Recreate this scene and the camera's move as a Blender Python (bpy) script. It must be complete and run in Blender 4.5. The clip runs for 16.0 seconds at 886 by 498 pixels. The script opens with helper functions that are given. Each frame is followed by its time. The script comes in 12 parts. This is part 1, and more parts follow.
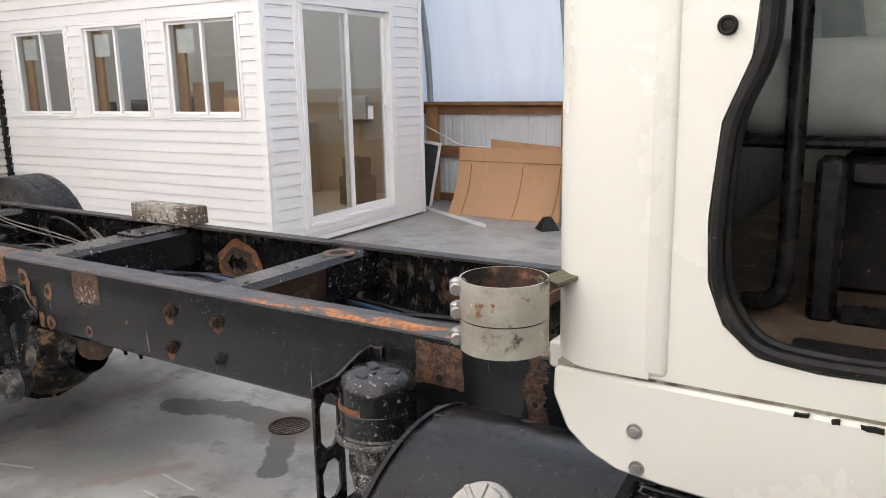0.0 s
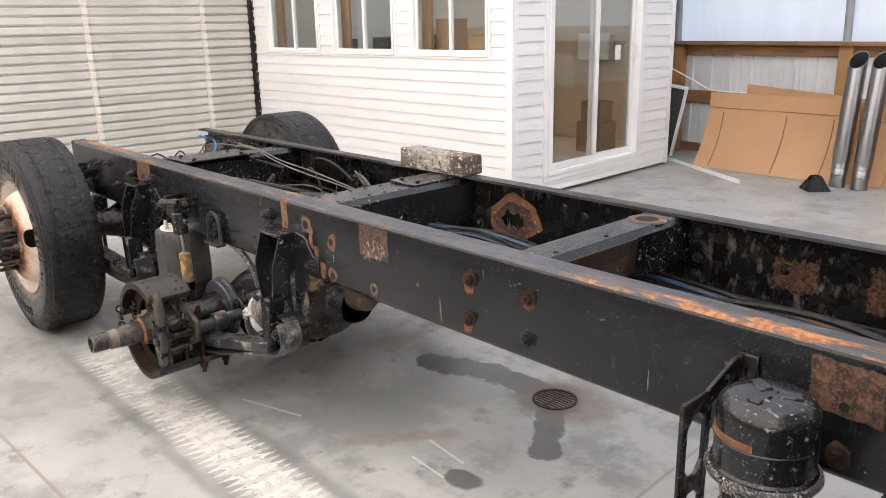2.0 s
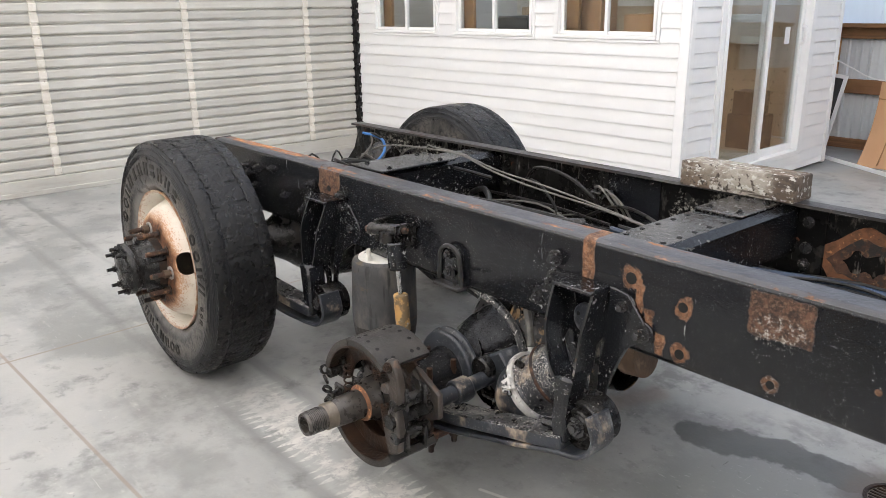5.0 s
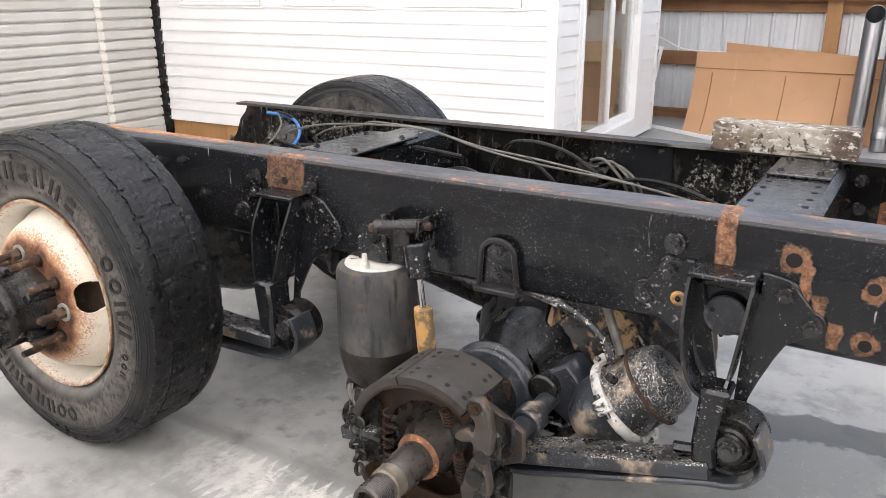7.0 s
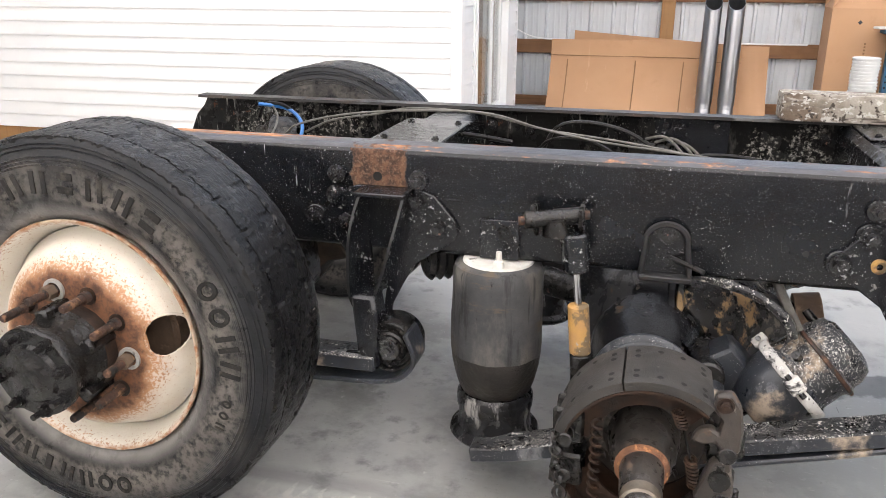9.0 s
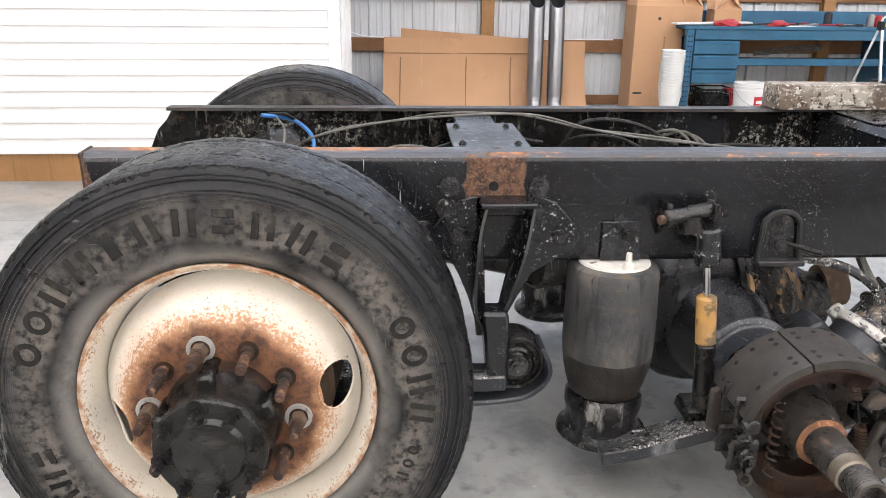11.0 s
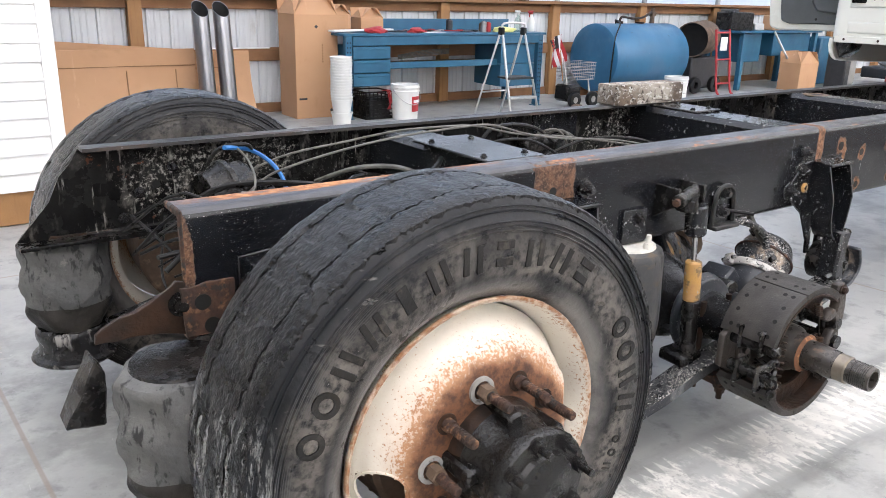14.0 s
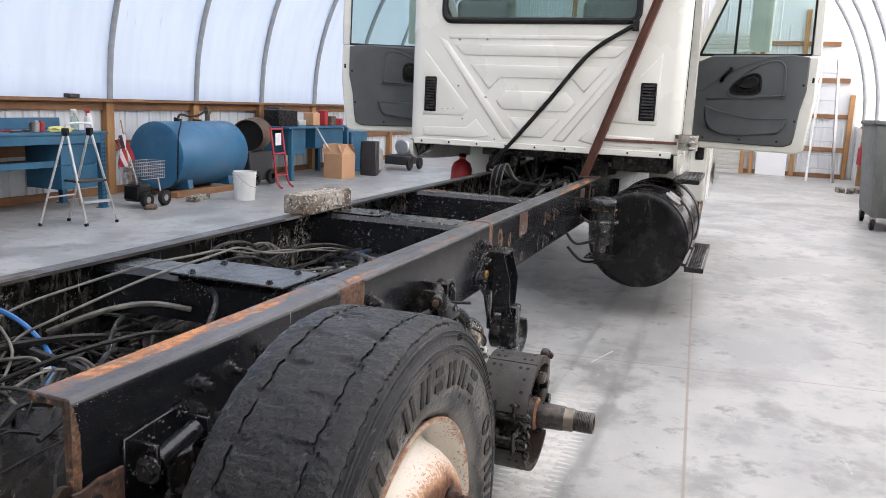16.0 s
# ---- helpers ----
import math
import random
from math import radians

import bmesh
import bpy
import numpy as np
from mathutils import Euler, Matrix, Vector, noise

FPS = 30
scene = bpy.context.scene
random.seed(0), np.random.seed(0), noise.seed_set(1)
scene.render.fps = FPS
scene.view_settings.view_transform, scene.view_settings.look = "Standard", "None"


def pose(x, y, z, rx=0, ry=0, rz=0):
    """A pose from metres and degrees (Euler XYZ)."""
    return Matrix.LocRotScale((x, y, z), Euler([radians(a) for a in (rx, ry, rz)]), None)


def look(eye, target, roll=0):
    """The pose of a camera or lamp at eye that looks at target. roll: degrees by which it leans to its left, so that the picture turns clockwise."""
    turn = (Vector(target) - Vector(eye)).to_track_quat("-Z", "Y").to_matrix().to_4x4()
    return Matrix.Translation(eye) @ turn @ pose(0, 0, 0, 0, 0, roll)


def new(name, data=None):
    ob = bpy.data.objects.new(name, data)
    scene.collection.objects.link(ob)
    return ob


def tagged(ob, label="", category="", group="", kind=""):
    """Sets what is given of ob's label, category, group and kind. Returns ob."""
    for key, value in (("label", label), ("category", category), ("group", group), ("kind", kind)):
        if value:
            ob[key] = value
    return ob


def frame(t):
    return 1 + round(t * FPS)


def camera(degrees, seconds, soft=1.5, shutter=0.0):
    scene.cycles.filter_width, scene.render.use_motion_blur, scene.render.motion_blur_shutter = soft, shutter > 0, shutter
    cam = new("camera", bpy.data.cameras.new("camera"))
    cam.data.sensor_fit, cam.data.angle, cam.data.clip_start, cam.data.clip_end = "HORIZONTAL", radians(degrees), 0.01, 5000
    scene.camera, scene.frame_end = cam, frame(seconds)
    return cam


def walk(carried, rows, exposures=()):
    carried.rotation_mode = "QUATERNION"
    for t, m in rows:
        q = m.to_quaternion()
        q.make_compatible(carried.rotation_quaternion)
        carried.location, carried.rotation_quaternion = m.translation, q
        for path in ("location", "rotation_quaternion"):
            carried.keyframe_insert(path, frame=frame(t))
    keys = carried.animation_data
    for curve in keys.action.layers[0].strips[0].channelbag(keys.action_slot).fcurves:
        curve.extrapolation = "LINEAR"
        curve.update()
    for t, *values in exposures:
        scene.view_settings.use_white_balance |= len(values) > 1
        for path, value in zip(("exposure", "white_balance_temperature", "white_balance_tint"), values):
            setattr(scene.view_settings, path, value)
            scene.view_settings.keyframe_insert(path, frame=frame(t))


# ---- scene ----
cam = camera(58.7, 16.0, soft=0.8)
METRES, EYE, TILT, LEAN, TURN = 6.64, 1.585, 0.0, 0.0, 32.7
ROWS = [
    (0.0, 0.0, 0.0, 0.0, -0.24, -12.16, 1.12),
    (0.5, -0.0073, 0.0065, -0.0013, 4.55, -13.9, 1.17),
    (1.0, -0.0188, 0.0175, -0.0017, 8.38, -14.86, 1.17),
    (1.5, -0.0383, 0.0362, -0.0013, 11.41, -15.57, 1.16),
    (2.0, -0.0627, 0.0527, -0.0005, 14.29, -16.13, 1.11),
    (2.5, -0.0837, 0.0662, 0.0001, 16.27, -16.73, 1.14),
    (3.0, -0.1058, 0.0822, -0.0001, 17.24, -17.11, 1.08),
    (3.5, -0.1277, 0.1116, -0.0023, 18.39, -17.28, 1.1),
    (4.0, -0.1524, 0.1263, -0.0025, 18.4, -17.24, 0.95),
    (4.5, -0.1886, 0.1345, -0.0019, 18.25, -17.26, 0.88),
    (7.0, -0.3531, 0.2049, -0.0231, -1.05, -18.48, 0.33),
    (7.5, -0.3852, 0.2253, -0.0267, -5.25, -18.7, 0.19),
    (8.0, -0.416, 0.2363, -0.0299, -9.13, -18.7, 0.08),
    (8.5, -0.4534, 0.2442, -0.03, -13.61, -18.7, -0.07),
    (9.0, -0.4835, 0.2592, -0.034, -17.48, -18.78, -0.16),
    (9.5, -0.5114, 0.2818, -0.0339, -20.84, -18.86, -0.27),
    (10.0, -0.5428, 0.2965, -0.0353, -25.24, -18.87, -0.39),
    (12.5, -0.6699, 0.3942, -0.0316, -51.61, -18.91, -1.0),
    (13.0, -0.6839, 0.4248, -0.0334, -56.39, -18.93, -1.19),
    (13.5, -0.697, 0.4535, -0.033, -61.75, -18.65, -1.31),
    (14.0, -0.718, 0.4766, -0.0315, -67.7, -17.96, -1.43),
    (14.5, -0.7319, 0.4984, -0.0287, -75.06, -17.0, -1.61),
    (15.0, -0.729, 0.5258, -0.0282, -84.67, -14.62, -1.91),
    (15.5, -0.7284, 0.551, -0.0248, -94.45, -12.79, -2.17),
    (16.0, -0.7352, 0.5814, -0.0192, -101.78, -10.58, -2.41),
]
walk(cam, [(t, pose(0, 0, EYE, TILT, LEAN, TURN) @ pose(METRES * x, METRES * y, METRES * z, 90 + pitch, roll, yaw)) for t, x, y, z, yaw, pitch, roll in ROWS], exposures=[
    (0.0, 1.65, 7280, 13), (1.5, 1.98, 7560, 14), (4.5, 1.80, 7120, 10), (7.0, 2.18, 7150, 12), (10.0, 2.22, 7210, 12), (12.5, 2.16, 6920, 11), (14.5, 2.27, 6770, 11), (15.0, 2.35, 6800, 11), (15.4, 2.10, 6820, 12), (16.0, 1.76, 6840, 12.5)])

# ---- light ----
world = bpy.data.worlds.new("sky")
scene.world = world
world.use_nodes = True
wn = world.node_tree.nodes
sky = wn.new("ShaderNodeTexSky")
sky.sky_type, sky.sun_disc = "NISHITA", False
sky.sun_elevation, sky.sun_rotation = radians(40), radians(200)
world.node_tree.links.new(sky.outputs[0], wn["Background"].inputs[0])
wn["Background"].inputs[1].default_value = 0.15
sun = new("sun", bpy.data.lights.new("sun", "SUN"))
sun.data.energy, sun.data.angle, sun.data.color = 4.0, radians(0.5), (1.0, 0.95, 0.88)
sun.matrix_basis = look((0, 0, 30), (Vector((0, 0, 30)) - Vector((math.sin(radians(200)) * math.cos(radians(40)), math.cos(radians(200)) * math.cos(radians(40)), math.sin(radians(40))))))


# ---- materials ----
def link(nt, a, b):
    nt.links.new(a, b)


def noise_mask(nt, co, scale, lo, hi, detail=6.0, rough=0.6, stretch=None, offset=0.0):
    """A 0..1 mask: noise of that scale, smoothly cut between lo and hi."""
    if stretch or offset:
        mp = nt.nodes.new("ShaderNodeMapping")
        mp.inputs["Scale"].default_value = stretch or (1, 1, 1)
        mp.inputs["Location"].default_value = (offset, offset * 0.7, -offset)
        link(nt, co, mp.inputs[0])
        co = mp.outputs[0]
    n = nt.nodes.new("ShaderNodeTexNoise")
    n.inputs["Scale"].default_value, n.inputs["Detail"].default_value, n.inputs["Roughness"].default_value = scale, detail, rough
    link(nt, co, n.inputs["Vector"])
    r = nt.nodes.new("ShaderNodeMapRange")
    r.interpolation_type = "SMOOTHSTEP"
    r.inputs[1].default_value, r.inputs[2].default_value = lo, hi
    link(nt, n.outputs[0], r.inputs[0])
    return r.outputs[0]


def calc(nt, op, a, b=None, c=None):
    n = nt.nodes.new("ShaderNodeMath")
    n.operation = op
    for i, v in enumerate((a, b, c)):
        if v is None:
            continue
        if isinstance(v, (int, float)):
            n.inputs[i].default_value = v
        else:
            link(nt, v, n.inputs[i])
    return n.outputs[0]


def blend(nt, fac, a, b):
    """Colours a and b (tuples or sockets) mixed by fac."""
    n = nt.nodes.new("ShaderNodeMix")
    n.data_type = "RGBA"
    for s, v in ((n.inputs[6], a), (n.inputs[7], b)):
        if isinstance(v, tuple):
            s.default_value = (*v, 1)
        else:
            link(nt, v, s)
    if isinstance(fac, (int, float)):
        n.inputs[0].default_value = fac
    else:
        link(nt, fac, n.inputs[0])
    return n.outputs[2]


def fblend(nt, fac, a, b):
    n = nt.nodes.new("ShaderNodeMix")
    for s, v in ((n.inputs[2], a), (n.inputs[3], b)):
        if isinstance(v, (int, float)):
            s.default_value = v
        else:
            link(nt, v, s)
    link(nt, fac, n.inputs[0])
    return n.outputs[0]


def surface(name, base, base2=None, scale=6.0, rough=0.5, metal=0.0, grain=80.0, bump=0.15, layers=(), random_tone=0.0, spec=0.5, extra=None, bump_d=0.003, rough_var=0.08):
    """A painted or raw surface. layers: (scale, lo, hi, colour, rough, metal, stretch) patches laid over the base one after another; an eighth number gathers a layer in clusters of that scale."""
    m = bpy.data.materials.new(name)
    m.use_nodes = True
    nt = m.node_tree
    p = nt.nodes["Principled BSDF"]
    tc = nt.nodes.new("ShaderNodeTexCoord").outputs["Object"]
    col = blend(nt, noise_mask(nt, tc, scale, 0.3, 0.7), base, base2 or tuple(c * 0.8 for c in base))
    ro = fblend(nt, noise_mask(nt, tc, scale * 2.3, 0.25, 0.75, offset=3.1), max(0.02, rough - rough_var), rough + rough_var)
    me = metal
    hsum = None
    for i, (sc, lo, hi, c, r, mt, st, *where) in enumerate(layers):
        k = noise_mask(nt, tc, sc, lo, hi, detail=8, rough=0.65, stretch=st, offset=1.7 * i + 5)
        if where:
            k = calc(nt, "MULTIPLY", k, noise_mask(nt, tc, where[0], 0.46, 0.60, detail=5, offset=2.3 * i + 1))
        col = blend(nt, k, col, c)
        ro = fblend(nt, k, ro, r)
        me = fblend(nt, k, me, mt)
        hsum = k if hsum is None else calc(nt, "MAXIMUM", hsum, k)
    if extra:
        col, ro = extra(nt, tc, col, ro)
    if random_tone:
        oi = nt.nodes.new("ShaderNodeObjectInfo").outputs["Random"]
        v = calc(nt, "MULTIPLY_ADD", oi, random_tone, 1 - random_tone / 2)
        hs = nt.nodes.new("ShaderNodeHueSaturation")
        link(nt, v, hs.inputs["Value"])
        link(nt, col, hs.inputs["Color"])
        col = hs.outputs[0]
    link(nt, col, p.inputs["Base Color"])
    link(nt, ro, p.inputs["Roughness"])
    if isinstance(me, (int, float)):
        p.inputs["Metallic"].default_value = me
    else:
        link(nt, me, p.inputs["Metallic"])
    p.inputs["Specular IOR Level"].default_value = spec
    if bump:
        h = noise_mask(nt, tc, grain, 0.2, 0.8, detail=4)
        if hsum is not None:
            h = calc(nt, "MULTIPLY_ADD", hsum, 0.3, h)
        b = nt.nodes.new("ShaderNodeBump")
        b.inputs["Strength"].default_value, b.inputs["Distance"].default_value = bump, bump_d
        link(nt, h, b.inputs["Height"])
        link(nt, b.outputs[0], p.inputs["Normal"])
    return m


RUST, RUST_D, RUST_L = (0.20, 0.075, 0.03), (0.09, 0.035, 0.018), (0.42, 0.17, 0.06)
SALT, DUST = (0.5, 0.5, 0.47), (0.16, 0.15, 0.135)

def band(nt, v, lo0, lo1, hi0, hi1):
    """1 between lo1 and hi0, falling to 0 at lo0 and hi1."""
    a = nt.nodes.new("ShaderNodeMapRange")
    a.inputs[1].default_value, a.inputs[2].default_value = lo0, lo1
    link(nt, v, a.inputs[0])
    b = nt.nodes.new("ShaderNodeMapRange")
    b.inputs[1].default_value, b.inputs[2].default_value, b.inputs[3].default_value, b.inputs[4].default_value = hi0, hi1, 1, 0
    link(nt, v, b.inputs[0])
    return calc(nt, "MULTIPLY", a.outputs[0], b.outputs[0])


def world_axes(nt):
    sp = nt.nodes.new("ShaderNodeSeparateXYZ")
    link(nt, nt.nodes.new("ShaderNodeNewGeometry").outputs["Position"], sp.inputs[0])
    return sp.outputs


def ramp(nt, v, a, b, lo=0.0, hi=1.0):
    r = nt.nodes.new("ShaderNodeMapRange")
    r.interpolation_type = "SMOOTHSTEP"
    r.inputs[1].default_value, r.inputs[2].default_value, r.inputs[3].default_value, r.inputs[4].default_value = a, b, lo, hi
    link(nt, v, r.inputs[0])
    return r.outputs[0]


def rust_marks(boxes, rings, streaks=(), chalk=(), scabs=()):
    """Rust where parts were taken off: boxes and rings (x, z, half x, half z, ragged, orange), streaks along the flange, chalky blooms."""
    def extra(nt, tc, col, ro):
        X, Y, Z = world_axes(nt)[:3]
        n = nt.nodes.new("ShaderNodeTexNoise")
        n.inputs["Scale"].default_value, n.inputs["Detail"].default_value, n.inputs["Roughness"].default_value = 26, 9, 0.7
        link(nt, tc, n.inputs["Vector"])
        w = calc(nt, "SUBTRACT", n.outputs[0], 0.5)
        m1 = noise_mask(nt, tc, 48, 0.40, 0.62, detail=8, rough=0.7)
        m2 = noise_mask(nt, tc, 17, 0.50, 0.62, detail=8, rough=0.7, offset=4)
        m3 = noise_mask(nt, tc, 130, 0.50, 0.62, detail=5, rough=0.7, offset=8)
        dark = blend(nt, m1, (0.016, 0.011, 0.009), (0.085, 0.042, 0.026))
        dark = blend(nt, calc(nt, "MULTIPLY", m3, 0.5), dark, (0.17, 0.105, 0.07))
        lite = blend(nt, m1, (0.115, 0.050, 0.026), (0.28, 0.135, 0.068))
        lite = blend(nt, calc(nt, "MULTIPLY", m2, 0.85), lite, (0.045, 0.021, 0.013))
        lite = blend(nt, calc(nt, "MULTIPLY", m3, 0.4), lite, (0.36, 0.24, 0.16))

        def boxed(cx, cz, hx, hz, rag):
            d = calc(nt, "MAXIMUM", calc(nt, "SUBTRACT", calc(nt, "ABSOLUTE", calc(nt, "SUBTRACT", X, cx)), hx), calc(nt, "SUBTRACT", calc(nt, "ABSOLUTE", calc(nt, "SUBTRACT", Z, cz)), hz))
            return ramp(nt, calc(nt, "MULTIPLY_ADD", w, rag, d), -0.003, 0.003, 1, 0)

        def radial(cx, cz, hx, hz):
            dx = calc(nt, "DIVIDE", calc(nt, "SUBTRACT", X, cx), hx)
            dz = calc(nt, "DIVIDE", calc(nt, "SUBTRACT", Z, cz), hz)
            return calc(nt, "SQRT", calc(nt, "ADD", calc(nt, "MULTIPLY", dx, dx), calc(nt, "MULTIPLY", dz, dz)))

        for cx, cz, hx, hz, rag, og in boxes:
            k = boxed(cx, cz, hx, hz, rag)
            col = blend(nt, calc(nt, "MULTIPLY", k, 0.96), col, blend(nt, og, dark, lite))
            ro = fblend(nt, k, ro, 0.85)
        for cx, cz, hx, hz, rag, og in rings:
            k = ramp(nt, calc(nt, "MULTIPLY_ADD", w, rag, radial(cx, cz, hx, hz)), 0.85, 1.1, 1, 0)
            col = blend(nt, k, col, blend(nt, og, dark, lite))
            ro = fblend(nt, k, ro, 0.85)
        for cx, cz, hx, hz, rag in scabs:
            k = ramp(nt, calc(nt, "MULTIPLY_ADD", w, rag, radial(cx, cz, hx, hz)), 0.7, 1.05, 1, 0)
            k = calc(nt, "MULTIPLY", k, noise_mask(nt, tc, 40, 0.40, 0.50, detail=8, rough=0.7, offset=5))
            col = blend(nt, k, col, (0.006, 0.006, 0.006))
        for x0, x1, y0, y1, cut in streaks:
            k = calc(nt, "MULTIPLY", band(nt, X, x0, x0 + 0.12, x1 - 0.12, x1), band(nt, calc(nt, "MULTIPLY_ADD", w, 0.03, Y), y0, y0 + 0.006, y1 - 0.006, y1))
            k = calc(nt, "MULTIPLY", k, noise_mask(nt, tc, 6, cut, cut + 0.10, detail=9, rough=0.7, stretch=(1, 4, 1), offset=3))
            col = blend(nt, k, col, blend(nt, m1, (0.22, 0.085, 0.034), (0.44, 0.20, 0.085)))
            ro = fblend(nt, k, ro, 0.85)
        for cx, cz, hx, hz, rag in chalk:
            k = ramp(nt, calc(nt, "MULTIPLY_ADD", w, rag, radial(cx, cz, hx, hz)), 0.7, 1.05, 1, 0)
            k = calc(nt, "MULTIPLY", k, noise_mask(nt, tc, 75, 0.50, 0.64, detail=9, rough=0.75, offset=7))
            col = blend(nt, calc(nt, "MULTIPLY", k, 0.8), col, (0.40, 0.385, 0.35))
            ro = fblend(nt, k, ro, 0.9)
        return col, ro
    return extra


SPECK = [(300, 0.645, 0.668, (0.40, 0.395, 0.385), 0.8, 0, None, 2.2), (150, 0.662, 0.682, (0.46, 0.455, 0.44), 0.8, 0, None, 4.0), (75, 0.70, 0.715, (0.5, 0.49, 0.47), 0.8, 0, None, 7.0)]
SCUFF = [(9, 0.62, 0.82, (0.045, 0.046, 0.047), 0.40, 0, (3, 3, 0.22), 2.4), (26, 0.69, 0.73, (0.12, 0.12, 0.118), 0.6, 0, (0.25, 0.25, 3), 3.0), (11, 0.72, 0.76, (0.09, 0.09, 0.088), 0.6, 0, None)]
NEAR_BOXES = [(-1.03, 0.88, 0.07, 0.055, 0.03, 0.12), (-2.505, 0.893, 0.074, 0.052, 0.03, 0.06), (-3.040, 0.92, 0.019, 0.07, 0.02, 0.9), (-4.305, 0.915, 0.072, 0.07, 0.05, 0.22), (-2.872, 0.835, 0.011, 0.035, 0.03, 0.9), (-2.842, 0.785, 0.014, 0.03, 0.04, 0.8), (-2.805, 0.735, 0.014, 0.03, 0.04, 0.8), (-0.76, 0.83, 0.022, 0.13, 0.09, 0.0), (-0.62, 0.87, 0.035, 0.020, 0.10, 0.2)]
NEAR_RINGS = [(-2.90, 0.886, 0.032, 0.030, 2.8, 0.55), (-2.746, 0.851, 0.022, 0.032, 2.8, 0.7), (-2.746, 0.727, 0.025, 0.030, 2.8, 0.7), (-2.065, 0.858, 0.018, 0.030, 2.8, 0.5), (-2.07, 0.735, 0.018, 0.028, 2.8, 0.5), (-2.29, 0.80, 0.008, 0.008, 1.0, 0.4), (-2.512, 0.733, 0.020, 0.020, 1.2, 0.3), (-4.201, 0.762, 0.018, 0.018, 1.0, 0.6), (-1.03, 0.75, 0.022, 0.022, 2.0, 0.2), (-0.762, 0.83, 0.012, 0.012, 1.0, 0.5), (-1.25, 0.85, 0.03, 0.02, 2.0, 0.5), (-1.84, 0.86, 0.022, 0.03, 2.0, 0.5), (-5.283, 0.80, 0.016, 0.16, 1.5, 0.4)]
mat_chassis = surface("chassis_black_paint", (0.0066, 0.0074, 0.0092), (0.0130, 0.0144, 0.0170), 5, 0.20, layers=SCUFF + SPECK + [(60, 0.60, 0.66, (0.30, 0.295, 0.28), 0.8, 0, None, 5.5), (170, 0.64, 0.665, (0.52, 0.51, 0.48), 0.8, 0, None, 8), (16, 0.71, 0.75, RUST_D, 0.8, 0, None)], bump=0.25, grain=26, bump_d=0.005, spec=0.5, rough_var=0.06)
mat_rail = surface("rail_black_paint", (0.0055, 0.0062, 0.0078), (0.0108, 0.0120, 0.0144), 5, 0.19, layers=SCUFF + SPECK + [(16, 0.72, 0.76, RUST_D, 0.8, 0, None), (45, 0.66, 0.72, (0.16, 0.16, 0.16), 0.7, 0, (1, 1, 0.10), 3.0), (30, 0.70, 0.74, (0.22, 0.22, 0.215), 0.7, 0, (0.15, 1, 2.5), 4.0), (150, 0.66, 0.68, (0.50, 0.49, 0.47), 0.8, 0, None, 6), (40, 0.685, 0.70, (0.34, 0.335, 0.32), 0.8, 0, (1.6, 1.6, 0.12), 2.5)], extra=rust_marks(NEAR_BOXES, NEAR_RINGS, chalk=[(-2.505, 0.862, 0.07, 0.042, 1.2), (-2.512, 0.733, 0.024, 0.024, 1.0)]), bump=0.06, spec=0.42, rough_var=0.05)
mat_chassis_far = surface("scaled_black_paint", (0.0042, 0.0042, 0.0046), (0.010, 0.0098, 0.0095), 5, 0.26, layers=[
    (9, 0.60, 0.70, (0.036, 0.034, 0.031), 0.7, 0, None), (50, 0.62, 0.68, (0.20, 0.195, 0.18), 0.85, 0, (1, 1, 0.12), 3.4), (30, 0.52, 0.70, (0.125, 0.117, 0.104), 0.8, 0, (1, 1, 0.5), 3.2), (160, 0.62, 0.68, (0.30, 0.29, 0.265), 0.85, 0, None, 2.0), (3.2, 0.60, 0.66, (0.19, 0.175, 0.15), 0.85, 0, (1, 1, 0.6)), (12, 0.66, 0.70, RUST_D, 0.85, 0, None)], extra=rust_marks(
    [(-1.50, 0.805, 0.065, 0.05, 0.09, 0.1), (-1.245, 0.81, 0.04, 0.065, 0.08, 0.05), (-1.05, 0.80, 0.03, 0.05, 0.10, 0.1)], [], chalk=[(-5.0, 0.83, 0.20, 0.12, 2.5), (-3.16, 0.835, 0.07, 0.11, 2.0), (-3.30, 0.80, 0.06, 0.10, 2.5), (-4.75, 0.87, 0.12, 0.06, 2.5)]), bump=0.25, spec=0.15)
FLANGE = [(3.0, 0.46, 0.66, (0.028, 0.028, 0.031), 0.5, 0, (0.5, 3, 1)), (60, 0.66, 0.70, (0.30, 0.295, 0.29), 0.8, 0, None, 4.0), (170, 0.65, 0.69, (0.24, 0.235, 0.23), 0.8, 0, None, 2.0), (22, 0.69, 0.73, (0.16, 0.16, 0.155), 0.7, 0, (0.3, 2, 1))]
# Near flange: bluish-grey base paints in reflected sky; specks and rust are wear.
mat_flange = surface("worn_flange_paint_sky_sheen", (0.028, 0.029, 0.035), (0.052, 0.054, 0.063), 7, 0.36, layers=FLANGE, extra=rust_marks(
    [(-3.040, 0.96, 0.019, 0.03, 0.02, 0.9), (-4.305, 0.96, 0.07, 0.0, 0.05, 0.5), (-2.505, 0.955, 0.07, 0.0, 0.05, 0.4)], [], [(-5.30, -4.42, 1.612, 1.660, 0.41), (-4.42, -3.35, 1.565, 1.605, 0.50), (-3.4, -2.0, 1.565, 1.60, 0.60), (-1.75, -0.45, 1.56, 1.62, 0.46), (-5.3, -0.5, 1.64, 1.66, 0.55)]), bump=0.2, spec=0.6)
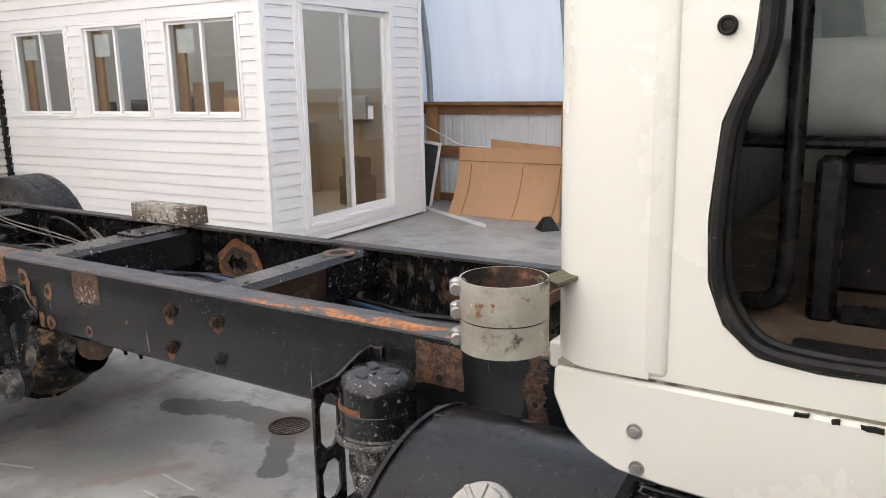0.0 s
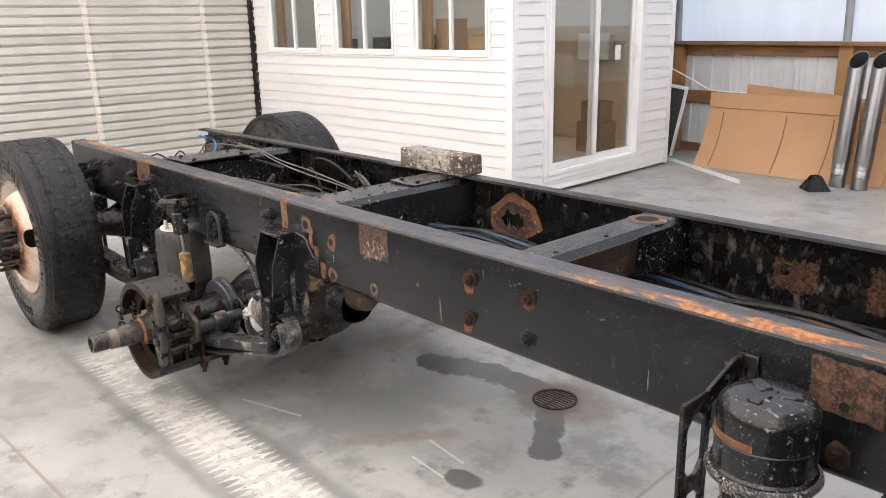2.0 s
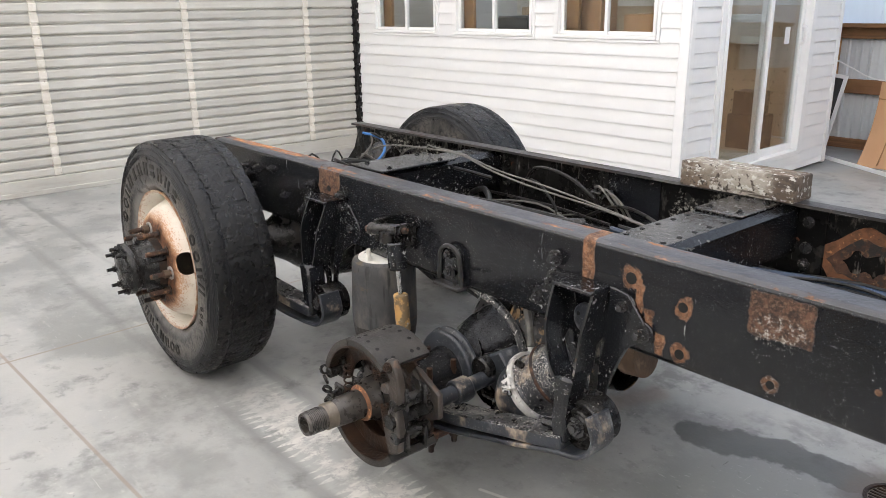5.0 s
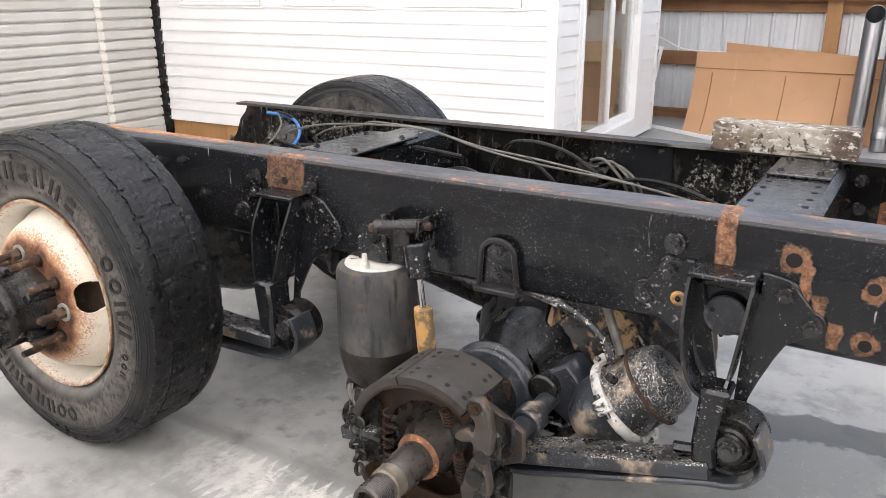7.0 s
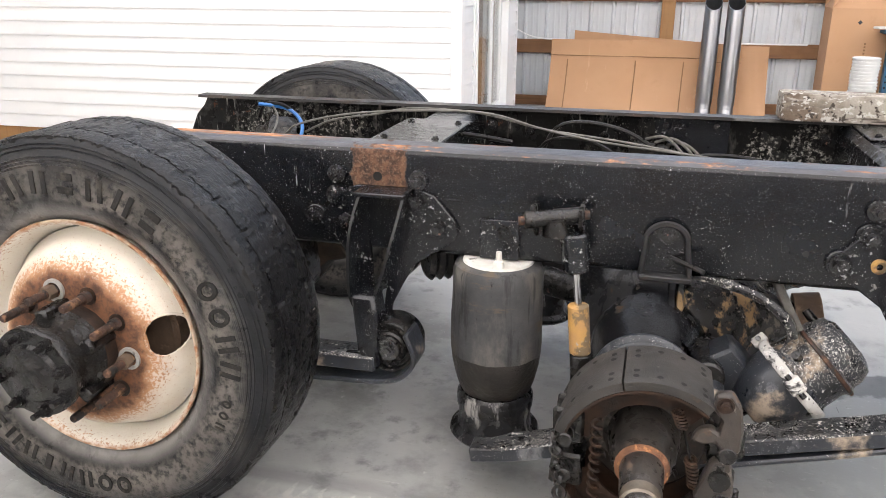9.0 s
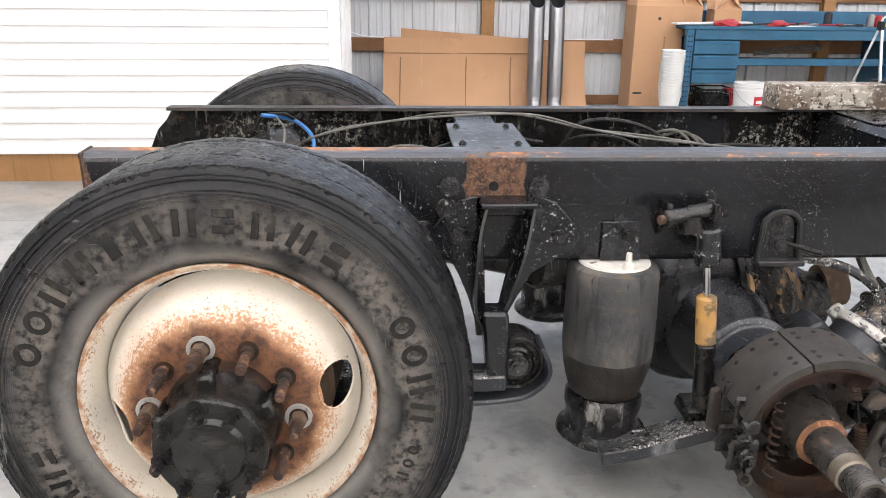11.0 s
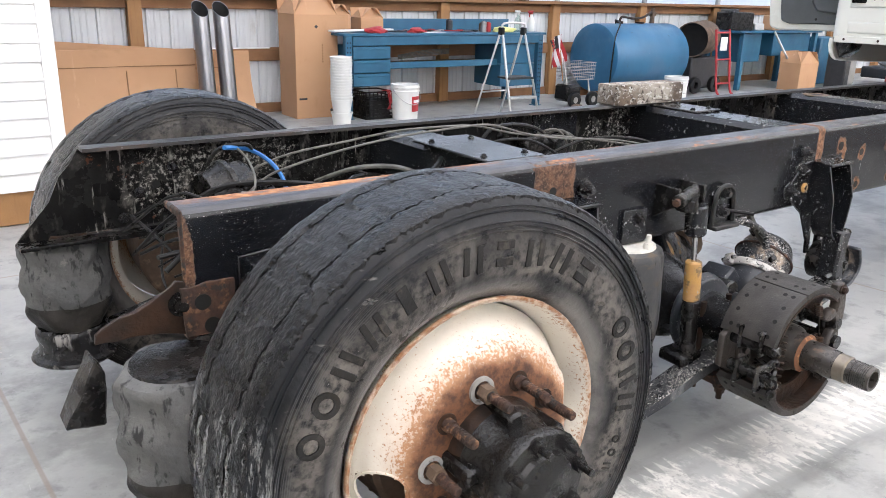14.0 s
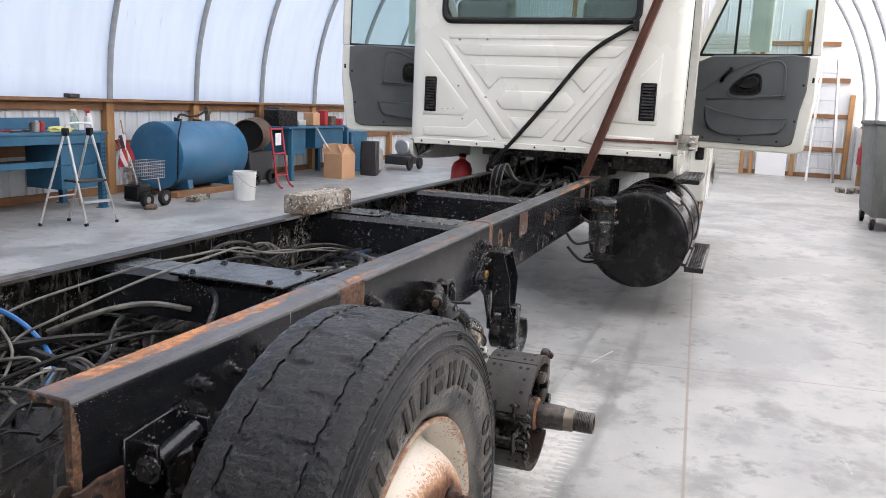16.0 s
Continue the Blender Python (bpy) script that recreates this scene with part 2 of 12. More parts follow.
# Far flange: greyer than its web, with rust and pale scuffs.
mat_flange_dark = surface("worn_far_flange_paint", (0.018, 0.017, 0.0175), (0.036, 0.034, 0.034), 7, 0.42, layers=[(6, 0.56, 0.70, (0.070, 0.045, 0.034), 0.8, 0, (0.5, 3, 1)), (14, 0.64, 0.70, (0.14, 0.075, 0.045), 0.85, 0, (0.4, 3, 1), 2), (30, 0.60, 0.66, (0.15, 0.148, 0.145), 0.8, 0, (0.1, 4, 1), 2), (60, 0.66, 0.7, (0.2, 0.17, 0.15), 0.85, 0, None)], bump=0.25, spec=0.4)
mat_rust = surface("rusted_steel", (0.080, 0.038, 0.024), (0.022, 0.014, 0.011), 25, 0.85, layers=[(40, 0.52, 0.66, (0.20, 0.105, 0.058), 0.9, 0, None), (22, 0.52, 0.60, (0.012, 0.010, 0.009), 0.6, 0, None), (90, 0.64, 0.70, (0.34, 0.20, 0.12), 0.9, 0, None, 6)], bump=0.5)
mat_rust_orange = surface("bright_rust", (0.20, 0.085, 0.040), (0.10, 0.045, 0.024), 30, 0.88, layers=[(50, 0.56, 0.66, (0.42, 0.19, 0.08), 0.9, 0, None), (20, 0.62, 0.70, (0.03, 0.018, 0.013), 0.8, 0, None)], bump=0.5)
mat_rust_dark = surface("dark_rusted_steel", (0.018, 0.014, 0.012), (0.045, 0.024, 0.015), 20, 0.45, layers=[(16, 0.60, 0.72, (0.060, 0.034, 0.023), 0.85, 0, None), (60, 0.66, 0.72, (0.17, 0.15, 0.13), 0.85, 0, None, 5)], bump=0.4, spec=0.2)
mat_grime = surface("greasy_black_steel", (0.0065, 0.0064, 0.0064), (0.017, 0.016, 0.015), 15, 0.24, layers=[(10, 0.56, 0.70, (0.045, 0.039, 0.033), 0.8, 0, None), (80, 0.64, 0.69, (0.28, 0.265, 0.24), 0.85, 0, None, 5), (20, 0.66, 0.71, (0.22, 0.21, 0.19), 0.85, 0, None, 3), (12, 0.69, 0.74, RUST, 0.85, 0, None)], bump=0.35, spec=0.4)
mat_grease = surface("wet_black_grease", (0.0065, 0.0063, 0.0062), (0.013, 0.0125, 0.012), 14, 0.20, layers=[(9, 0.56, 0.70, (0.016, 0.013, 0.010), 0.4, 0, None), (17, 0.70, 0.74, (0.10, 0.048, 0.026), 0.8, 0, None)], bump=0.5, spec=0.45, rough_var=0.14)
mat_salted = surface("salt_crusted_black_steel", (0.010, 0.0106, 0.012), (0.024, 0.025, 0.027), 14, 0.30, layers=[(5, 0.48, 0.68, (0.11, 0.112, 0.114), 0.6, 0, None), (260, 0.54, 0.59, (0.58, 0.56, 0.52), 0.9, 0, None, 7), (150, 0.58, 0.62, (0.58, 0.56, 0.52), 0.9, 0, None, 9), (70, 0.61, 0.64, (0.60, 0.57, 0.52), 0.9, 0, None), (90, 0.58, 0.62, (0.008, 0.008, 0.008), 0.25, 0, None), (9, 0.64, 0.72, (0.36, 0.27, 0.19), 0.9, 0, (1, 1, 2))], bump=0.3, spec=0.35)
mat_piston = surface("streaked_black_piston", (0.007, 0.0072, 0.008), (0.016, 0.016, 0.017), 12, 0.24, layers=[(24, 0.54, 0.64, (0.26, 0.25, 0.235), 0.9, 0, (1, 1, 0.22), 9), (60, 0.62, 0.68, (0.4, 0.39, 0.37), 0.9, 0, None, 8)], bump=0.2, spec=0.4)
mat_crust = surface("salt_whitened_steel", (0.34, 0.335, 0.32), (0.58, 0.565, 0.53), 10, 0.8, layers=[(12, 0.54, 0.62, (0.020, 0.020, 0.022), 0.3, 0, (1, 1, 2)), (50, 0.56, 0.62, (0.66, 0.65, 0.62), 0.9, 0, None), (70, 0.61, 0.65, (0.012, 0.012, 0.012), 0.3, 0, None), (14, 0.62, 0.70, (0.40, 0.28, 0.18), 0.9, 0, None)], bump=0.4)
mat_strut = surface("weathered_green_strut", (0.115, 0.095, 0.055), (0.06, 0.075, 0.045), 14, 0.7, layers=[(12, 0.56, 0.66, (0.02, 0.07, 0.045), 0.7, 0, None), (30, 0.62, 0.7, (0.22, 0.17, 0.11), 0.85, 0, None)], bump=0.3)
mat_stay = surface("red_brown_stay_steel", (0.135, 0.054, 0.034), (0.095, 0.038, 0.025), 10, 0.7, layers=[(30, 0.60, 0.70, (0.20, 0.09, 0.055), 0.85, 0, None), (12, 0.64, 0.74, (0.05, 0.024, 0.017), 0.7, 0, None)], bump=0.2)
mat_bolt = surface("glossy_black_bolt", (0.008, 0.008, 0.009), (0.028, 0.028, 0.029), 30, 0.22, layers=[(60, 0.60, 0.66, (0.30, 0.295, 0.28), 0.6, 0, None, 20), (40, 0.66, 0.70, RUST, 0.8, 0, None)], bump=0.2, spec=0.8)
# Pale patches are glints painted along black edges; the orange ones are rust.
mat_worn_glint_edge = surface("worn_edge_painted_glints", (0.006, 0.006, 0.007), (0.022, 0.022, 0.022), 9, 0.4, layers=[(30, 0.58, 0.66, (0.26, 0.255, 0.245), 0.7, 0, None, 5), (18, 0.62, 0.68, (0.2, 0.09, 0.04), 0.85, 0, None)], bump=0.2)
mat_concrete_dust = surface("dust", (0.3, 0.29, 0.27), None, 8, 0.9)
mat_mesh = surface("dark_insect_mesh", (0.035, 0.036, 0.037), (0.05, 0.05, 0.051), 30, 0.7, bump=0.3, grain=700)
mat_casing = surface("black_casting_with_tan_flakes", (0.008, 0.0082, 0.009), (0.020, 0.020, 0.021), 9, 0.28, layers=[(7, 0.55, 0.60, (0.34, 0.22, 0.115), 0.9, 0, (1, 1, 0.8)), (16, 0.58, 0.62, (0.40, 0.27, 0.15), 0.9, 0, (1, 1, 0.7), 3), (12, 0.52, 0.57, (0.012, 0.0115, 0.011), 0.3, 0, None), (26, 0.60, 0.66, (0.13, 0.115, 0.095), 0.8, 0, (1, 1, 0.4)), (80, 0.61, 0.66, (0.46, 0.42, 0.36), 0.9, 0, None, 4)], bump=0.4, spec=0.45)
mat_chipped = surface("chipped_black_paint", (0.011, 0.012, 0.0145), (0.028, 0.031, 0.037), 12, 0.30, layers=[(6, 0.50, 0.62, (0.44, 0.345, 0.255), 0.9, 0, None), (16, 0.60, 0.64, (0.50, 0.34, 0.20), 0.9, 0, None, 4), (18, 0.50, 0.56, (0.014, 0.015, 0.018), 0.3, 0, None, 9), (150, 0.60, 0.63, (0.66, 0.65, 0.61), 0.9, 0, None), (280, 0.57, 0.61, (0.66, 0.65, 0.61), 0.9, 0, None, 9), (60, 0.66, 0.68, (0.62, 0.60, 0.56), 0.9, 0, None)], bump=0.35, spec=0.5)
mat_dusty_black = surface("dusty_black_steel", (0.012, 0.0145, 0.019), (0.030, 0.035, 0.043), 6, 0.34, layers=[(8, 0.54, 0.66, (0.17, 0.175, 0.18), 0.7, 0, (1, 1, 0.6)), (4, 0.57, 0.66, (0.36, 0.29, 0.22), 0.85, 0, None), (240, 0.62, 0.66, (0.50, 0.49, 0.47), 0.9, 0, None, 6), (110, 0.665, 0.69, (0.5, 0.49, 0.47), 0.9, 0, None)], bump=0.2, spec=0.5)
mat_lever = surface("brown_forged_steel", (0.060, 0.050, 0.043), (0.034, 0.029, 0.026), 14, 0.42, layers=[(16, 0.58, 0.68, (0.11, 0.072, 0.050), 0.8, 0, None), (40, 0.62, 0.68, (0.17, 0.15, 0.13), 0.8, 0, None), (50, 0.62, 0.68, (0.010, 0.009, 0.009), 0.4, 0, None)], bump=0.4, spec=0.4)
mat_gloss_black = surface("glossy_black_casting", (0.0055, 0.0057, 0.0065), (0.015, 0.0155, 0.017), 4, 0.22, layers=[(5, 0.54, 0.70, (0.035, 0.036, 0.038), 0.45, 0, (1, 1, 0.3)), (8, 0.63, 0.68, (0.12, 0.07, 0.04), 0.85, 0, None), (20, 0.66, 0.70, (0.24, 0.235, 0.225), 0.8, 0, (1, 1, 0.5), 3), (140, 0.64, 0.67, (0.36, 0.35, 0.33), 0.9, 0, None, 4)], bump=0.2, spec=0.5)


def radius_xz(nt, tc):
    sp = nt.nodes.new("ShaderNodeSeparateXYZ")
    link(nt, tc, sp.inputs[0])
    return calc(nt, "SQRT", calc(nt, "ADD", calc(nt, "POWER", sp.outputs[0], 2.0), calc(nt, "POWER", sp.outputs[2], 2.0)))


def tyre_stain(nt, tc, col, ro):
    """Brown road dirt in the band of the lettering, pale scuffs by the bead and chalk dragged up the back of the tyre."""
    sp = nt.nodes.new("ShaderNodeSeparateXYZ")
    link(nt, tc, sp.inputs[0])
    n = nt.nodes.new("ShaderNodeTexNoise")
    n.inputs["Scale"].default_value, n.inputs["Detail"].default_value = 9, 9
    link(nt, tc, n.inputs["Vector"])
    r = radius_xz(nt, tc)
    w = calc(nt, "SUBTRACT", n.outputs[0], 0.5)
    rr = calc(nt, "MULTIPLY_ADD", w, 0.09, r)
    k = calc(nt, "MULTIPLY", band(nt, rr, 0.332, 0.352, 0.385, 0.445), noise_mask(nt, tc, 7, 0.22, 0.62, offset=9))
    k = calc(nt, "MULTIPLY", k, noise_mask(nt, tc, 60, 0.30, 0.60, offset=2))
    col = blend(nt, calc(nt, "MULTIPLY", k, 0.85), col, (0.165, 0.150, 0.132))
    g = calc(nt, "MULTIPLY", band(nt, calc(nt, "MULTIPLY_ADD", w, 0.025, r), 0.280, 0.290, 0.312, 0.342), noise_mask(nt, tc, 5, 0.26, 0.54, offset=2))
    col = blend(nt, calc(nt, "MULTIPLY", g, 0.9), col, (0.215, 0.207, 0.193))
    # moulded fine rings
    fine = calc(nt, "SINE", calc(nt, "MULTIPLY", r, 1500.0))
    fine = calc(nt, "MULTIPLY", calc(nt, "GREATER_THAN", fine, 0.3), band(nt, r, 0.402, 0.408, 0.440, 0.446))
    fine = calc(nt, "MULTIPLY", fine, noise_mask(nt, tc, 6, 0.40, 0.60, offset=14))
    col = blend(nt, calc(nt, "MULTIPLY", fine, 0.5), col, (0.085, 0.086, 0.088))
    rear = calc(nt, "MULTIPLY", band(nt, sp.outputs[0], -0.60, -0.55, -0.445, -0.42), band(nt, calc(nt, "MULTIPLY_ADD", w, 0.2, sp.outputs[2]), -0.34, -0.26, 0.12, 0.19))
    rear = calc(nt, "MULTIPLY", rear, noise_mask(nt, tc, 18, 0.50, 0.62, detail=9, rough=0.75, stretch=(3, 3, 0.5), offset=6))
    col = blend(nt, calc(nt, "MULTIPLY", rear, 0.75), col, (0.38, 0.38, 0.365))
    return col, ro


def cracks(nt, tc, col, ro):
    """Fine dark cracks over worn rubber, and the same chalk as on the sidewall."""
    v = nt.nodes.new("ShaderNodeTexVoronoi")
    v.feature = "DISTANCE_TO_EDGE"
    v.inputs["Scale"].default_value = 62
    n = nt.nodes.new("ShaderNodeTexNoise")
    n.inputs["Scale"].default_value = 30
    link(nt, tc, n.inputs["Vector"])
    va = nt.nodes.new("ShaderNodeVectorMath")
    va.operation = "MULTIPLY_ADD"
    va.inputs[1].default_value = (0.04, 0.04, 0.04)
    link(nt, n.outputs["Color"], va.inputs[0])
    link(nt, tc, va.inputs[2])
    link(nt, va.outputs[0], v.inputs["Vector"])
    k = calc(nt, "MULTIPLY", ramp(nt, v.outputs[0], 0.0, 0.09, 1, 0), noise_mask(nt, tc, 8, 0.36, 0.54, offset=3))
    col = blend(nt, calc(nt, "MULTIPLY", k, 0.9), col, (0.004, 0.004, 0.004))
    return tyre_stain(nt, tc, col, ro)


mat_tyre = surface("tyre_rubber", (0.0085, 0.0094, 0.0112), (0.018, 0.0190, 0.0212), 9, 0.32, layers=[(7, 0.54, 0.74, (0.042, 0.0415, 0.041), 0.6, 0, None), (3, 0.60, 0.70, (0.080, 0.079, 0.076), 0.7, 0, (1, 1, 0.3)), (24, 0.62, 0.70, (0.15, 0.147, 0.14), 0.85, 0, (0.5, 1, 2.2), 4), (9, 0.64, 0.70, (0.13, 0.125, 0.115), 0.85, 0, (2.6, 1, 0.5), 2), (150, 0.68, 0.71, (0.30, 0.295, 0.28), 0.9, 0, None, 3)], extra=tyre_stain, bump=0.3, spec=0.2)
mat_tyre_letter = surface("raised_rubber_lettering", (0.009, 0.009, 0.009), (0.020, 0.0185, 0.0165), 14, 0.6, layers=[(20, 0.54, 0.70, (0.060, 0.053, 0.044), 0.8, 0, None)], bump=0.3, spec=0.3)
mat_tread = surface("worn_tread_rubber", (0.0048, 0.0050, 0.0056), (0.010, 0.0102, 0.0108), 16, 0.30, layers=[(12, 0.56, 0.76, (0.020, 0.020, 0.021), 0.42, 0, None), (40, 0.60, 0.68, (0.055, 0.055, 0.055), 0.6, 0, None, 5), (110, 0.66, 0.70, (0.11, 0.11, 0.11), 0.7, 0, None, 7), (90, 0.72, 0.74, (0.34, 0.335, 0.32), 0.9, 0, None, 6)], extra=cracks, bump=0.5, grain=70, bump_d=0.005, spec=0.30)
mat_tread_groove = surface("tread_groove", (0.004, 0.004, 0.004), None, 12, 0.8, layers=[(70, 0.70, 0.72, (0.5, 0.49, 0.47), 0.9, 0, None)])


def wheel_rust(nt, tc, col, ro):
    r = radius_xz(nt, tc)
    n = nt.nodes.new("ShaderNodeTexNoise")
    n.inputs["Scale"].default_value, n.inputs["Detail"].default_value, n.inputs["Roughness"].default_value = 18, 8, 0.7
    link(nt, tc, n.inputs["Vector"])
    w = calc(nt, "SUBTRACT", n.outputs[0], 0.5)
    f = nt.nodes.new("ShaderNodeTexNoise")
    f.inputs["Scale"].default_value, f.inputs["Detail"].default_value, f.inputs["Roughness"].default_value = 150, 5, 0.7
    link(nt, tc, f.inputs["Vector"])
    # fine speckle that thickens towards the hub and at the rim's lip
    near = calc(nt, "MULTIPLY_ADD", w, 0.05, r)
    dens = calc(nt, "MAXIMUM", ramp(nt, near, 0.160, 0.245, 0.30, -0.015), ramp(nt, near, 0.270, 0.288, -0.015, 0.12))
    k = ramp(nt, calc(nt, "ADD", f.outputs[0], dens), 0.60, 0.70)
    c = blend(nt, calc(nt, "MULTIPLY", k, 0.9), col, blend(nt, noise_mask(nt, tc, 30, 0.4, 0.6), (0.42, 0.20, 0.085), (0.27, 0.115, 0.045)))
    veil = ramp(nt, near, 0.165, 0.250, 0.75, 0.06)
    c = blend(nt, veil, c, (0.40, 0.19, 0.085))
    lip = ramp(nt, calc(nt, "MULTIPLY_ADD", w, 0.012, r), 0.282, 0.290, 0.0, 0.9)
    c = blend(nt, lip, c, blend(nt, noise_mask(nt, tc, 40, 0.4, 0.6), (0.30, 0.13, 0.055), (0.52, 0.40, 0.30)))
    core = ramp(nt, calc(nt, "MULTIPLY_ADD", w, 0.07, r), 0.165, 0.200, 0.97, 0.0)
    c = blend(nt, core, c, blend(nt, noise_mask(nt, tc, 38, 0.38, 0.60, detail=8, rough=0.7), (0.050, 0.022, 0.014), (0.145, 0.060, 0.028)))
    return c, fblend(nt, core, ro, 0.8)


mat_wheel = surface("rusty_white_wheel_paint", (0.74, 0.71, 0.63), (0.66, 0.62, 0.54), 6, 0.45, layers=[(4, 0.58, 0.72, (0.52, 0.50, 0.45), 0.6, 0, None), (70, 0.70, 0.73, (0.10, 0.09, 0.08), 0.8, 0, None, 4)], extra=wheel_rust, bump=0.2)
mat_cab = surface("cream_white_cab_paint", (0.665, 0.665, 0.605), (0.650, 0.650, 0.590), 0.7, 0.26, layers=[(70, 0.74, 0.76, (0.22, 0.18, 0.14), 0.6, 0, None)], bump=0.0)
mat_rubber = surface("black_rubber", (0.008, 0.008, 0.008), (0.018, 0.018, 0.018), 20, 0.45, layers=[(9, 0.6, 0.75, (0.06, 0.056, 0.05), 0.85, 0, None), (90, 0.66, 0.7, (0.25, 0.24, 0.22), 0.85, 0, None, 5)], bump=0.1, spec=0.2)
mat_black_plastic = surface("black_plastic", (0.007, 0.007, 0.0075), (0.013, 0.013, 0.0135), 12, 0.28, layers=[(8, 0.60, 0.78, (0.045, 0.042, 0.038), 0.8, 0, None), (140, 0.67, 0.70, (0.25, 0.245, 0.23), 0.85, 0, None, 4)], bump=0.15, spec=0.2)
mat_grey_trim = surface("grey_door_trim", (0.082, 0.090, 0.093), (0.068, 0.075, 0.078), 6, 0.5, layers=[(6, 0.62, 0.8, (0.105, 0.10, 0.093), 0.8, 0, None), (15, 0.68, 0.76, (0.16, 0.155, 0.145), 0.8, 0, None, 3)], bump=0.2, grain=300)
mat_grey_cloth = surface("grey_seat_cloth", (0.26, 0.27, 0.26), (0.20, 0.21, 0.205), 9, 0.9, layers=[(12, 0.6, 0.75, (0.13, 0.13, 0.125), 0.9, 0, None)], bump=0.4, grain=500)
mat_tank = surface("black_tank_paint", (0.005, 0.005, 0.0055), (0.011, 0.011, 0.0115), 4, 0.24, layers=[(4, 0.56, 0.76, (0.030, 0.029, 0.027), 0.6, 0, None), (12, 0.62, 0.76, (0.07, 0.068, 0.062), 0.75, 0, (2.5, 2.5, 0.4), 3)] + SPECK, bump=0.08, spec=0.25)
mat_bag = surface("grey_airbag_rubber", (0.028, 0.030, 0.033), (0.056, 0.056, 0.056), 7, 0.60, layers=[(5, 0.46, 0.62, (0.115, 0.108, 0.097), 0.9, 0, (1.6, 1.6, 0.7)), (14, 0.52, 0.66, (0.020, 0.020, 0.021), 0.7, 0, (2.5, 2.5, 0.3)), (9, 0.56, 0.70, (0.10, 0.080, 0.058), 0.9, 0, (1, 1, 3)), (30, 0.64, 0.72, (0.008, 0.008, 0.008), 0.8, 0, (1, 1, 0.4), 4), (30, 0.66, 0.70, (0.22, 0.215, 0.20), 0.9, 0, (0.5, 0.5, 4), 4)], bump=0.3)
mat_bag_low = surface("oily_airbag_rubber", (0.014, 0.013, 0.012), (0.030, 0.026, 0.022), 12, 0.5, layers=[(9, 0.56, 0.68, (0.075, 0.052, 0.032), 0.8, 0, (0.6, 0.6, 3)), (22, 0.66, 0.72, (0.13, 0.12, 0.10), 0.85, 0, (2, 2, 0.4))], bump=0.5, spec=0.3)
mat_bag_white = surface("dust_caked_airbag_rubber", (0.075, 0.076, 0.075), (0.135, 0.134, 0.128), 6, 0.85, layers=[(30, 0.54, 0.62, (0.018, 0.018, 0.018), 0.7, 0, (1, 1, 0.3)), (14, 0.60, 0.72, (0.22, 0.197, 0.187), 0.9, 0, None), (40, 0.60, 0.68, (0.02, 0.02, 0.02), 0.8, 0, (1, 1, 0.6), 4)], bump=0.6)
mat_shoe = surface("brake_lining", (0.026, 0.0248, 0.0235), (0.052, 0.048, 0.044), 9, 0.55, layers=[(16, 0.62, 0.72, (0.085, 0.055, 0.038), 0.85, 0, None), (60, 0.64, 0.70, (0.13, 0.125, 0.115), 0.85, 0, None, 5)], bump=0.3, grain=200, spec=0.3)
mat_spindle = surface("greasy_spindle_steel", (0.034, 0.031, 0.029), (0.075, 0.066, 0.058), 18, 0.30, metal=0.3, layers=[(16, 0.60, 0.72, (0.13, 0.085, 0.058), 0.7, 0, None), (40, 0.64, 0.70, (0.012, 0.011, 0.010), 0.4, 0, None)], bump=0.2)
mat_spindle_tip = surface("worn_bearing_seat", (0.22, 0.19, 0.15), (0.12, 0.10, 0.08), 18, 0.4, metal=0.6, bump=0.1)
mat_hole = surface("dark_hole", (0.004, 0.004, 0.004), None, 5, 0.9, bump=0)
mat_steel = surface("bare_steel", (0.42, 0.41, 0.40), (0.33, 0.32, 0.31), 20, 0.35, metal=0.9, layers=[(20, 0.6, 0.72, (0.14, 0.10, 0.075), 0.7, 0.2, None)], bump=0.1)
mat_chrome = surface("shock_rod", (0.62, 0.62, 0.62), None, 10, 0.2, metal=1.0, bump=0)
mat_galv = surface("dirty_galvanised_steel", (0.36, 0.345, 0.295), (0.25, 0.235, 0.195), 12, 0.45, metal=0.15, layers=[(7, 0.48, 0.66, (0.16, 0.135, 0.10), 0.8, 0, None), (15, 0.56, 0.66, (0.030, 0.024, 0.019), 0.8, 0, None), (22, 0.64, 0.7, (0.17, 0.075, 0.035), 0.85, 0, None), (50, 0.62, 0.7, (0.5, 0.48, 0.42), 0.6, 0.2, None)], bump=0.2)
mat_yellow = surface("chipped_yellow_paint", (0.48, 0.27, 0.075), (0.40, 0.22, 0.09), 20, 0.6, layers=[(22, 0.48, 0.58, (0.16, 0.11, 0.06), 0.8, 0, None), (40, 0.62, 0.68, (0.35, 0.33, 0.29), 0.85, 0, None)], bump=0.3)
mat_pipe = surface("polished_stack_steel", (0.30, 0.30, 0.31), (0.26, 0.26, 0.27), 1.2, 0.32, metal=1.0, bump=0.0, rough_var=0.03)
mat_alu = surface("aluminium", (0.58, 0.58, 0.57), (0.48, 0.48, 0.47), 14, 0.4, metal=0.85, layers=[(18, 0.64, 0.72, (0.22, 0.21, 0.2), 0.7, 0.2, None)], bump=0.05)
mat_white_cap = surface("dusty_cap_metal", (0.40, 0.39, 0.37), (0.28, 0.27, 0.255), 20, 0.6, metal=0.2, layers=[(40, 0.60, 0.68, (0.10, 0.095, 0.085), 0.8, 0, None)], bump=0.3)
mat_cap_white = surface("chalky_white_cap", (0.68, 0.67, 0.62), (0.55, 0.53, 0.48), 18, 0.75, layers=[(22, 0.60, 0.68, (0.10, 0.085, 0.07), 0.85, 0, None)], bump=0.3)
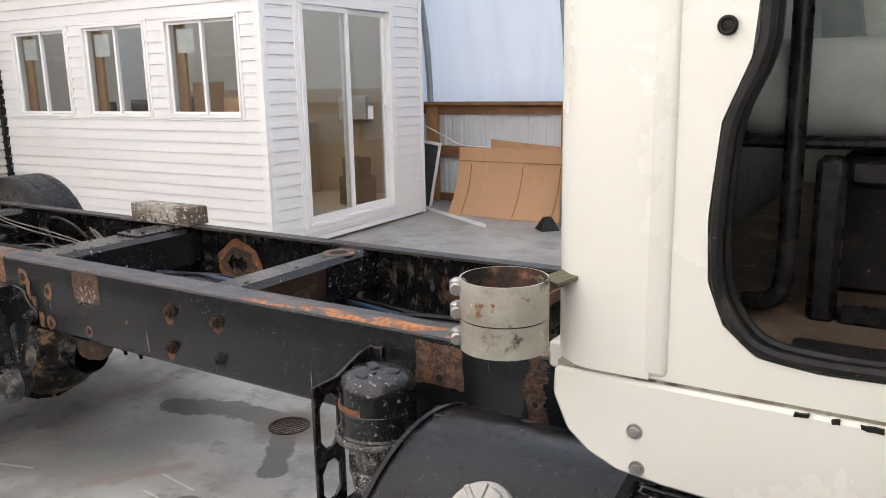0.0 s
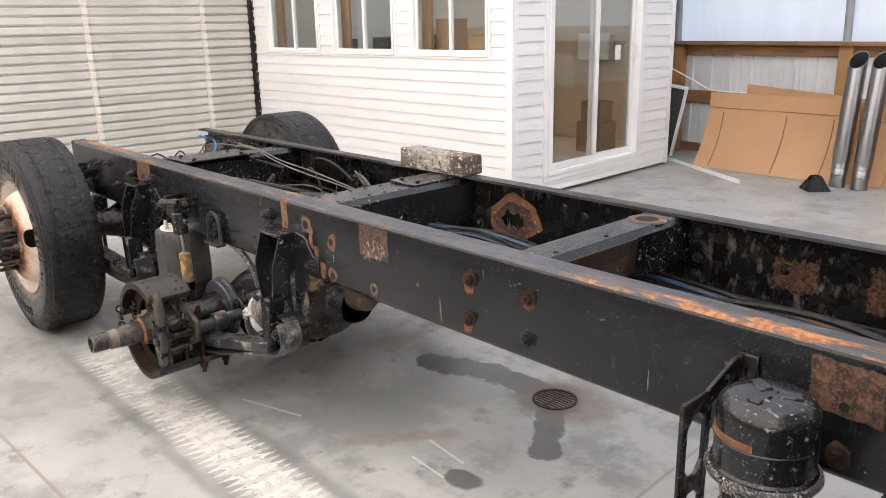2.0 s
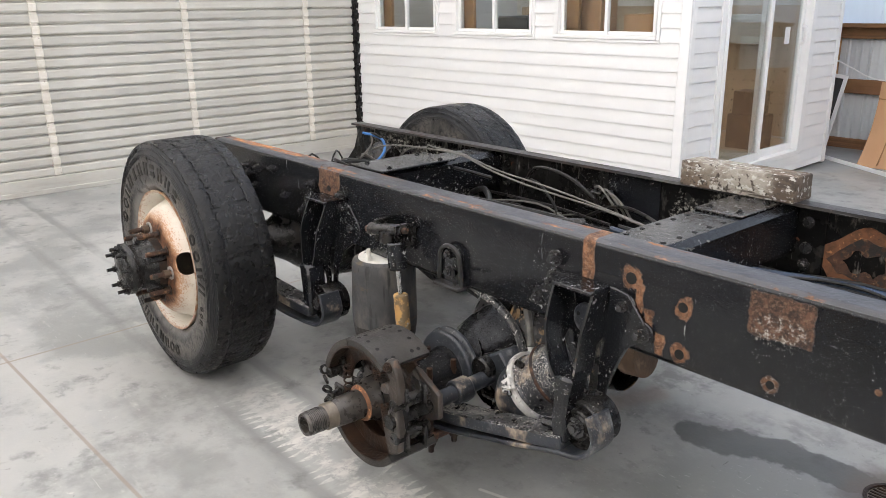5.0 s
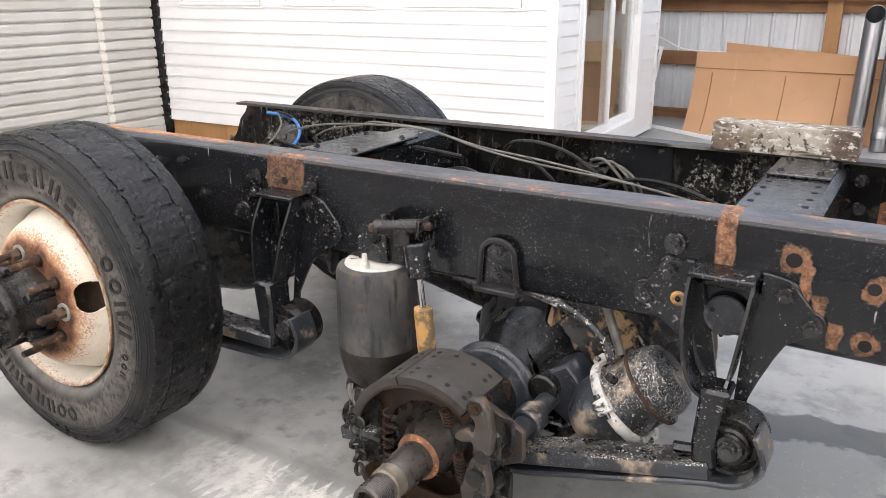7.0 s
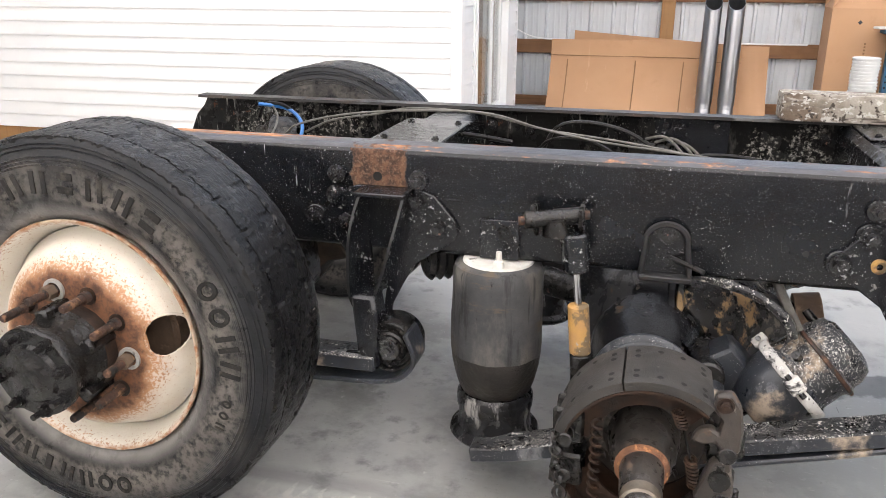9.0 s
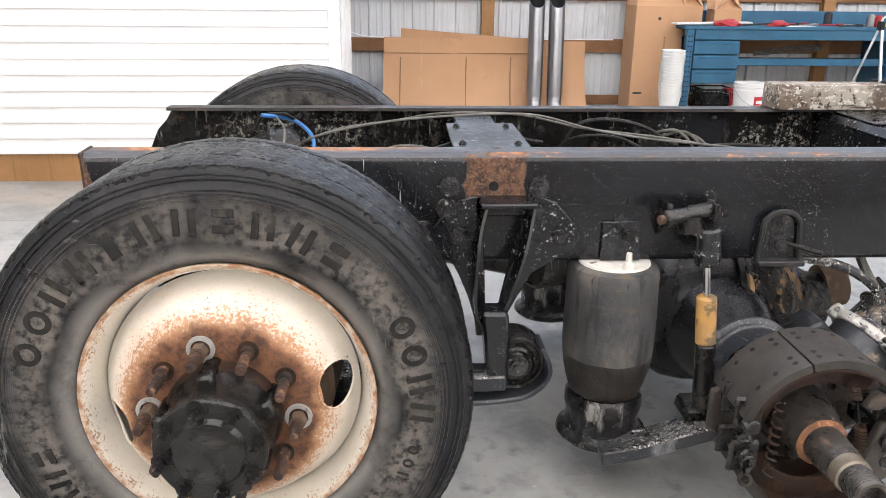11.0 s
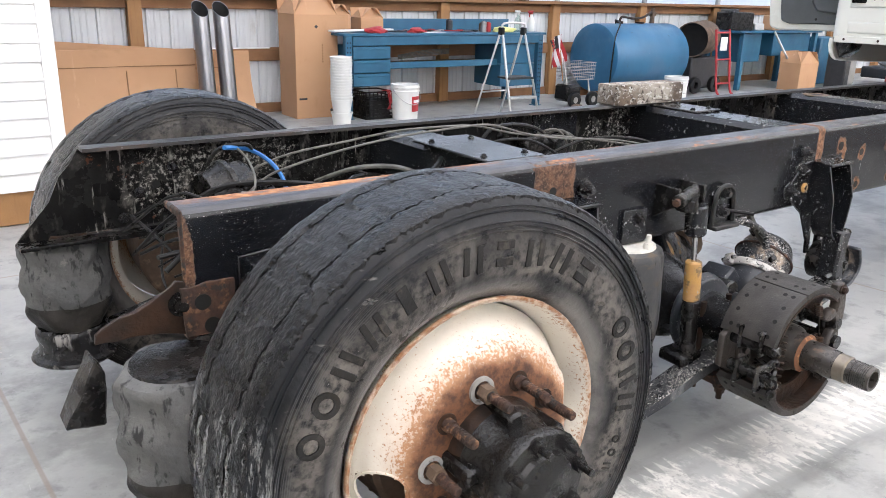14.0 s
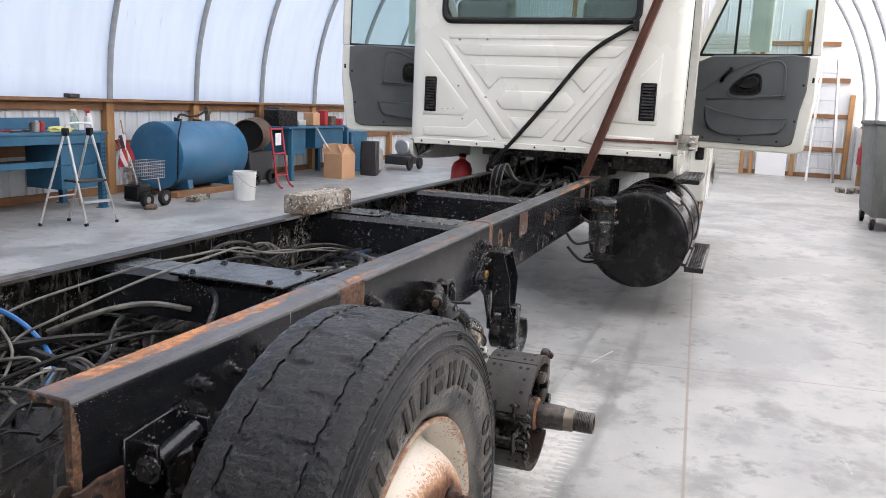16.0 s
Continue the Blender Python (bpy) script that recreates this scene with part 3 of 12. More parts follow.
mat_steel_siding = surface("white_wall_panel_steel", (0.64, 0.66, 0.67), (0.58, 0.60, 0.61), 2, 0.42, layers=[(3, 0.62, 0.8, (0.44, 0.44, 0.43), 0.6, 0, (1, 1, 0.4))], bump=0.03)
mat_vinyl = surface("white_vinyl_siding", (0.80, 0.80, 0.79), (0.77, 0.77, 0.765), 3, 0.42, random_tone=0.03, bump=0.04, grain=60)
mat_trim = surface("white_vinyl_trim", (0.82, 0.82, 0.81), (0.79, 0.79, 0.78), 4, 0.38, bump=0.02)
mat_wood = surface("brown_framing_timber", (0.28, 0.14, 0.065), (0.20, 0.095, 0.042), 3, 0.75, layers=[(4, 0.5, 0.75, (0.14, 0.065, 0.03), 0.8, 0, (0.25, 6, 6)), (7, 0.62, 0.75, (0.36, 0.2, 0.1), 0.8, 0, (0.4, 5, 5))], bump=0.25)
mat_wood_post = surface("yellow_framing_timber", (0.40, 0.21, 0.085), (0.31, 0.16, 0.065), 3, 0.75, layers=[(4, 0.5, 0.75, (0.22, 0.105, 0.045), 0.8, 0, (6, 6, 0.3))], bump=0.25)
mat_block = surface("weathered_grey_timber", (0.17, 0.128, 0.092), (0.095, 0.070, 0.052), 9, 0.9, layers=[(5, 0.45, 0.7, (0.065, 0.05, 0.04), 0.9, 0, (0.5, 7, 7)), (4, 0.46, 0.62, (0.30, 0.275, 0.235), 0.9, 0, None), (60, 0.54, 0.60, (0.46, 0.445, 0.41), 0.9, 0, (0.6, 1, 1)), (24, 0.60, 0.66, (0.50, 0.48, 0.44), 0.9, 0, (0.6, 1.4, 1.6), 5), (14, 0.58, 0.64, (0.050, 0.038, 0.029), 0.9, 0, (0.25, 3, 3)), (60, 0.57, 0.63, (0.05, 0.04, 0.032), 0.9, 0, None)], bump=0.6, grain=60)
mat_card = surface("cardboard", (0.50, 0.285, 0.155), (0.45, 0.25, 0.135), 1.5, 0.85, layers=[(3, 0.55, 0.75, (0.40, 0.215, 0.11), 0.85, 0, None), (2, 0.62, 0.72, (0.56, 0.34, 0.20), 0.85, 0, (6, 6, 0.3))], random_tone=0.12, bump=0.08, grain=120)
mat_card_dark = surface("cardboard_edge", (0.28, 0.155, 0.075), None, 6, 0.9, bump=0.1)
mat_blue = surface("blue_bench_paint", (0.020, 0.118, 0.200), (0.016, 0.092, 0.165), 5, 0.45, layers=[(9, 0.62, 0.76, (0.06, 0.14, 0.21), 0.65, 0, None), (30, 0.70, 0.75, (0.03, 0.03, 0.03), 0.8, 0, None)], bump=0.06)
mat_blue_tank = surface("blue_tank_paint", (0.024, 0.140, 0.262), (0.019, 0.112, 0.215), 3, 0.36, layers=[(2.5, 0.50, 0.75, (0.075, 0.16, 0.26), 0.6, 0, None), (22, 0.70, 0.75, (0.3, 0.33, 0.36), 0.8, 0, None), (7, 0.64, 0.72, (0.06, 0.075, 0.09), 0.7, 0, (2, 2, 0.4))], bump=0.06)
mat_bucket = surface("white_bucket_plastic", (0.72, 0.72, 0.69), (0.66, 0.66, 0.63), 8, 0.45, layers=[(9, 0.66, 0.76, (0.4, 0.39, 0.36), 0.7, 0, None)], bump=0.04)
mat_red = surface("red_paint", (0.42, 0.025, 0.03), (0.33, 0.02, 0.025), 12, 0.5, layers=[(20, 0.68, 0.74, (0.08, 0.03, 0.03), 0.8, 0, None)], bump=0.1)
mat_yellow_cloth = surface("pale_yellow_cloth", (0.66, 0.66, 0.27), (0.58, 0.58, 0.22), 20, 0.9, bump=0.4)
mat_white_plain = surface("white_paper", (0.75, 0.75, 0.74), None, 10, 0.8, bump=0)
mat_hose = surface("black_hose", (0.007, 0.007, 0.007), (0.016, 0.0155, 0.015), 18, 0.32, layers=[(14, 0.60, 0.72, (0.07, 0.066, 0.06), 0.85, 0, None), (110, 0.66, 0.7, (0.25, 0.24, 0.22), 0.85, 0, None, 5)], bump=0.2, spec=0.2)
mat_hose_grey = surface("dusty_grey_wire", (0.15, 0.145, 0.13), (0.075, 0.072, 0.066), 25, 0.7, layers=[(14, 0.6, 0.7, (0.02, 0.02, 0.02), 0.6, 0, None)], bump=0.3)
mat_hose_blue_dirty = surface("dusty_blue_air_line", (0.010, 0.035, 0.085), (0.018, 0.028, 0.045), 14, 0.4, layers=[(12, 0.56, 0.70, (0.03, 0.03, 0.032), 0.85, 0, None)], bump=0.1)
mat_hose_blue = surface("blue_air_line", (0.015, 0.13, 0.36), (0.015, 0.09, 0.26), 18, 0.4, layers=[(14, 0.62, 0.72, (0.10, 0.14, 0.19), 0.85, 0, None)], bump=0.1)
mat_pegboard = surface("brown_pegboard", (0.46, 0.35, 0.24), (0.40, 0.30, 0.20), 4, 0.8, bump=0.1)
mat_office_in = surface("office_wall_board", (0.58, 0.55, 0.49), (0.52, 0.49, 0.44), 3, 0.85, bump=0.03)
mat_dark_stuff = surface("dark_equipment", (0.02, 0.02, 0.022), (0.03, 0.03, 0.032), 10, 0.5, bump=0.1)
mat_orange = surface("orange_lens", (0.65, 0.13, 0.02), None, 10, 0.3, bump=0)
mat_drum = surface("rusty_brown_steel", (0.13, 0.085, 0.055), (0.075, 0.05, 0.035), 12, 0.8, layers=[(14, 0.55, 0.68, (0.22, 0.15, 0.10), 0.9, 0, None)], bump=0.4)
mat_diff = surface("rust_brown_casting", (0.10, 0.066, 0.044), (0.045, 0.031, 0.022), 9, 0.8, layers=[(8, 0.44, 0.54, (0.010, 0.009, 0.008), 0.6, 0, None), (20, 0.60, 0.68, (0.19, 0.10, 0.055), 0.9, 0, None)], bump=0.4)
mat_dumpster = surface("grey_bin_plastic", (0.13, 0.135, 0.13), (0.10, 0.105, 0.10), 5, 0.55, layers=[(5, 0.56, 0.76, (0.22, 0.21, 0.2), 0.8, 0, (3, 3, 0.4))], bump=0.1)
mat_hoop = surface("galvanised_hoop_tube", (0.36, 0.37, 0.38), (0.28, 0.29, 0.30), 6, 0.5, metal=0.5, bump=0.04)
mat_rolldoor = surface("cream_rolling_door_steel", (0.55, 0.54, 0.50), (0.47, 0.46, 0.42), 2, 0.45, layers=[(3, 0.52, 0.75, (0.38, 0.36, 0.32), 0.65, 0, (1, 0.3, 3)), (9, 0.66, 0.76, (0.38, 0.29, 0.20), 0.8, 0, (1, 0.6, 4)), (20, 0.68, 0.74, (0.25, 0.24, 0.22), 0.8, 0, (1, 0.4, 5), 2)], random_tone=0.16, bump=0.06)
mat_rolldoor_strip = surface("wind_strip_webbing", (0.74, 0.71, 0.65), (0.62, 0.58, 0.51), 12, 0.85, layers=[(30, 0.64, 0.70, (0.26, 0.19, 0.14), 0.9, 0, None)], bump=0.2)


def glass(name, tint=(0.9, 0.94, 0.93), rough=0.02):
    m = bpy.data.materials.new(name)
    m.use_nodes = True
    nt = m.node_tree
    out = nt.nodes["Material Output"]
    nt.nodes.remove(nt.nodes["Principled BSDF"])
    t = nt.nodes.new("ShaderNodeBsdfTransparent")
    t.inputs[0].default_value = (*tint, 1)
    g = nt.nodes.new("ShaderNodeBsdfGlossy")
    g.inputs["Roughness"].default_value = rough
    lw = nt.nodes.new("ShaderNodeLayerWeight")
    lw.inputs[0].default_value = 0.5
    f = calc(nt, "MULTIPLY_ADD", calc(nt, "POWER", lw.outputs["Facing"], 3.0), 0.55, 0.045)
    mx = nt.nodes.new("ShaderNodeMixShader")
    link(nt, f, mx.inputs[0])
    link(nt, t.outputs[0], mx.inputs[1])
    link(nt, g.outputs[0], mx.inputs[2])
    link(nt, mx.outputs[0], out.inputs[0])
    return m


mat_glass = glass("window_glass", (0.88, 0.90, 0.89))
mat_glass_clear = glass("cab_glass", (0.75, 0.84, 0.82))


def make_fabric():
    m = bpy.data.materials.new("translucent_white_cover")
    m.use_nodes = True
    nt = m.node_tree
    out = nt.nodes["Material Output"]
    nt.nodes.remove(nt.nodes["Principled BSDF"])
    tc = nt.nodes.new("ShaderNodeTexCoord").outputs["Object"]
    k = noise_mask(nt, tc, 1.6, 0.3, 0.8, stretch=(2.5, 1, 0.35))
    k2 = noise_mask(nt, tc, 7, 0.66, 0.74, stretch=(2.5, 1, 0.3), offset=4)
    c = blend(nt, k, (0.88, 0.885, 0.92), (0.81, 0.815, 0.85))
    c = blend(nt, calc(nt, "MULTIPLY", k2, 0.5), c, (0.55, 0.56, 0.60))
    tl = nt.nodes.new("ShaderNodeBsdfTranslucent")
    df = nt.nodes.new("ShaderNodeBsdfDiffuse")
    link(nt, c, tl.inputs[0])
    link(nt, c, df.inputs[0])
    mx = nt.nodes.new("ShaderNodeMixShader")
    mx.inputs[0].default_value = 0.5
    link(nt, tl.outputs[0], mx.inputs[1])
    link(nt, df.outputs[0], mx.inputs[2])
    link(nt, mx.outputs[0], out.inputs[0])
    return m


mat_fabric = make_fabric()


def floor_marks(nt, tc, col, ro):
    sp = nt.nodes.new("ShaderNodeSeparateXYZ")
    link(nt, tc, sp.inputs[0])
    wob = nt.nodes.new("ShaderNodeTexNoise")
    wob.inputs["Scale"].default_value, wob.inputs["Detail"].default_value, wob.inputs["Roughness"].default_value = 3.5, 9, 0.62
    link(nt, tc, wob.inputs["Vector"])
    w = calc(nt, "SUBTRACT", wob.outputs[0], 0.5)
    x, y = sp.outputs[0], sp.outputs[1]

    def spot(cx, cy, rx, ry, soft, wobble):
        dx = calc(nt, "DIVIDE", calc(nt, "SUBTRACT", x, cx), rx)
        dy = calc(nt, "DIVIDE", calc(nt, "SUBTRACT", y, cy), ry)
        d = calc(nt, "SQRT", calc(nt, "ADD", calc(nt, "MULTIPLY", dx, dx), calc(nt, "MULTIPLY", dy, dy)))
        d = calc(nt, "MULTIPLY_ADD", w, wobble, d)
        r = nt.nodes.new("ShaderNodeMapRange")
        r.interpolation_type = "SMOOTHSTEP"
        r.inputs[1].default_value, r.inputs[2].default_value, r.inputs[3].default_value, r.inputs[4].default_value = 1.0 - soft, 1.0 + soft, 1, 0
        link(nt, d, r.inputs[0])
        return r.outputs[0]

    def run_of(ax, ay, bx, by, r, soft, wobble):
        """A smear from a to b."""
        L = math.hypot(bx - ax, by - ay)
        ux, uy = (bx - ax) / L, (by - ay) / L
        px, py = calc(nt, "SUBTRACT", x, ax), calc(nt, "SUBTRACT", y, ay)
        q = nt.nodes.new("ShaderNodeClamp")
        link(nt, calc(nt, "ADD", calc(nt, "MULTIPLY", px, ux), calc(nt, "MULTIPLY", py, uy)), q.inputs[0])
        q.inputs[2].default_value = L
        dx = calc(nt, "SUBTRACT", px, calc(nt, "MULTIPLY", q.outputs[0], ux))
        dy = calc(nt, "SUBTRACT", py, calc(nt, "MULTIPLY", q.outputs[0], uy))
        d = calc(nt, "DIVIDE", calc(nt, "SQRT", calc(nt, "ADD", calc(nt, "MULTIPLY", dx, dx), calc(nt, "MULTIPLY", dy, dy))), r)
        return ramp(nt, calc(nt, "MULTIPLY_ADD", w, wobble, d), 1.0 - soft, 1.0 + soft, 1, 0)

    # pale dust dragged over the bay
    dust = calc(nt, "MULTIPLY", spot(-2.9, 0.95, 2.2, 0.50, 0.7, 1.4), noise_mask(nt, tc, 2.0, 0.35, 0.7, stretch=(0.6, 1.6, 1), offset=11))
    col = blend(nt, calc(nt, "MULTIPLY", dust, 0.15), col, (0.50, 0.495, 0.47))
    # dark rolled lines beside the tread print
    v = calc(nt, "ADD", y, calc(nt, "MULTIPLY", w, 0.05))
    rolled = calc(nt, "MAXIMUM", band(nt, v, 1.06, 1.09, 1.12, 1.155), band(nt, v, 1.37, 1.39, 1.42, 1.46))
    rolled = calc(nt, "MULTIPLY", rolled, noise_mask(nt, tc, 3, 0.32, 0.6, stretch=(0.4, 2, 1), offset=7))
    col = blend(nt, calc(nt, "MULTIPLY", rolled, 0.5), col, (0.135, 0.138, 0.132))
    # the chalky tread print, its edges toothed by the tyre's shoulder
    tooth = calc(nt, "SINE", calc(nt, "ADD", calc(nt, "MULTIPLY", x, 150.0), calc(nt, "MULTIPLY", w, 9.0)))
    vt = calc(nt, "ADD", v, calc(nt, "MULTIPLY", calc(nt, "ABSOLUTE", calc(nt, "SUBTRACT", v, 1.265)), calc(nt, "MULTIPLY", tooth, 0.30)))
    tread = calc(nt, "MULTIPLY", band(nt, vt, 1.165, 1.178, 1.345, 1.362), noise_mask(nt, tc, 30, 0.36, 0.50, detail=9, rough=0.75, offset=3))
    tread = calc(nt, "MULTIPLY", tread, calc(nt, "MAXIMUM", band(nt, calc(nt, "MULTIPLY_ADD", w, 0.5, x), -3.75, -3.25, -2.75, -2.55), calc(nt, "MULTIPLY", band(nt, calc(nt, "MULTIPLY_ADD", w, 0.5, x), -4.6, -4.2, -2.6, -2.2), noise_mask(nt, tc, 9, 0.40, 0.54, detail=8, rough=0.7, stretch=(1, 0.6, 1), offset=2))))
    cross = calc(nt, "MULTIPLY", ramp(nt, calc(nt, "SINE", calc(nt, "ADD", calc(nt, "MULTIPLY", x, 75.0), calc(nt, "MULTIPLY", w, 14.0))), -0.2, 0.7), 0.35)
    tread = calc(nt, "MULTIPLY", tread, calc(nt, "SUBTRACT", 0.95, cross))
    col = blend(nt, calc(nt, "MULTIPLY", tread, 0.95), col, (0.62, 0.60, 0.555))
    ro = fblend(nt, tread, ro, 0.9)
    # oil that ran to the drain, drops beside it, a faint broad darkening under the axles
    oil_and_dark = run_of(-3.17, 2.38, -2.90, 2.50, 0.075, 0.12, 3.2)
    oil_and_dark = calc(nt, "MAXIMUM", oil_and_dark, run_of(-2.90, 2.50, -2.62, 2.53, 0.085, 0.12, 3.2))
    oil_and_dark = calc(nt, "MAXIMUM", oil_and_dark, run_of(-2.44, 2.42, -2.24, 2.14, 0.06, 0.12, 3.0))
    oil_and_dark = calc(nt, "MAXIMUM", oil_and_dark, spot(-2.325, 1.774, 0.085, 0.060, 0.12, 2.2))
    oil_and_dark = calc(nt, "MAXIMUM", oil_and_dark, calc(nt, "MULTIPLY", spot(-2.49, 2.508, 0.19, 0.16, 0.35, 1.8), 0.8))
    oil_and_dark = calc(nt, "MAXIMUM", oil_and_dark, calc(nt, "MULTIPLY", calc(nt, "MULTIPLY", spot(-4.0, 1.80, 1.05, 0.55, 0.6, 1.5), noise_mask(nt, tc, 3, 0.36, 0.60, offset=6)), 0.16))
    col = blend(nt, calc(nt, "MULTIPLY", oil_and_dark, 0.80), col, (0.045, 0.046, 0.042))
    ro = fblend(nt, calc(nt, "MULTIPLY", oil_and_dark, 0.6), ro, 0.28)
    ring = spot(-2.44, 2.53, 0.22, 0.17, 0.25, 1.4)
    col = blend(nt, calc(nt, "MULTIPLY", ring, 0.4), col, (0.13, 0.075, 0.04))
    rusty = calc(nt, "MAXIMUM", run_of(-2.80, 1.66, -2.58, 1.98, 0.035, 0.6, 2.0), run_of(-3.50, 2.30, -3.42, 2.52, 0.06, 0.6, 2.0))
    col = blend(nt, calc(nt, "MULTIPLY", rusty, 0.35), col, (0.22, 0.12, 0.07))
    for ax, ay, bx, by in ((-3.40, 1.52, -3.11, 1.62), (-2.60, 1.88, -2.39, 1.855), (-2.55, 1.75, -2.37, 1.735), (-1.85, 1.30, -1.60, 1.22)):
        col = blend(nt, calc(nt, "MULTIPLY", run_of(ax, ay, bx, by, 0.006, 0.5, 1.2), 0.75), col, (0.56, 0.545, 0.51))
    # tan smears near the bay door of the office
    tan = calc(nt, "MULTIPLY", noise_mask(nt, tc, 1.1, 0.52, 0.68, offset=5), band(nt, y, 3.0, 4.2, 7.2, 8.0))
    col = blend(nt, calc(nt, "MULTIPLY", tan, 0.4), col, (0.42, 0.34, 0.25))
    # saw cuts filled with tan sealant
    ya = calc(nt, "ADD", y, calc(nt, "MULTIPLY", x, -0.054))
    xa = calc(nt, "ADD", x, calc(nt, "MULTIPLY", y, 0.054))
    for s, at in ((ya, 0.87), (ya, 4.35), (xa, -1.70), (xa, 2.0), (xa, 5.7), (xa, 9.4), (xa, -5.4)):
        j = band(nt, s, at - 0.009, at - 0.004, at + 0.004, at + 0.009)
        col = blend(nt, calc(nt, "MULTIPLY", j, 0.65), col, (0.24, 0.185, 0.14))
    return col, ro


mat_floor = surface("worn_concrete_floor", (0.390, 0.391, 0.374), (0.290, 0.293, 0.281), 0.9, 0.44, layers=[
    (0.5, 0.46, 0.66, (0.41, 0.408, 0.388), 0.60, 0, None), (2.6, 0.48, 0.66, (0.215, 0.217, 0.207), 0.40, 0, None), (7, 0.54, 0.70, (0.185, 0.19, 0.182), 0.42, 0, None), (1.3, 0.50, 0.62, (0.24, 0.245, 0.235), 0.35, 0, None), (34, 0.60, 0.70, (0.40, 0.40, 0.385), 0.6, 0, (1, 2.4, 1), 1.1), (60, 0.66, 0.69, (0.52, 0.51, 0.49), 0.8, 0, (0.12, 4, 1), 2.2), (60, 0.67, 0.70, (0.50, 0.49, 0.47), 0.8, 0, (4, 0.12, 1), 1.7), (4, 0.62, 0.74, (0.43, 0.42, 0.395), 0.75, 0, (1, 3, 1)), (22, 0.62, 0.74, (0.17, 0.171, 0.165), 0.5, 0, None, 2.2), (18, 0.66, 0.71, (0.50, 0.49, 0.465), 0.8, 0, None, 1.6), (13, 0.70, 0.73, (0.46, 0.455, 0.43), 0.7, 0, (0.25, 5, 1)), (13, 0.71, 0.735, (0.11, 0.11, 0.107), 0.5, 0, (5, 0.3, 1)), (120, 0.64, 0.70, (0.115, 0.115, 0.112), 0.6, 0, None, 3), (70, 0.70, 0.73, (0.5, 0.49, 0.465), 0.8, 0, None, 2.5)],
    extra=floor_marks, bump=0.10, grain=90, bump_d=0.002, rough_var=0.12)


# ---- mesh helpers ----
ORIGIN = {}
SCRATCH = bpy.data.meshes.new("scratch")


def thing(name, at, label, category, group="", kind="", turn=0.0):
    """A top-level Empty at its base, to parent the parts."""
    ob = new(name)
    ob.empty_display_size = 0.1
    ob.matrix_basis = pose(*at, 0, 0, turn)
    ORIGIN[ob] = ob.matrix_basis.copy()
    return tagged(ob, label, category, group, kind)


def mesh_of(name, bm, material, angle=38):
    me = bpy.data.meshes.new(name)
    bmesh.ops.recalc_face_normals(bm, faces=bm.faces)
    bm.to_mesh(me)
    bm.free()
    for m in material if isinstance(material, (list, tuple)) else [material]:
        me.materials.append(m)
    me.polygons.foreach_set("use_smooth", [True] * len(me.polygons))
    me.set_sharp_from_angle(angle=radians(angle))
    return me


def part(name, bm, material, parent, label="", kind="", angle=38, at=None):
    """One mesh object under a thing or a part; bm is in world metres. at: an origin of its own."""
    own = ORIGIN[parent] if at is None else Matrix.Translation(at)
    bm.transform(own.inverted())
    ob = new(name, mesh_of(name, bm, material, angle))
    ob.parent = parent
    ob.matrix_basis = ORIGIN[parent].inverted() @ own
    ORIGIN[ob] = own
    return tagged(ob, label, "", "", kind)


def solid(name, bm, material, label, category, group="", kind="", at=None, angle=38):
    """A top-level thing of one mesh; bm is in world metres, its origin goes to its base."""
    if at is None:
        cs = [v.co for v in bm.verts]
        at = (sum(c.x for c in cs) / len(cs), sum(c.y for c in cs) / len(cs), min(c.z for c in cs))
    bm.transform(Matrix.Translation(-Vector(at)))
    ob = new(name, mesh_of(name, bm, material, angle))
    ob.matrix_basis = Matrix.Translation(at)
    ORIGIN[ob] = ob.matrix_basis.copy()
    return tagged(ob, label, category, group, kind)


def piece(name, mesh, parent, m):
    """A piece that shares its mesh; m is its place in its parent."""
    ob = new(name, mesh)
    ob.parent = parent
    ob.matrix_basis = m
    return ob


def add(bm, tmp, m=None):
    """Put the bmesh tmp into bm."""
    if m is not None:
        tmp.transform(m)
    tmp.to_mesh(SCRATCH)
    tmp.free()
    bm.from_mesh(SCRATCH)
    return bm


def box(bm, lo, hi, bev=0.0, m=None, seg=1, mi=0):
    t = bmesh.new()
    c = [(a + b) / 2 for a, b in zip(lo, hi)]
    s = [abs(b - a) for a, b in zip(lo, hi)]
    bmesh.ops.create_cube(t, size=1, matrix=Matrix.Translation(c) @ Matrix.Diagonal((*s, 1)))
    if bev:
        bmesh.ops.bevel(t, geom=t.edges[:], offset=min(bev, min(s) * 0.45), segments=seg, affect="EDGES", profile=0.5)
    for f in t.faces:
        f.material_index = mi
    return add(bm, t, m)


def frame_to(p0, p1):
    """A matrix at p0 whose z points to p1."""
    d = Vector(p1) - Vector(p0)
    return Matrix.Translation(p0) @ d.to_track_quat("Z", "Y").to_matrix().to_4x4(), d.length


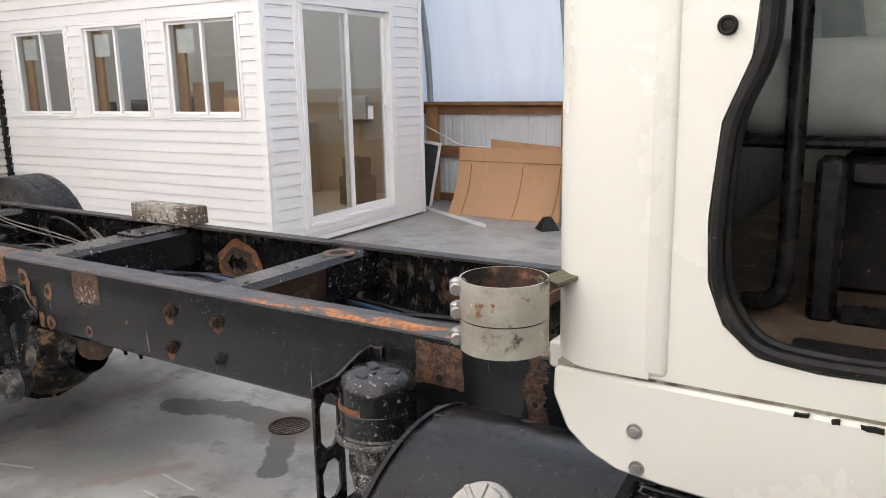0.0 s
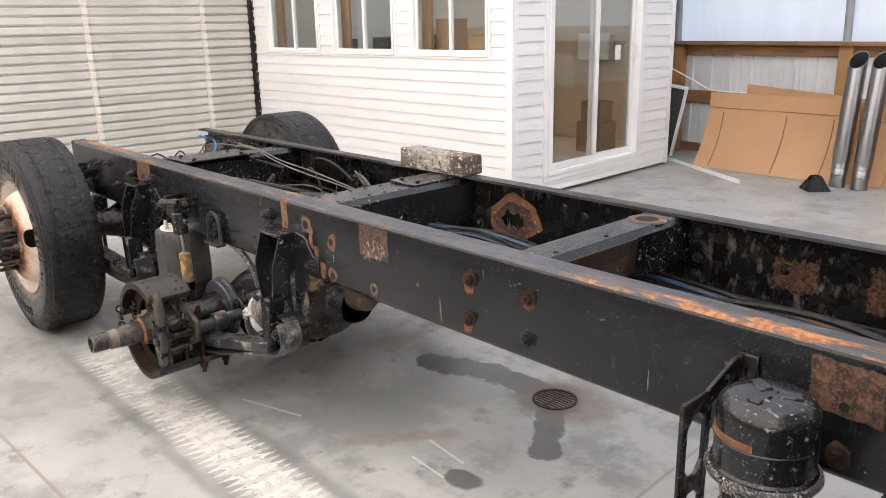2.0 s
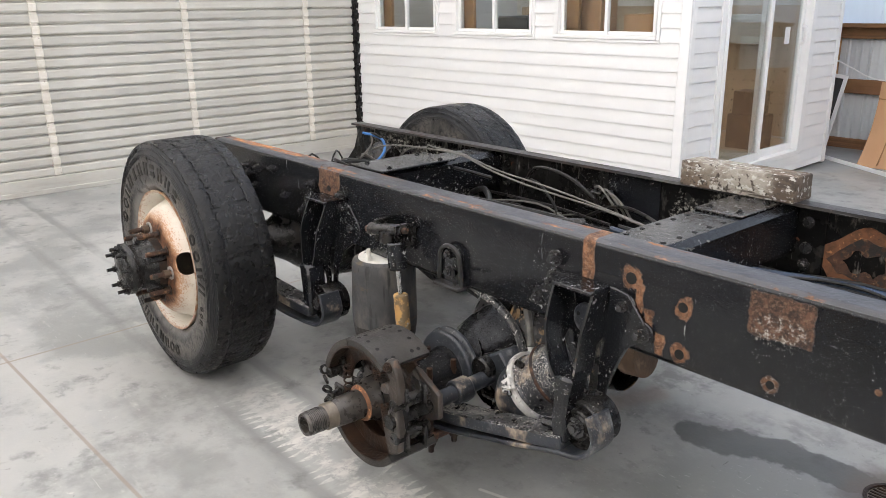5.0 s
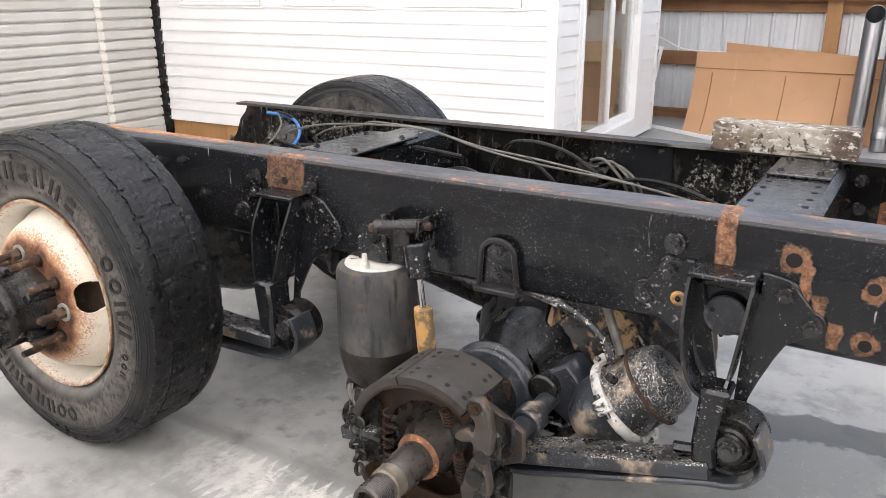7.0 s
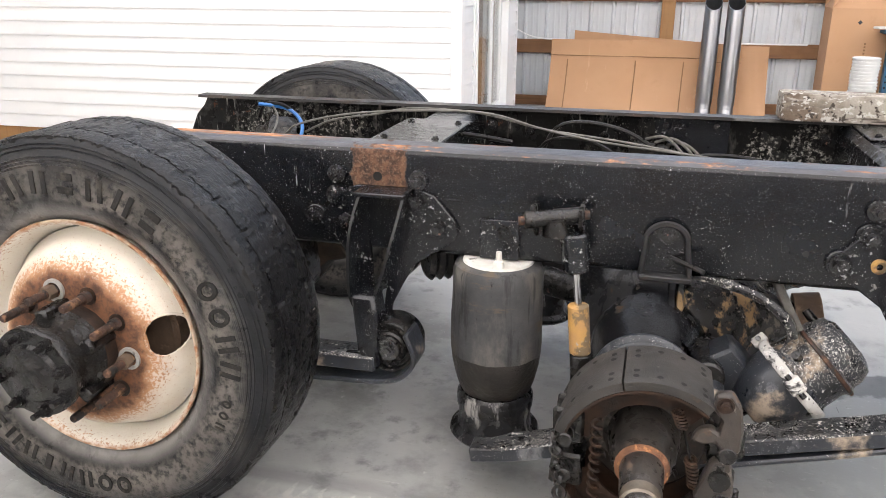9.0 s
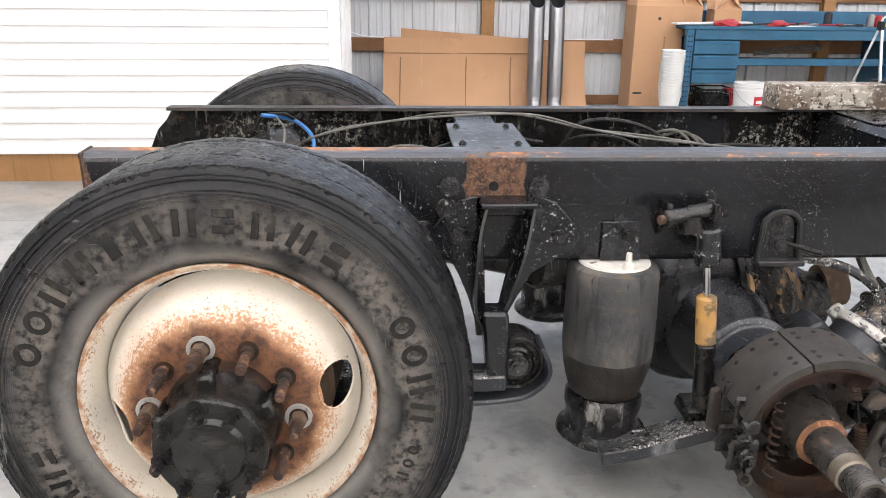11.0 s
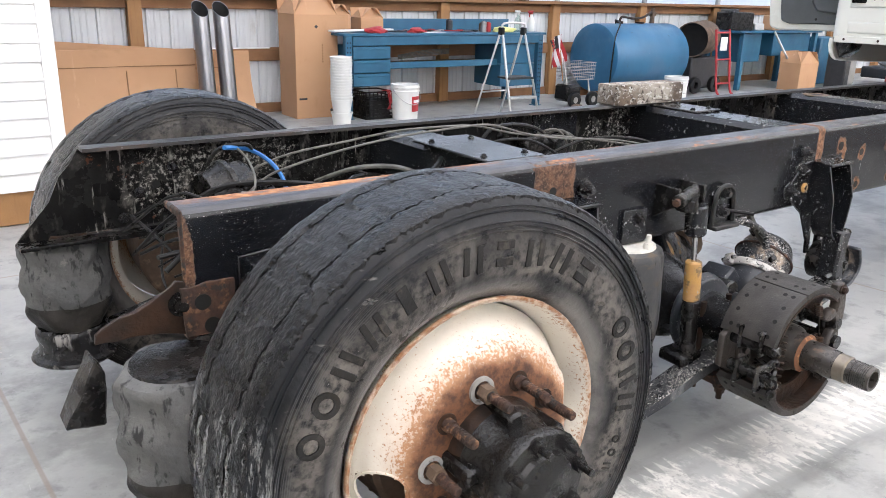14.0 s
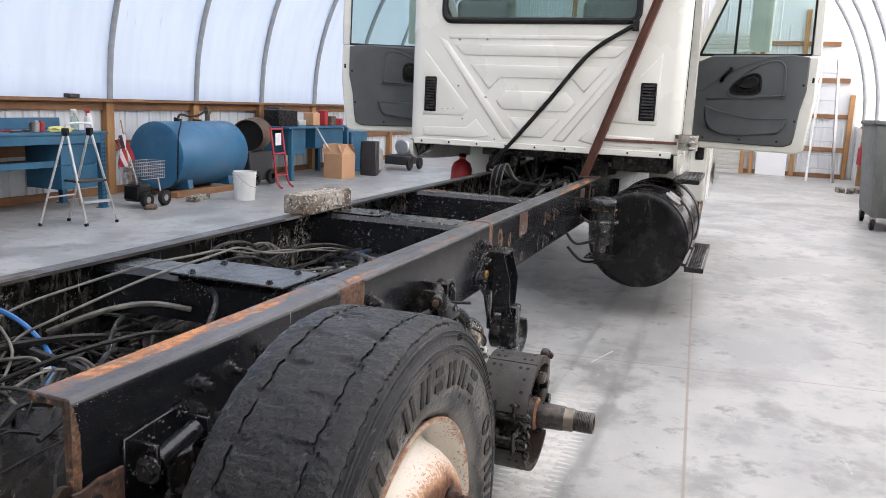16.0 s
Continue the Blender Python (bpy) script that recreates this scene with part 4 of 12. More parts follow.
def lathe(bm, prof, m=None, seg=32, mi=0, arc=None):
    """prof: (radius, height) pairs turned round the local z."""
    t = bmesh.new()
    a0, a1 = arc or (0, 2 * math.pi)
    n = seg if arc is None else seg + 1
    rows = []
    for r, h in prof:
        if r < 1e-6:
            rows.append([t.verts.new((0, 0, h))])
        else:
            rows.append([t.verts.new((r * math.cos(a0 + (a1 - a0) * i / seg), r * math.sin(a0 + (a1 - a0) * i / seg), h)) for i in range(n)])
    for a, b in zip(rows, rows[1:]):
        for i in range(seg):
            j = (i + 1) % n if arc is None else i + 1
            if len(a) == 1 and len(b) == 1:
                continue
            if len(a) == 1:
                t.faces.new((a[0], b[i], b[j]))
            elif len(b) == 1:
                t.faces.new((a[i], a[j], b[0]))
            else:
                t.faces.new((a[i], a[j], b[j], b[i]))
    for f in t.faces:
        f.material_index = mi
    return add(bm, t, m)


def cyl(bm, p0, p1, r0, r1=None, seg=16, bev=0.0, mi=0):
    m, ln = frame_to(p0, p1)
    r1 = r0 if r1 is None else r1
    if bev:
        prof = [(0, 0), (r0 - bev, 0), (r0, bev), (r1, ln - bev), (r1 - bev, ln), (0, ln)]
    else:
        prof = [(0, 0), (r0, 0), (r1, ln), (0, ln)]
    return lathe(bm, prof, m, seg, mi)


def pipe(bm, p0, p1, r, wall=0.004, seg=16, mi=0):
    """An open pipe."""
    m, ln = frame_to(p0, p1)
    return lathe(bm, [(r - wall, 0), (r, 0), (r, ln), (r - wall, ln), (r - wall, 0)], m, seg, mi)


def smooth_path(pts, steps=6):
    p = [Vector(q) for q in pts]
    if len(p) < 3:
        return p
    out = []
    for i in range(len(p) - 1):
        a, b, c, d = p[max(i - 1, 0)], p[i], p[i + 1], p[min(i + 2, len(p) - 1)]
        for k in range(steps):
            u = k / steps
            out.append(0.5 * ((2 * b) + (c - a) * u + (2 * a - 5 * b + 4 * c - d) * u * u + (3 * b - a - 3 * c + d) * u ** 3))
    return out + [p[-1]]


def tube(bm, pts, r, seg=8, steps=6, mi=0, flat=1.0):
    """A bent rod or hose through the points."""
    path = smooth_path(pts, steps)
    t = bmesh.new()
    rings = []
    up = Vector((0.13, 0.21, 1)).normalized()
    for i, p in enumerate(path):
        d = (path[min(i + 1, len(path) - 1)] - path[max(i - 1, 0)]).normalized()
        s = d.cross(up)
        s = s.normalized() if s.length > 1e-4 else Vector((1, 0, 0))
        u = s.cross(d).normalized()
        up = u
        rings.append([t.verts.new(p + r * math.cos(2 * math.pi * k / seg) * s + r * flat * math.sin(2 * math.pi * k / seg) * u) for k in range(seg)])
    for a, b in zip(rings, rings[1:]):
        for k in range(seg):
            t.faces.new((a[k], a[(k + 1) % seg], b[(k + 1) % seg], b[k]))
    t.faces.new(rings[0])
    t.faces.new(rings[-1][::-1])
    for f in t.faces:
        f.material_index = mi
    return add(bm, t)


def prism(bm, poly, h, m=None, bev=0.0, mi=0):
    """The outline poly (local x, y) raised along the local z from 0 to h."""
    t = bmesh.new()
    f = t.faces.new([t.verts.new((x, y, 0)) for x, y in poly])
    r = bmesh.ops.extrude_face_region(t, geom=[f])
    bmesh.ops.translate(t, vec=(0, 0, h), verts=[v for v in r["geom"] if isinstance(v, bmesh.types.BMVert)])
    bmesh.ops.recalc_face_normals(t, faces=t.faces)
    if bev:
        bmesh.ops.bevel(t, geom=t.edges[:], offset=bev, segments=1, affect="EDGES", profile=0.5)
    for f in t.faces:
        f.material_index = mi
    return add(bm, t, m)


def plate_xz(bm, poly, y0, y1, bev=0.0, mi=0):
    """An upright plate: outline in x, z, from y0 to y1."""
    m = Matrix(((1, 0, 0, 0), (0, 0, -1, y1), (0, 1, 0, 0), (0, 0, 0, 1)))
    return prism(bm, poly, y1 - y0, m, bev, mi)


def plate_yz(bm, poly, x0, x1, bev=0.0, mi=0):
    """An upright plate across: outline in y, z, from x0 to x1."""
    m = Matrix(((0, 0, 1, x0), (1, 0, 0, 0), (0, 1, 0, 0), (0, 0, 0, 1)))
    return prism(bm, poly, x1 - x0, m, bev, mi)


def disc_poly(cx, cy, r, n=16, a0=0.0, a1=2 * math.pi):
    k = n if abs(a1 - a0 - 2 * math.pi) < 1e-6 else n + 1
    return [(cx + r * math.cos(a0 + (a1 - a0) * i / n), cy + r * math.sin(a0 + (a1 - a0) * i / n)) for i in range(k)]


def hexbolt(bm, at, axis, r=0.016, h=0.014, stud=0.0, washer=True):
    """A washer, a six-sided head or nut, and the end of its stud."""
    a = Vector(at)
    d = Vector(axis).normalized()
    if washer:
        cyl(bm, a, a + d * 0.004, r * 1.45, seg=14)
    cyl(bm, a + d * 0.003, a + d * (0.003 + h), r, seg=6)
    if stud:
        cyl(bm, a + d * h, a + d * (h + stud), r * 0.55, seg=10)
    return bm


def jitter(bm, amount, scale=8.0):
    """Uneven, knocked-about edges."""
    for v in bm.verts:
        v.co += noise.noise_vector(v.co * scale) * amount
    return bm


def floor_z(x, y):
    """The slab falls gently to the drain."""
    d = math.hypot(x + 2.498, y - 2.522)
    return 0.095 * (1 - math.exp(-(d / 2.6) ** 1.3))


def B():
    return bmesh.new()


# ---- the building ----
X0, X1, Y0, Y1 = -8.78, 14.0, -1.75, 8.36
YC, SILL = (Y0 + Y1) / 2, 1.28
HOOPS = [-8.74, -7.25, -5.43, -3.615, -1.80, 0.03, 1.855, 3.565, 5.26, 7.0, 8.75, 10.5, 12.25]

bm = B()
nx, ny = 96, 44
grid = [[bm.verts.new((X0 - 0.4 + (X1 - X0 + 0.8) * i / nx, Y0 - 0.4 + (Y1 - Y0 + 0.8) * j / ny, 0)) for j in range(ny + 1)] for i in range(nx + 1)]
for i in range(nx):
    for j in range(ny):
        bm.faces.new((grid[i][j], grid[i + 1][j], grid[i + 1][j + 1], grid[i][j + 1]))
for v in bm.verts:
    v.co.z = floor_z(v.co.x, v.co.y)
solid("floor", bm, mat_floor, "worn grey concrete slab with oil stains and saw cuts", "floor", kind="structure", at=(0, 0, 0))

# the drain
drain = thing("floor_drain", (-2.490, 2.508, 0.002), "round cast-iron floor drain grate set in stained concrete", "drain")
bm = B()
lathe(bm, [(0.098, -0.02), (0.098, 0.005), (0.086, 0.005), (0.083, -0.002), (0.083, -0.02)], Matrix.Translation((-2.490, 2.508, 0.002)), 36)
part("rim", bm, mat_rust_dark, drain)
bm = B()
cyl(bm, (-2.490, 2.508, -0.016), (-2.490, 2.508, -0.012), 0.083, seg=32)
part("well", bm, mat_hole, drain)
for i in range(9):
    yy = -0.0704 + i * 0.0176
    hw = math.sqrt(max(0.083 ** 2 - yy ** 2, 0)) - 0.002
    bm = B()
    box(bm, (-2.490 - hw, 2.508 + yy - 0.0048, -0.01), (-2.490 + hw, 2.508 + yy + 0.0048, 0.005), 0.002)
    part("grate_bar", bm, mat_rust_dark, drain)
bm = B()
box(bm, (-2.498, 2.428, -0.01), (-2.482, 2.588, 0.0045), 0.002)
part("grate_web", bm, mat_rust_dark, drain)

# side walls: ribbed steel panels behind timber posts and rails, a sill, and the hoops with their cover
RIB = [(0.0, 0.0), (0.028, 0.0), (0.040, 0.019), (0.062, 0.019), (0.074, 0.0), (0.110, 0.0), (0.118, 0.004), (0.130, 0.004), (0.138, 0.0), (0.168, 0.0), (0.176, 0.004), (0.188, 0.004), (0.196, 0.0), (0.2286, 0.0)]


def ribbed_panel(name, x0, n, y, side, z0, z1, parent, vertical_x=True):
    """A ribbed steel sheet; side +1: its ribs stand towards -y."""
    bm = B()
    lo, hi, bl, bh = [], [], [], []
    for k in range(n):
        for u, d in RIB[:-1] if k < n - 1 else RIB:
            p = x0 + k * 0.2286 + u
            a, b = (p, y - side * d) if vertical_x else (y - side * d, p)
            lo.append(bm.verts.new((a, b, z0)))
            hi.append(bm.verts.new((a, b, z1)))
    for i in range(len(lo) - 1):
        bm.faces.new((lo[i], lo[i + 1], hi[i + 1], hi[i]))
    r = bmesh.ops.extrude_face_region(bm, geom=bm.faces[:])
    vs = [v for v in r["geom"] if isinstance(v, bmesh.types.BMVert)]
    bmesh.ops.translate(bm, vec=(0, side * 0.003, 0) if vertical_x else (side * 0.003, 0, 0), verts=vs)
    return part(name, bm, mat_steel_siding, parent, angle=20)


for wname, y, side in (("wall_north", Y1, 1), ("wall_south", Y0, -1)):
    w = thing(wname, (0, y, 0), "low white ribbed steel wall on timber posts", "wall", kind="structure")
    x = X0
    while x < X1 - 0.05:
        n = min(4, max(1, round((X1 - x) / 0.2286)))
        ribbed_panel("steel_panel", x, n, y, side, 0.0, SILL, w)
        x += n * 0.2286
    bm = B()
    box(bm, (X0, y + side * 0.01, -0.1), (X1, y + side * 0.06, SILL))
    part("sheathing", bm, mat_steel_siding, w)
    yi = y - side * 0.024
    for z0, z1 in ((0.05, 0.19), (0.64, 0.78), (1.17, SILL)):
        for i in range(len(HOOPS) - 1):
            bm = B()
            box(bm, (HOOPS[i] + 0.045, yi - side * 0.038, z0), (HOOPS[i + 1] - 0.045, yi, z1), 0.003)
            part("girt", bm, mat_wood, w)
    for i in range(len(HOOPS) - 1):
        bm = B()
        box(bm, (HOOPS[i] + 0.002, yi - side * 0.15, SILL), (HOOPS[i + 1] - 0.002, yi + side * 0.06, SILL + 0.038), 0.003)
        part("sill_plank", bm, mat_wood, w)
    for hx in HOOPS:
        bm = B()
        box(bm, (hx - 0.066, yi - side * 0.10, 0.0), (hx + 0.066, yi - side * 0.002, SILL - 0.001), 0.004)
        part("post", bm, mat_wood_post, w)

RAD = (Y1 - Y0) / 2 - 0.12


def arch(a, r=RAD):
    """A point of the hoop: a from 0 (north foot) to pi (south foot)."""
    return YC + r * math.cos(a), SILL + 0.038 + (r * 0.93) * math.sin(a)


for hx in HOOPS:
    bm = B()
    tube(bm, [(hx, *arch(math.pi * i / 24)) for i in range(25)], 0.038, 10, 2)
    solid("hoop", bm, mat_hoop, "grey galvanised steel hoop that carries the cover", "hoop", "building hoops", "structure", at=(hx, YC, SILL))
bm = B()
na = 48
rows = []
for i in range(2 * (len(HOOPS) - 1) + 1):
    hx = X0 - 0.2 if i == 0 else X1 + 0.2 if i == 2 * (len(HOOPS) - 1) else HOOPS[i // 2] if i % 2 == 0 else (HOOPS[i // 2] + HOOPS[i // 2 + 1]) / 2
    r = RAD + (0.046 if i % 2 == 0 else 0.03)
    rows.append([bm.verts.new((hx, Y1 + 0.02, SILL))] + [bm.verts.new((hx, *arch(math.pi * j / na, r))) for j in range(na + 1)] + [bm.verts.new((hx, Y0 - 0.02, SILL))])
for a, b in zip(rows, rows[1:]):
    for j in range(na + 2):
        bm.faces.new((a[j], a[j + 1], b[j + 1], b[j]))
solid("ceiling", bm, mat_fabric, "translucent white fabric cover over steel hoops", "ceiling", kind="structure", at=(0, YC, SILL), angle=80)

# ---- the rear end: a rolling door in a closed wall ----
w = thing("wall_west", (X0, YC, 0), "white ribbed steel end wall round the rolling door", "wall", kind="structure")
DY0, DY1, DH = -0.75, 4.76, 3.7
bm = B()
left = [(Y0 - 0.1, -0.1), (DY0, -0.1), (DY0, DH), (YC, DH), (YC, 6.3)] + [arch(a, RAD + 0.05) for a in np.linspace(math.pi / 2 + 0.02, math.pi, 12)]
plate_yz(bm, left, X0 - 0.12, X0 - 0.02)
right = [(Y1 + 0.1, -0.1), (Y1 + 0.1, SILL)] + [arch(a, RAD + 0.05) for a in np.linspace(0, math.pi / 2 - 0.02, 12)] + [(YC, 6.3), (YC, DH), (DY1, DH), (DY1, -0.1)]
plate_yz(bm, right, X0 - 0.12, X0 - 0.02)
part("sheathing", bm, mat_steel_siding, w)

door = thing("rolling_door", (X0, (DY0 + DY1) / 2, 0.09), "cream steel rolling door, closed, with webbing strips down its slats", "door", kind="structure")
PITCH = 0.0868
prof = [(0.004, 0.0), (0.018, 0.003), (0.024, 0.016), (0.021, 0.046), (0.022, 0.060), (0.015, 0.070), (-0.004, 0.0745), (-0.004, 0.0863), (-0.006, 0.0863), (-0.006, 0.0)]
bm = B()
t = bmesh.new()
f = t.faces.new([t.verts.new((d, DY0 - (DY0 + DY1) / 2, z)) for d, z in prof])
r = bmesh.ops.extrude_face_region(t, geom=[f])
bmesh.ops.translate(t, vec=(0, DY1 - DY0, 0), verts=[v for v in r["geom"] if isinstance(v, bmesh.types.BMVert)])
add(bm, t)
slat = mesh_of("slat", bm, mat_rolldoor, 25)
for k in range(int((DH - 0.28) / PITCH) + 1):
    piece("slat", slat, door, pose(0.0, 0, 0.137 + k * PITCH))
bm = B()
box(bm, (X0 - 0.005, DY0, 0.065), (X0 + 0.03, DY1, 0.225), 0.006)
box(bm, (X0 + 0.03, DY0, 0.09), (X0 + 0.042, DY1, 0.13), 0.004)
part("bottom_bar", bm, mat_rolldoor, door)
for yy in (-0.7, 0.51, 1.74, 2.97, 4.20):
    bm = B()
    for k in range(int((DH - 0.28) / PITCH) + 1):
        z = 0.227 + k * PITCH
        box(bm, (X0 + 0.020, yy - 0.032, z + 0.005), (X0 + 0.033, yy + 0.032, z + 0.069), 0.005)
        box(bm, (X0 + 0.006, yy - 0.028, z + 0.067), (X0 + 0.020, yy + 0.028, z + 0.093), 0.003)
    part("webbing_strip", bm, mat_rolldoor_strip, door, "tan webbing strip riveted down the slats")
for yy in (DY0, DY1):
    bm = B()
    box(bm, (X0 - 0.02, yy - 0.01, 0.0), (X0 + 0.075, yy + 0.055, DH), 0.006)
    part("guide_rail", bm, mat_black_plastic, door, "black steel guide rail")
for k in range(30):
    bm = B()
    cyl(bm, (X0 + 0.072, DY1 + 0.02, 0.3 + k * 0.11), (X0 + 0.08, DY1 + 0.02, 0.3 + k * 0.11), 0.011, seg=8)
    part("guide_bolt", bm, mat_steel, door)
bm = B()
cyl(bm, (X0 + 0.16, DY0, DH + 0.1), (X0 + 0.16, DY1, DH + 0.1), 0.2, seg=24)
part("roll_hood", bm, mat_rolldoor, door)

# the far end beyond the cab
w = thing("wall_east", (X1, YC, 0), "far end wall of ribbed steel on timber studs", "wall", kind="structure")
bm = B()
plate_yz(bm, [(Y0 - 0.1, -0.1), (Y0 - 0.1, SILL)] + [arch(a, RAD + 0.05) for a in np.linspace(math.pi, 0, 24)] + [(Y1 + 0.1, SILL), (Y1 + 0.1, -0.1)], X1, X1 + 0.1)
part("sheathing", bm, mat_steel_siding, w)
yy = Y0
while yy < Y1 - 0.1:
    ribbed_panel("steel_panel", yy, 4, X1 - 0.001, 1, 0.0, min(5.2, SILL + 0.85 * math.sqrt(max(0.1, RAD ** 2 - (abs(yy + 0.46 - YC) + 0.5) ** 2))), w, vertical_x=False)
    yy += 4 * 0.2286
for yy in (-1.55, -0.45, 0.45, 1.9, 3.3, 4.9, 6.5, 8.0):
    bm = B()
    box(bm, (X1 - 0.12, yy - 0.05, 0), (X1 - 0.025, yy + 0.05, SILL + 0.8 * math.sqrt(max(0.04, RAD ** 2 - (yy - YC) ** 2))), 0.004)
    part("stud", bm, mat_wood_post, w)
for z in (0.15, 0.75, 1.5, 2.3, 3.1):
    bm = B()
    hw = RAD if z < SILL else math.sqrt(max(RAD ** 2 - ((z - SILL) / 0.93) ** 2, 0.1))
    box(bm, (X1 - 0.062, YC - hw + 0.05, z - 0.05), (X1 - 0.022, YC + hw - 0.05, z + 0.05), 0.003)
    part("girt", bm, mat_wood, w)
d2 = thing("rolling_door", (X1 - 0.03, 2.1, 0.09), "closed white rolling door in the far end wall", "door", kind="structure")
bm = B()
t = bmesh.new()
f = t.faces.new([t.verts.new((-d * 0.8, -1.45, z)) for d, z in prof])
r = bmesh.ops.extrude_face_region(t, geom=[f])
bmesh.ops.translate(t, vec=(0, 2.9, 0), verts=[v for v in r["geom"] if isinstance(v, bmesh.types.BMVert)])
add(bm, t)
slat2 = mesh_of("slat", bm, mat_rolldoor, 25)
for k in range(37):
    piece("slat", slat2, d2, pose(-0.13, 0, k * PITCH))
for s in (-1, 1):
    bm = B()
    box(bm, (X1 - 0.20, 2.1 + s * 1.46 - 0.05, 0), (X1 - 0.12, 2.1 + s * 1.46 + 0.05, 3.3), 0.004)
    part("guide_rail", bm, mat_wood_post, d2)
bm = B()
box(bm, (X1 - 0.17, -0.33, 0.09), (X1 - 0.125, 0.33, 0.62), 0.006)
solid("sheet_board", bm, mat_vinyl, "pale board leaning against the far end wall", "board")

# ---- the office built inside ----
OFF = pose(-4.935, 4.925, 0, 0, 0, 1.8)
OW, OD, OB, OT = 3.82, 2.50, 0.27, 2.72


def opart(name, bm, material, parent, label="", angle=38):
    """A part given in the office's own metres: x from its front corner, y into it."""
    bm.transform(OFF)
    return part(name, bm, material, parent, label, angle=angle)


def spans(lo, hi, holes):
    """What is left of lo..hi between holes."""
    out, a = [], lo
    for h0, h1 in sorted(holes):
        if h0 > a:
            out.append((a, h0))
        a = max(a, h1)
    if hi > a:
        out.append((a, hi))
    return out


WINS = [(-1.165, -0.245, 1.285, 2.165), (-2.335, -1.415, 1.285, 2.165), (-3.50, -2.58, 1.285, 2.165)]
DOORH = (0.46, 1.90, 0.25, 2.305)
COURSE = 0.1

front = thing("wall_office_front", tuple(OFF @ Vector((-OW / 2, 0, OB))), "white vinyl clapboard office wall with three windows", "wall", kind="structure")
side_w = thing("wall_office_side", tuple(OFF @ Vector((0, OD / 2, 0.1))), "white vinyl clapboard office wall with a sliding glass door", "wall", kind="structure")


def course(bm, a, b, z0, z1, along_x, out):
    """One lap of siding from a to b: the foot stands proud of the head."""
    p = [(0.003, z0), (0.018, z0 + 0.001), (0.019, z0 + 0.010), (0.006, z1), (-0.002, z1), (-0.002, z0)]
    t = bmesh.new()
    f = t.faces.new([t.verts.new((a, -d, z) if along_x else (d, a, z)) for d, z in p])
    r = bmesh.ops.extrude_face_region(t, geom=[f])
    bmesh.ops.translate(t, vec=(b - a, 0, 0) if along_x else (0, b - a, 0), verts=[v for v in r["geom"] if isinstance(v, bmesh.types.BMVert)])
    return add(bm, t)


z = OB
while z < OT - 0.02:
    z1 = min(z + COURSE, OT)
    holes = [(w0, w1) for w0, w1, b0, b1 in WINS if b0 - 0.02 < (z + z1) / 2 < b1 + 0.02]
    for a, b in spans(-OW, -0.052, holes):
        bm = B()
        course(bm, a, b, z, z1, True, 1)
        opart("siding_board", bm, mat_vinyl, front, angle=15)
    z = z1
z = 0.11
while z < OT - 0.02:
    z1 = 0.162 if z < 0.12 else min(z + 0.1036, OT)
    holes = [(DOORH[0], DOORH[1])] if DOORH[2] - 0.02 < (z + z1) / 2 < DOORH[3] + 0.02 else []
    for a, b in spans(0.052, OD - 0.052, holes):
        bm = B()
        course(bm, a, b, z, z1, False, 1)
        opart("siding_board", bm, mat_vinyl, side_w, angle=15)
    z = z1


def wall_core(parent, lo, hi, z0, z1, holes, along_x):
    """The wall's thickness, open at its holes."""
    bm = B()
    def put(a, b, c, d):
        if along_x:
            box(bm, (a, 0.002, c), (b, 0.10, d))
        else:
            box(bm, (-0.10, a, c), (-0.002, b, d))
    cuts = sorted(holes)
    for a, b in spans(lo, hi, [(h[0], h[1]) for h in cuts]):
        put(a, b, z0, z1)
    for h in cuts:
        if h[2] > z0:
            put(h[0], h[1], z0, h[2])
        put(h[0], h[1], h[3], z1)
    opart("wall_core", bm, mat_office_in, parent)


wall_core(front, -OW, 0, OB, OT, WINS, True)
wall_core(side_w, 0.1, OD, 0.10, OT, [DOORH], False)
bm = B()
box(bm, (-OW, 0.012, 0.08), (0.0, 0.10, OB - 0.003), 0.004)
opart("skid_timber", bm, mat_wood_post, front, "yellow pine skid timber under the wall")
for nm, par, lo, hi in (("corner_trim", front, (-0.055, -0.022, 0.10), (0.022, 0.0015, OT)), ("corner_trim", side_w, (-0.001, 0.002, 0.10), (0.022, 0.055, OT)), ("corner_trim", side_w, (-0.001, OD - 0.055, 0.10), (0.022, OD + 0.01, OT))):
    bm = B()
    box(bm, lo, hi, 0.004)
    opart(nm, bm, mat_trim, par)
for nm, par, lo, hi in (("top_trim", front, (-OW, -0.03, OT), (0.03, 0.1, OT + 0.12)), ("top_trim", side_w, (-0.07, 0.1, OT), (0.03, OD + 0.03, OT + 0.12))):
    bm = B()
    box(bm, lo, hi, 0.004)
    opart(nm, bm, mat_trim, par)
bm = B()
box(bm, (-OW - 0.05, OD - 0.1, 0.1), (-0.001 - 0.1, OD, OT))
bm.transform(OFF)
solid("wall_office_back", bm, mat_office_in, "plain office back wall", "wall", kind="structure")
bm = B()
box(bm, (-OW - 0.1, 0.1, 0.1), (-OW, OD - 0.1, OT))
bm.transform(OFF)
solid("wall_office_end", bm, mat_office_in, "plain office end wall", "wall", kind="structure")
bm = B()
box(bm, (-OW, 0.1, 0.16), (-0.1, OD - 0.1, 0.28))
bm.transform(OFF)
solid("floor_office", bm, mat_pegboard, "brown board floor of the office", "floor", kind="structure")

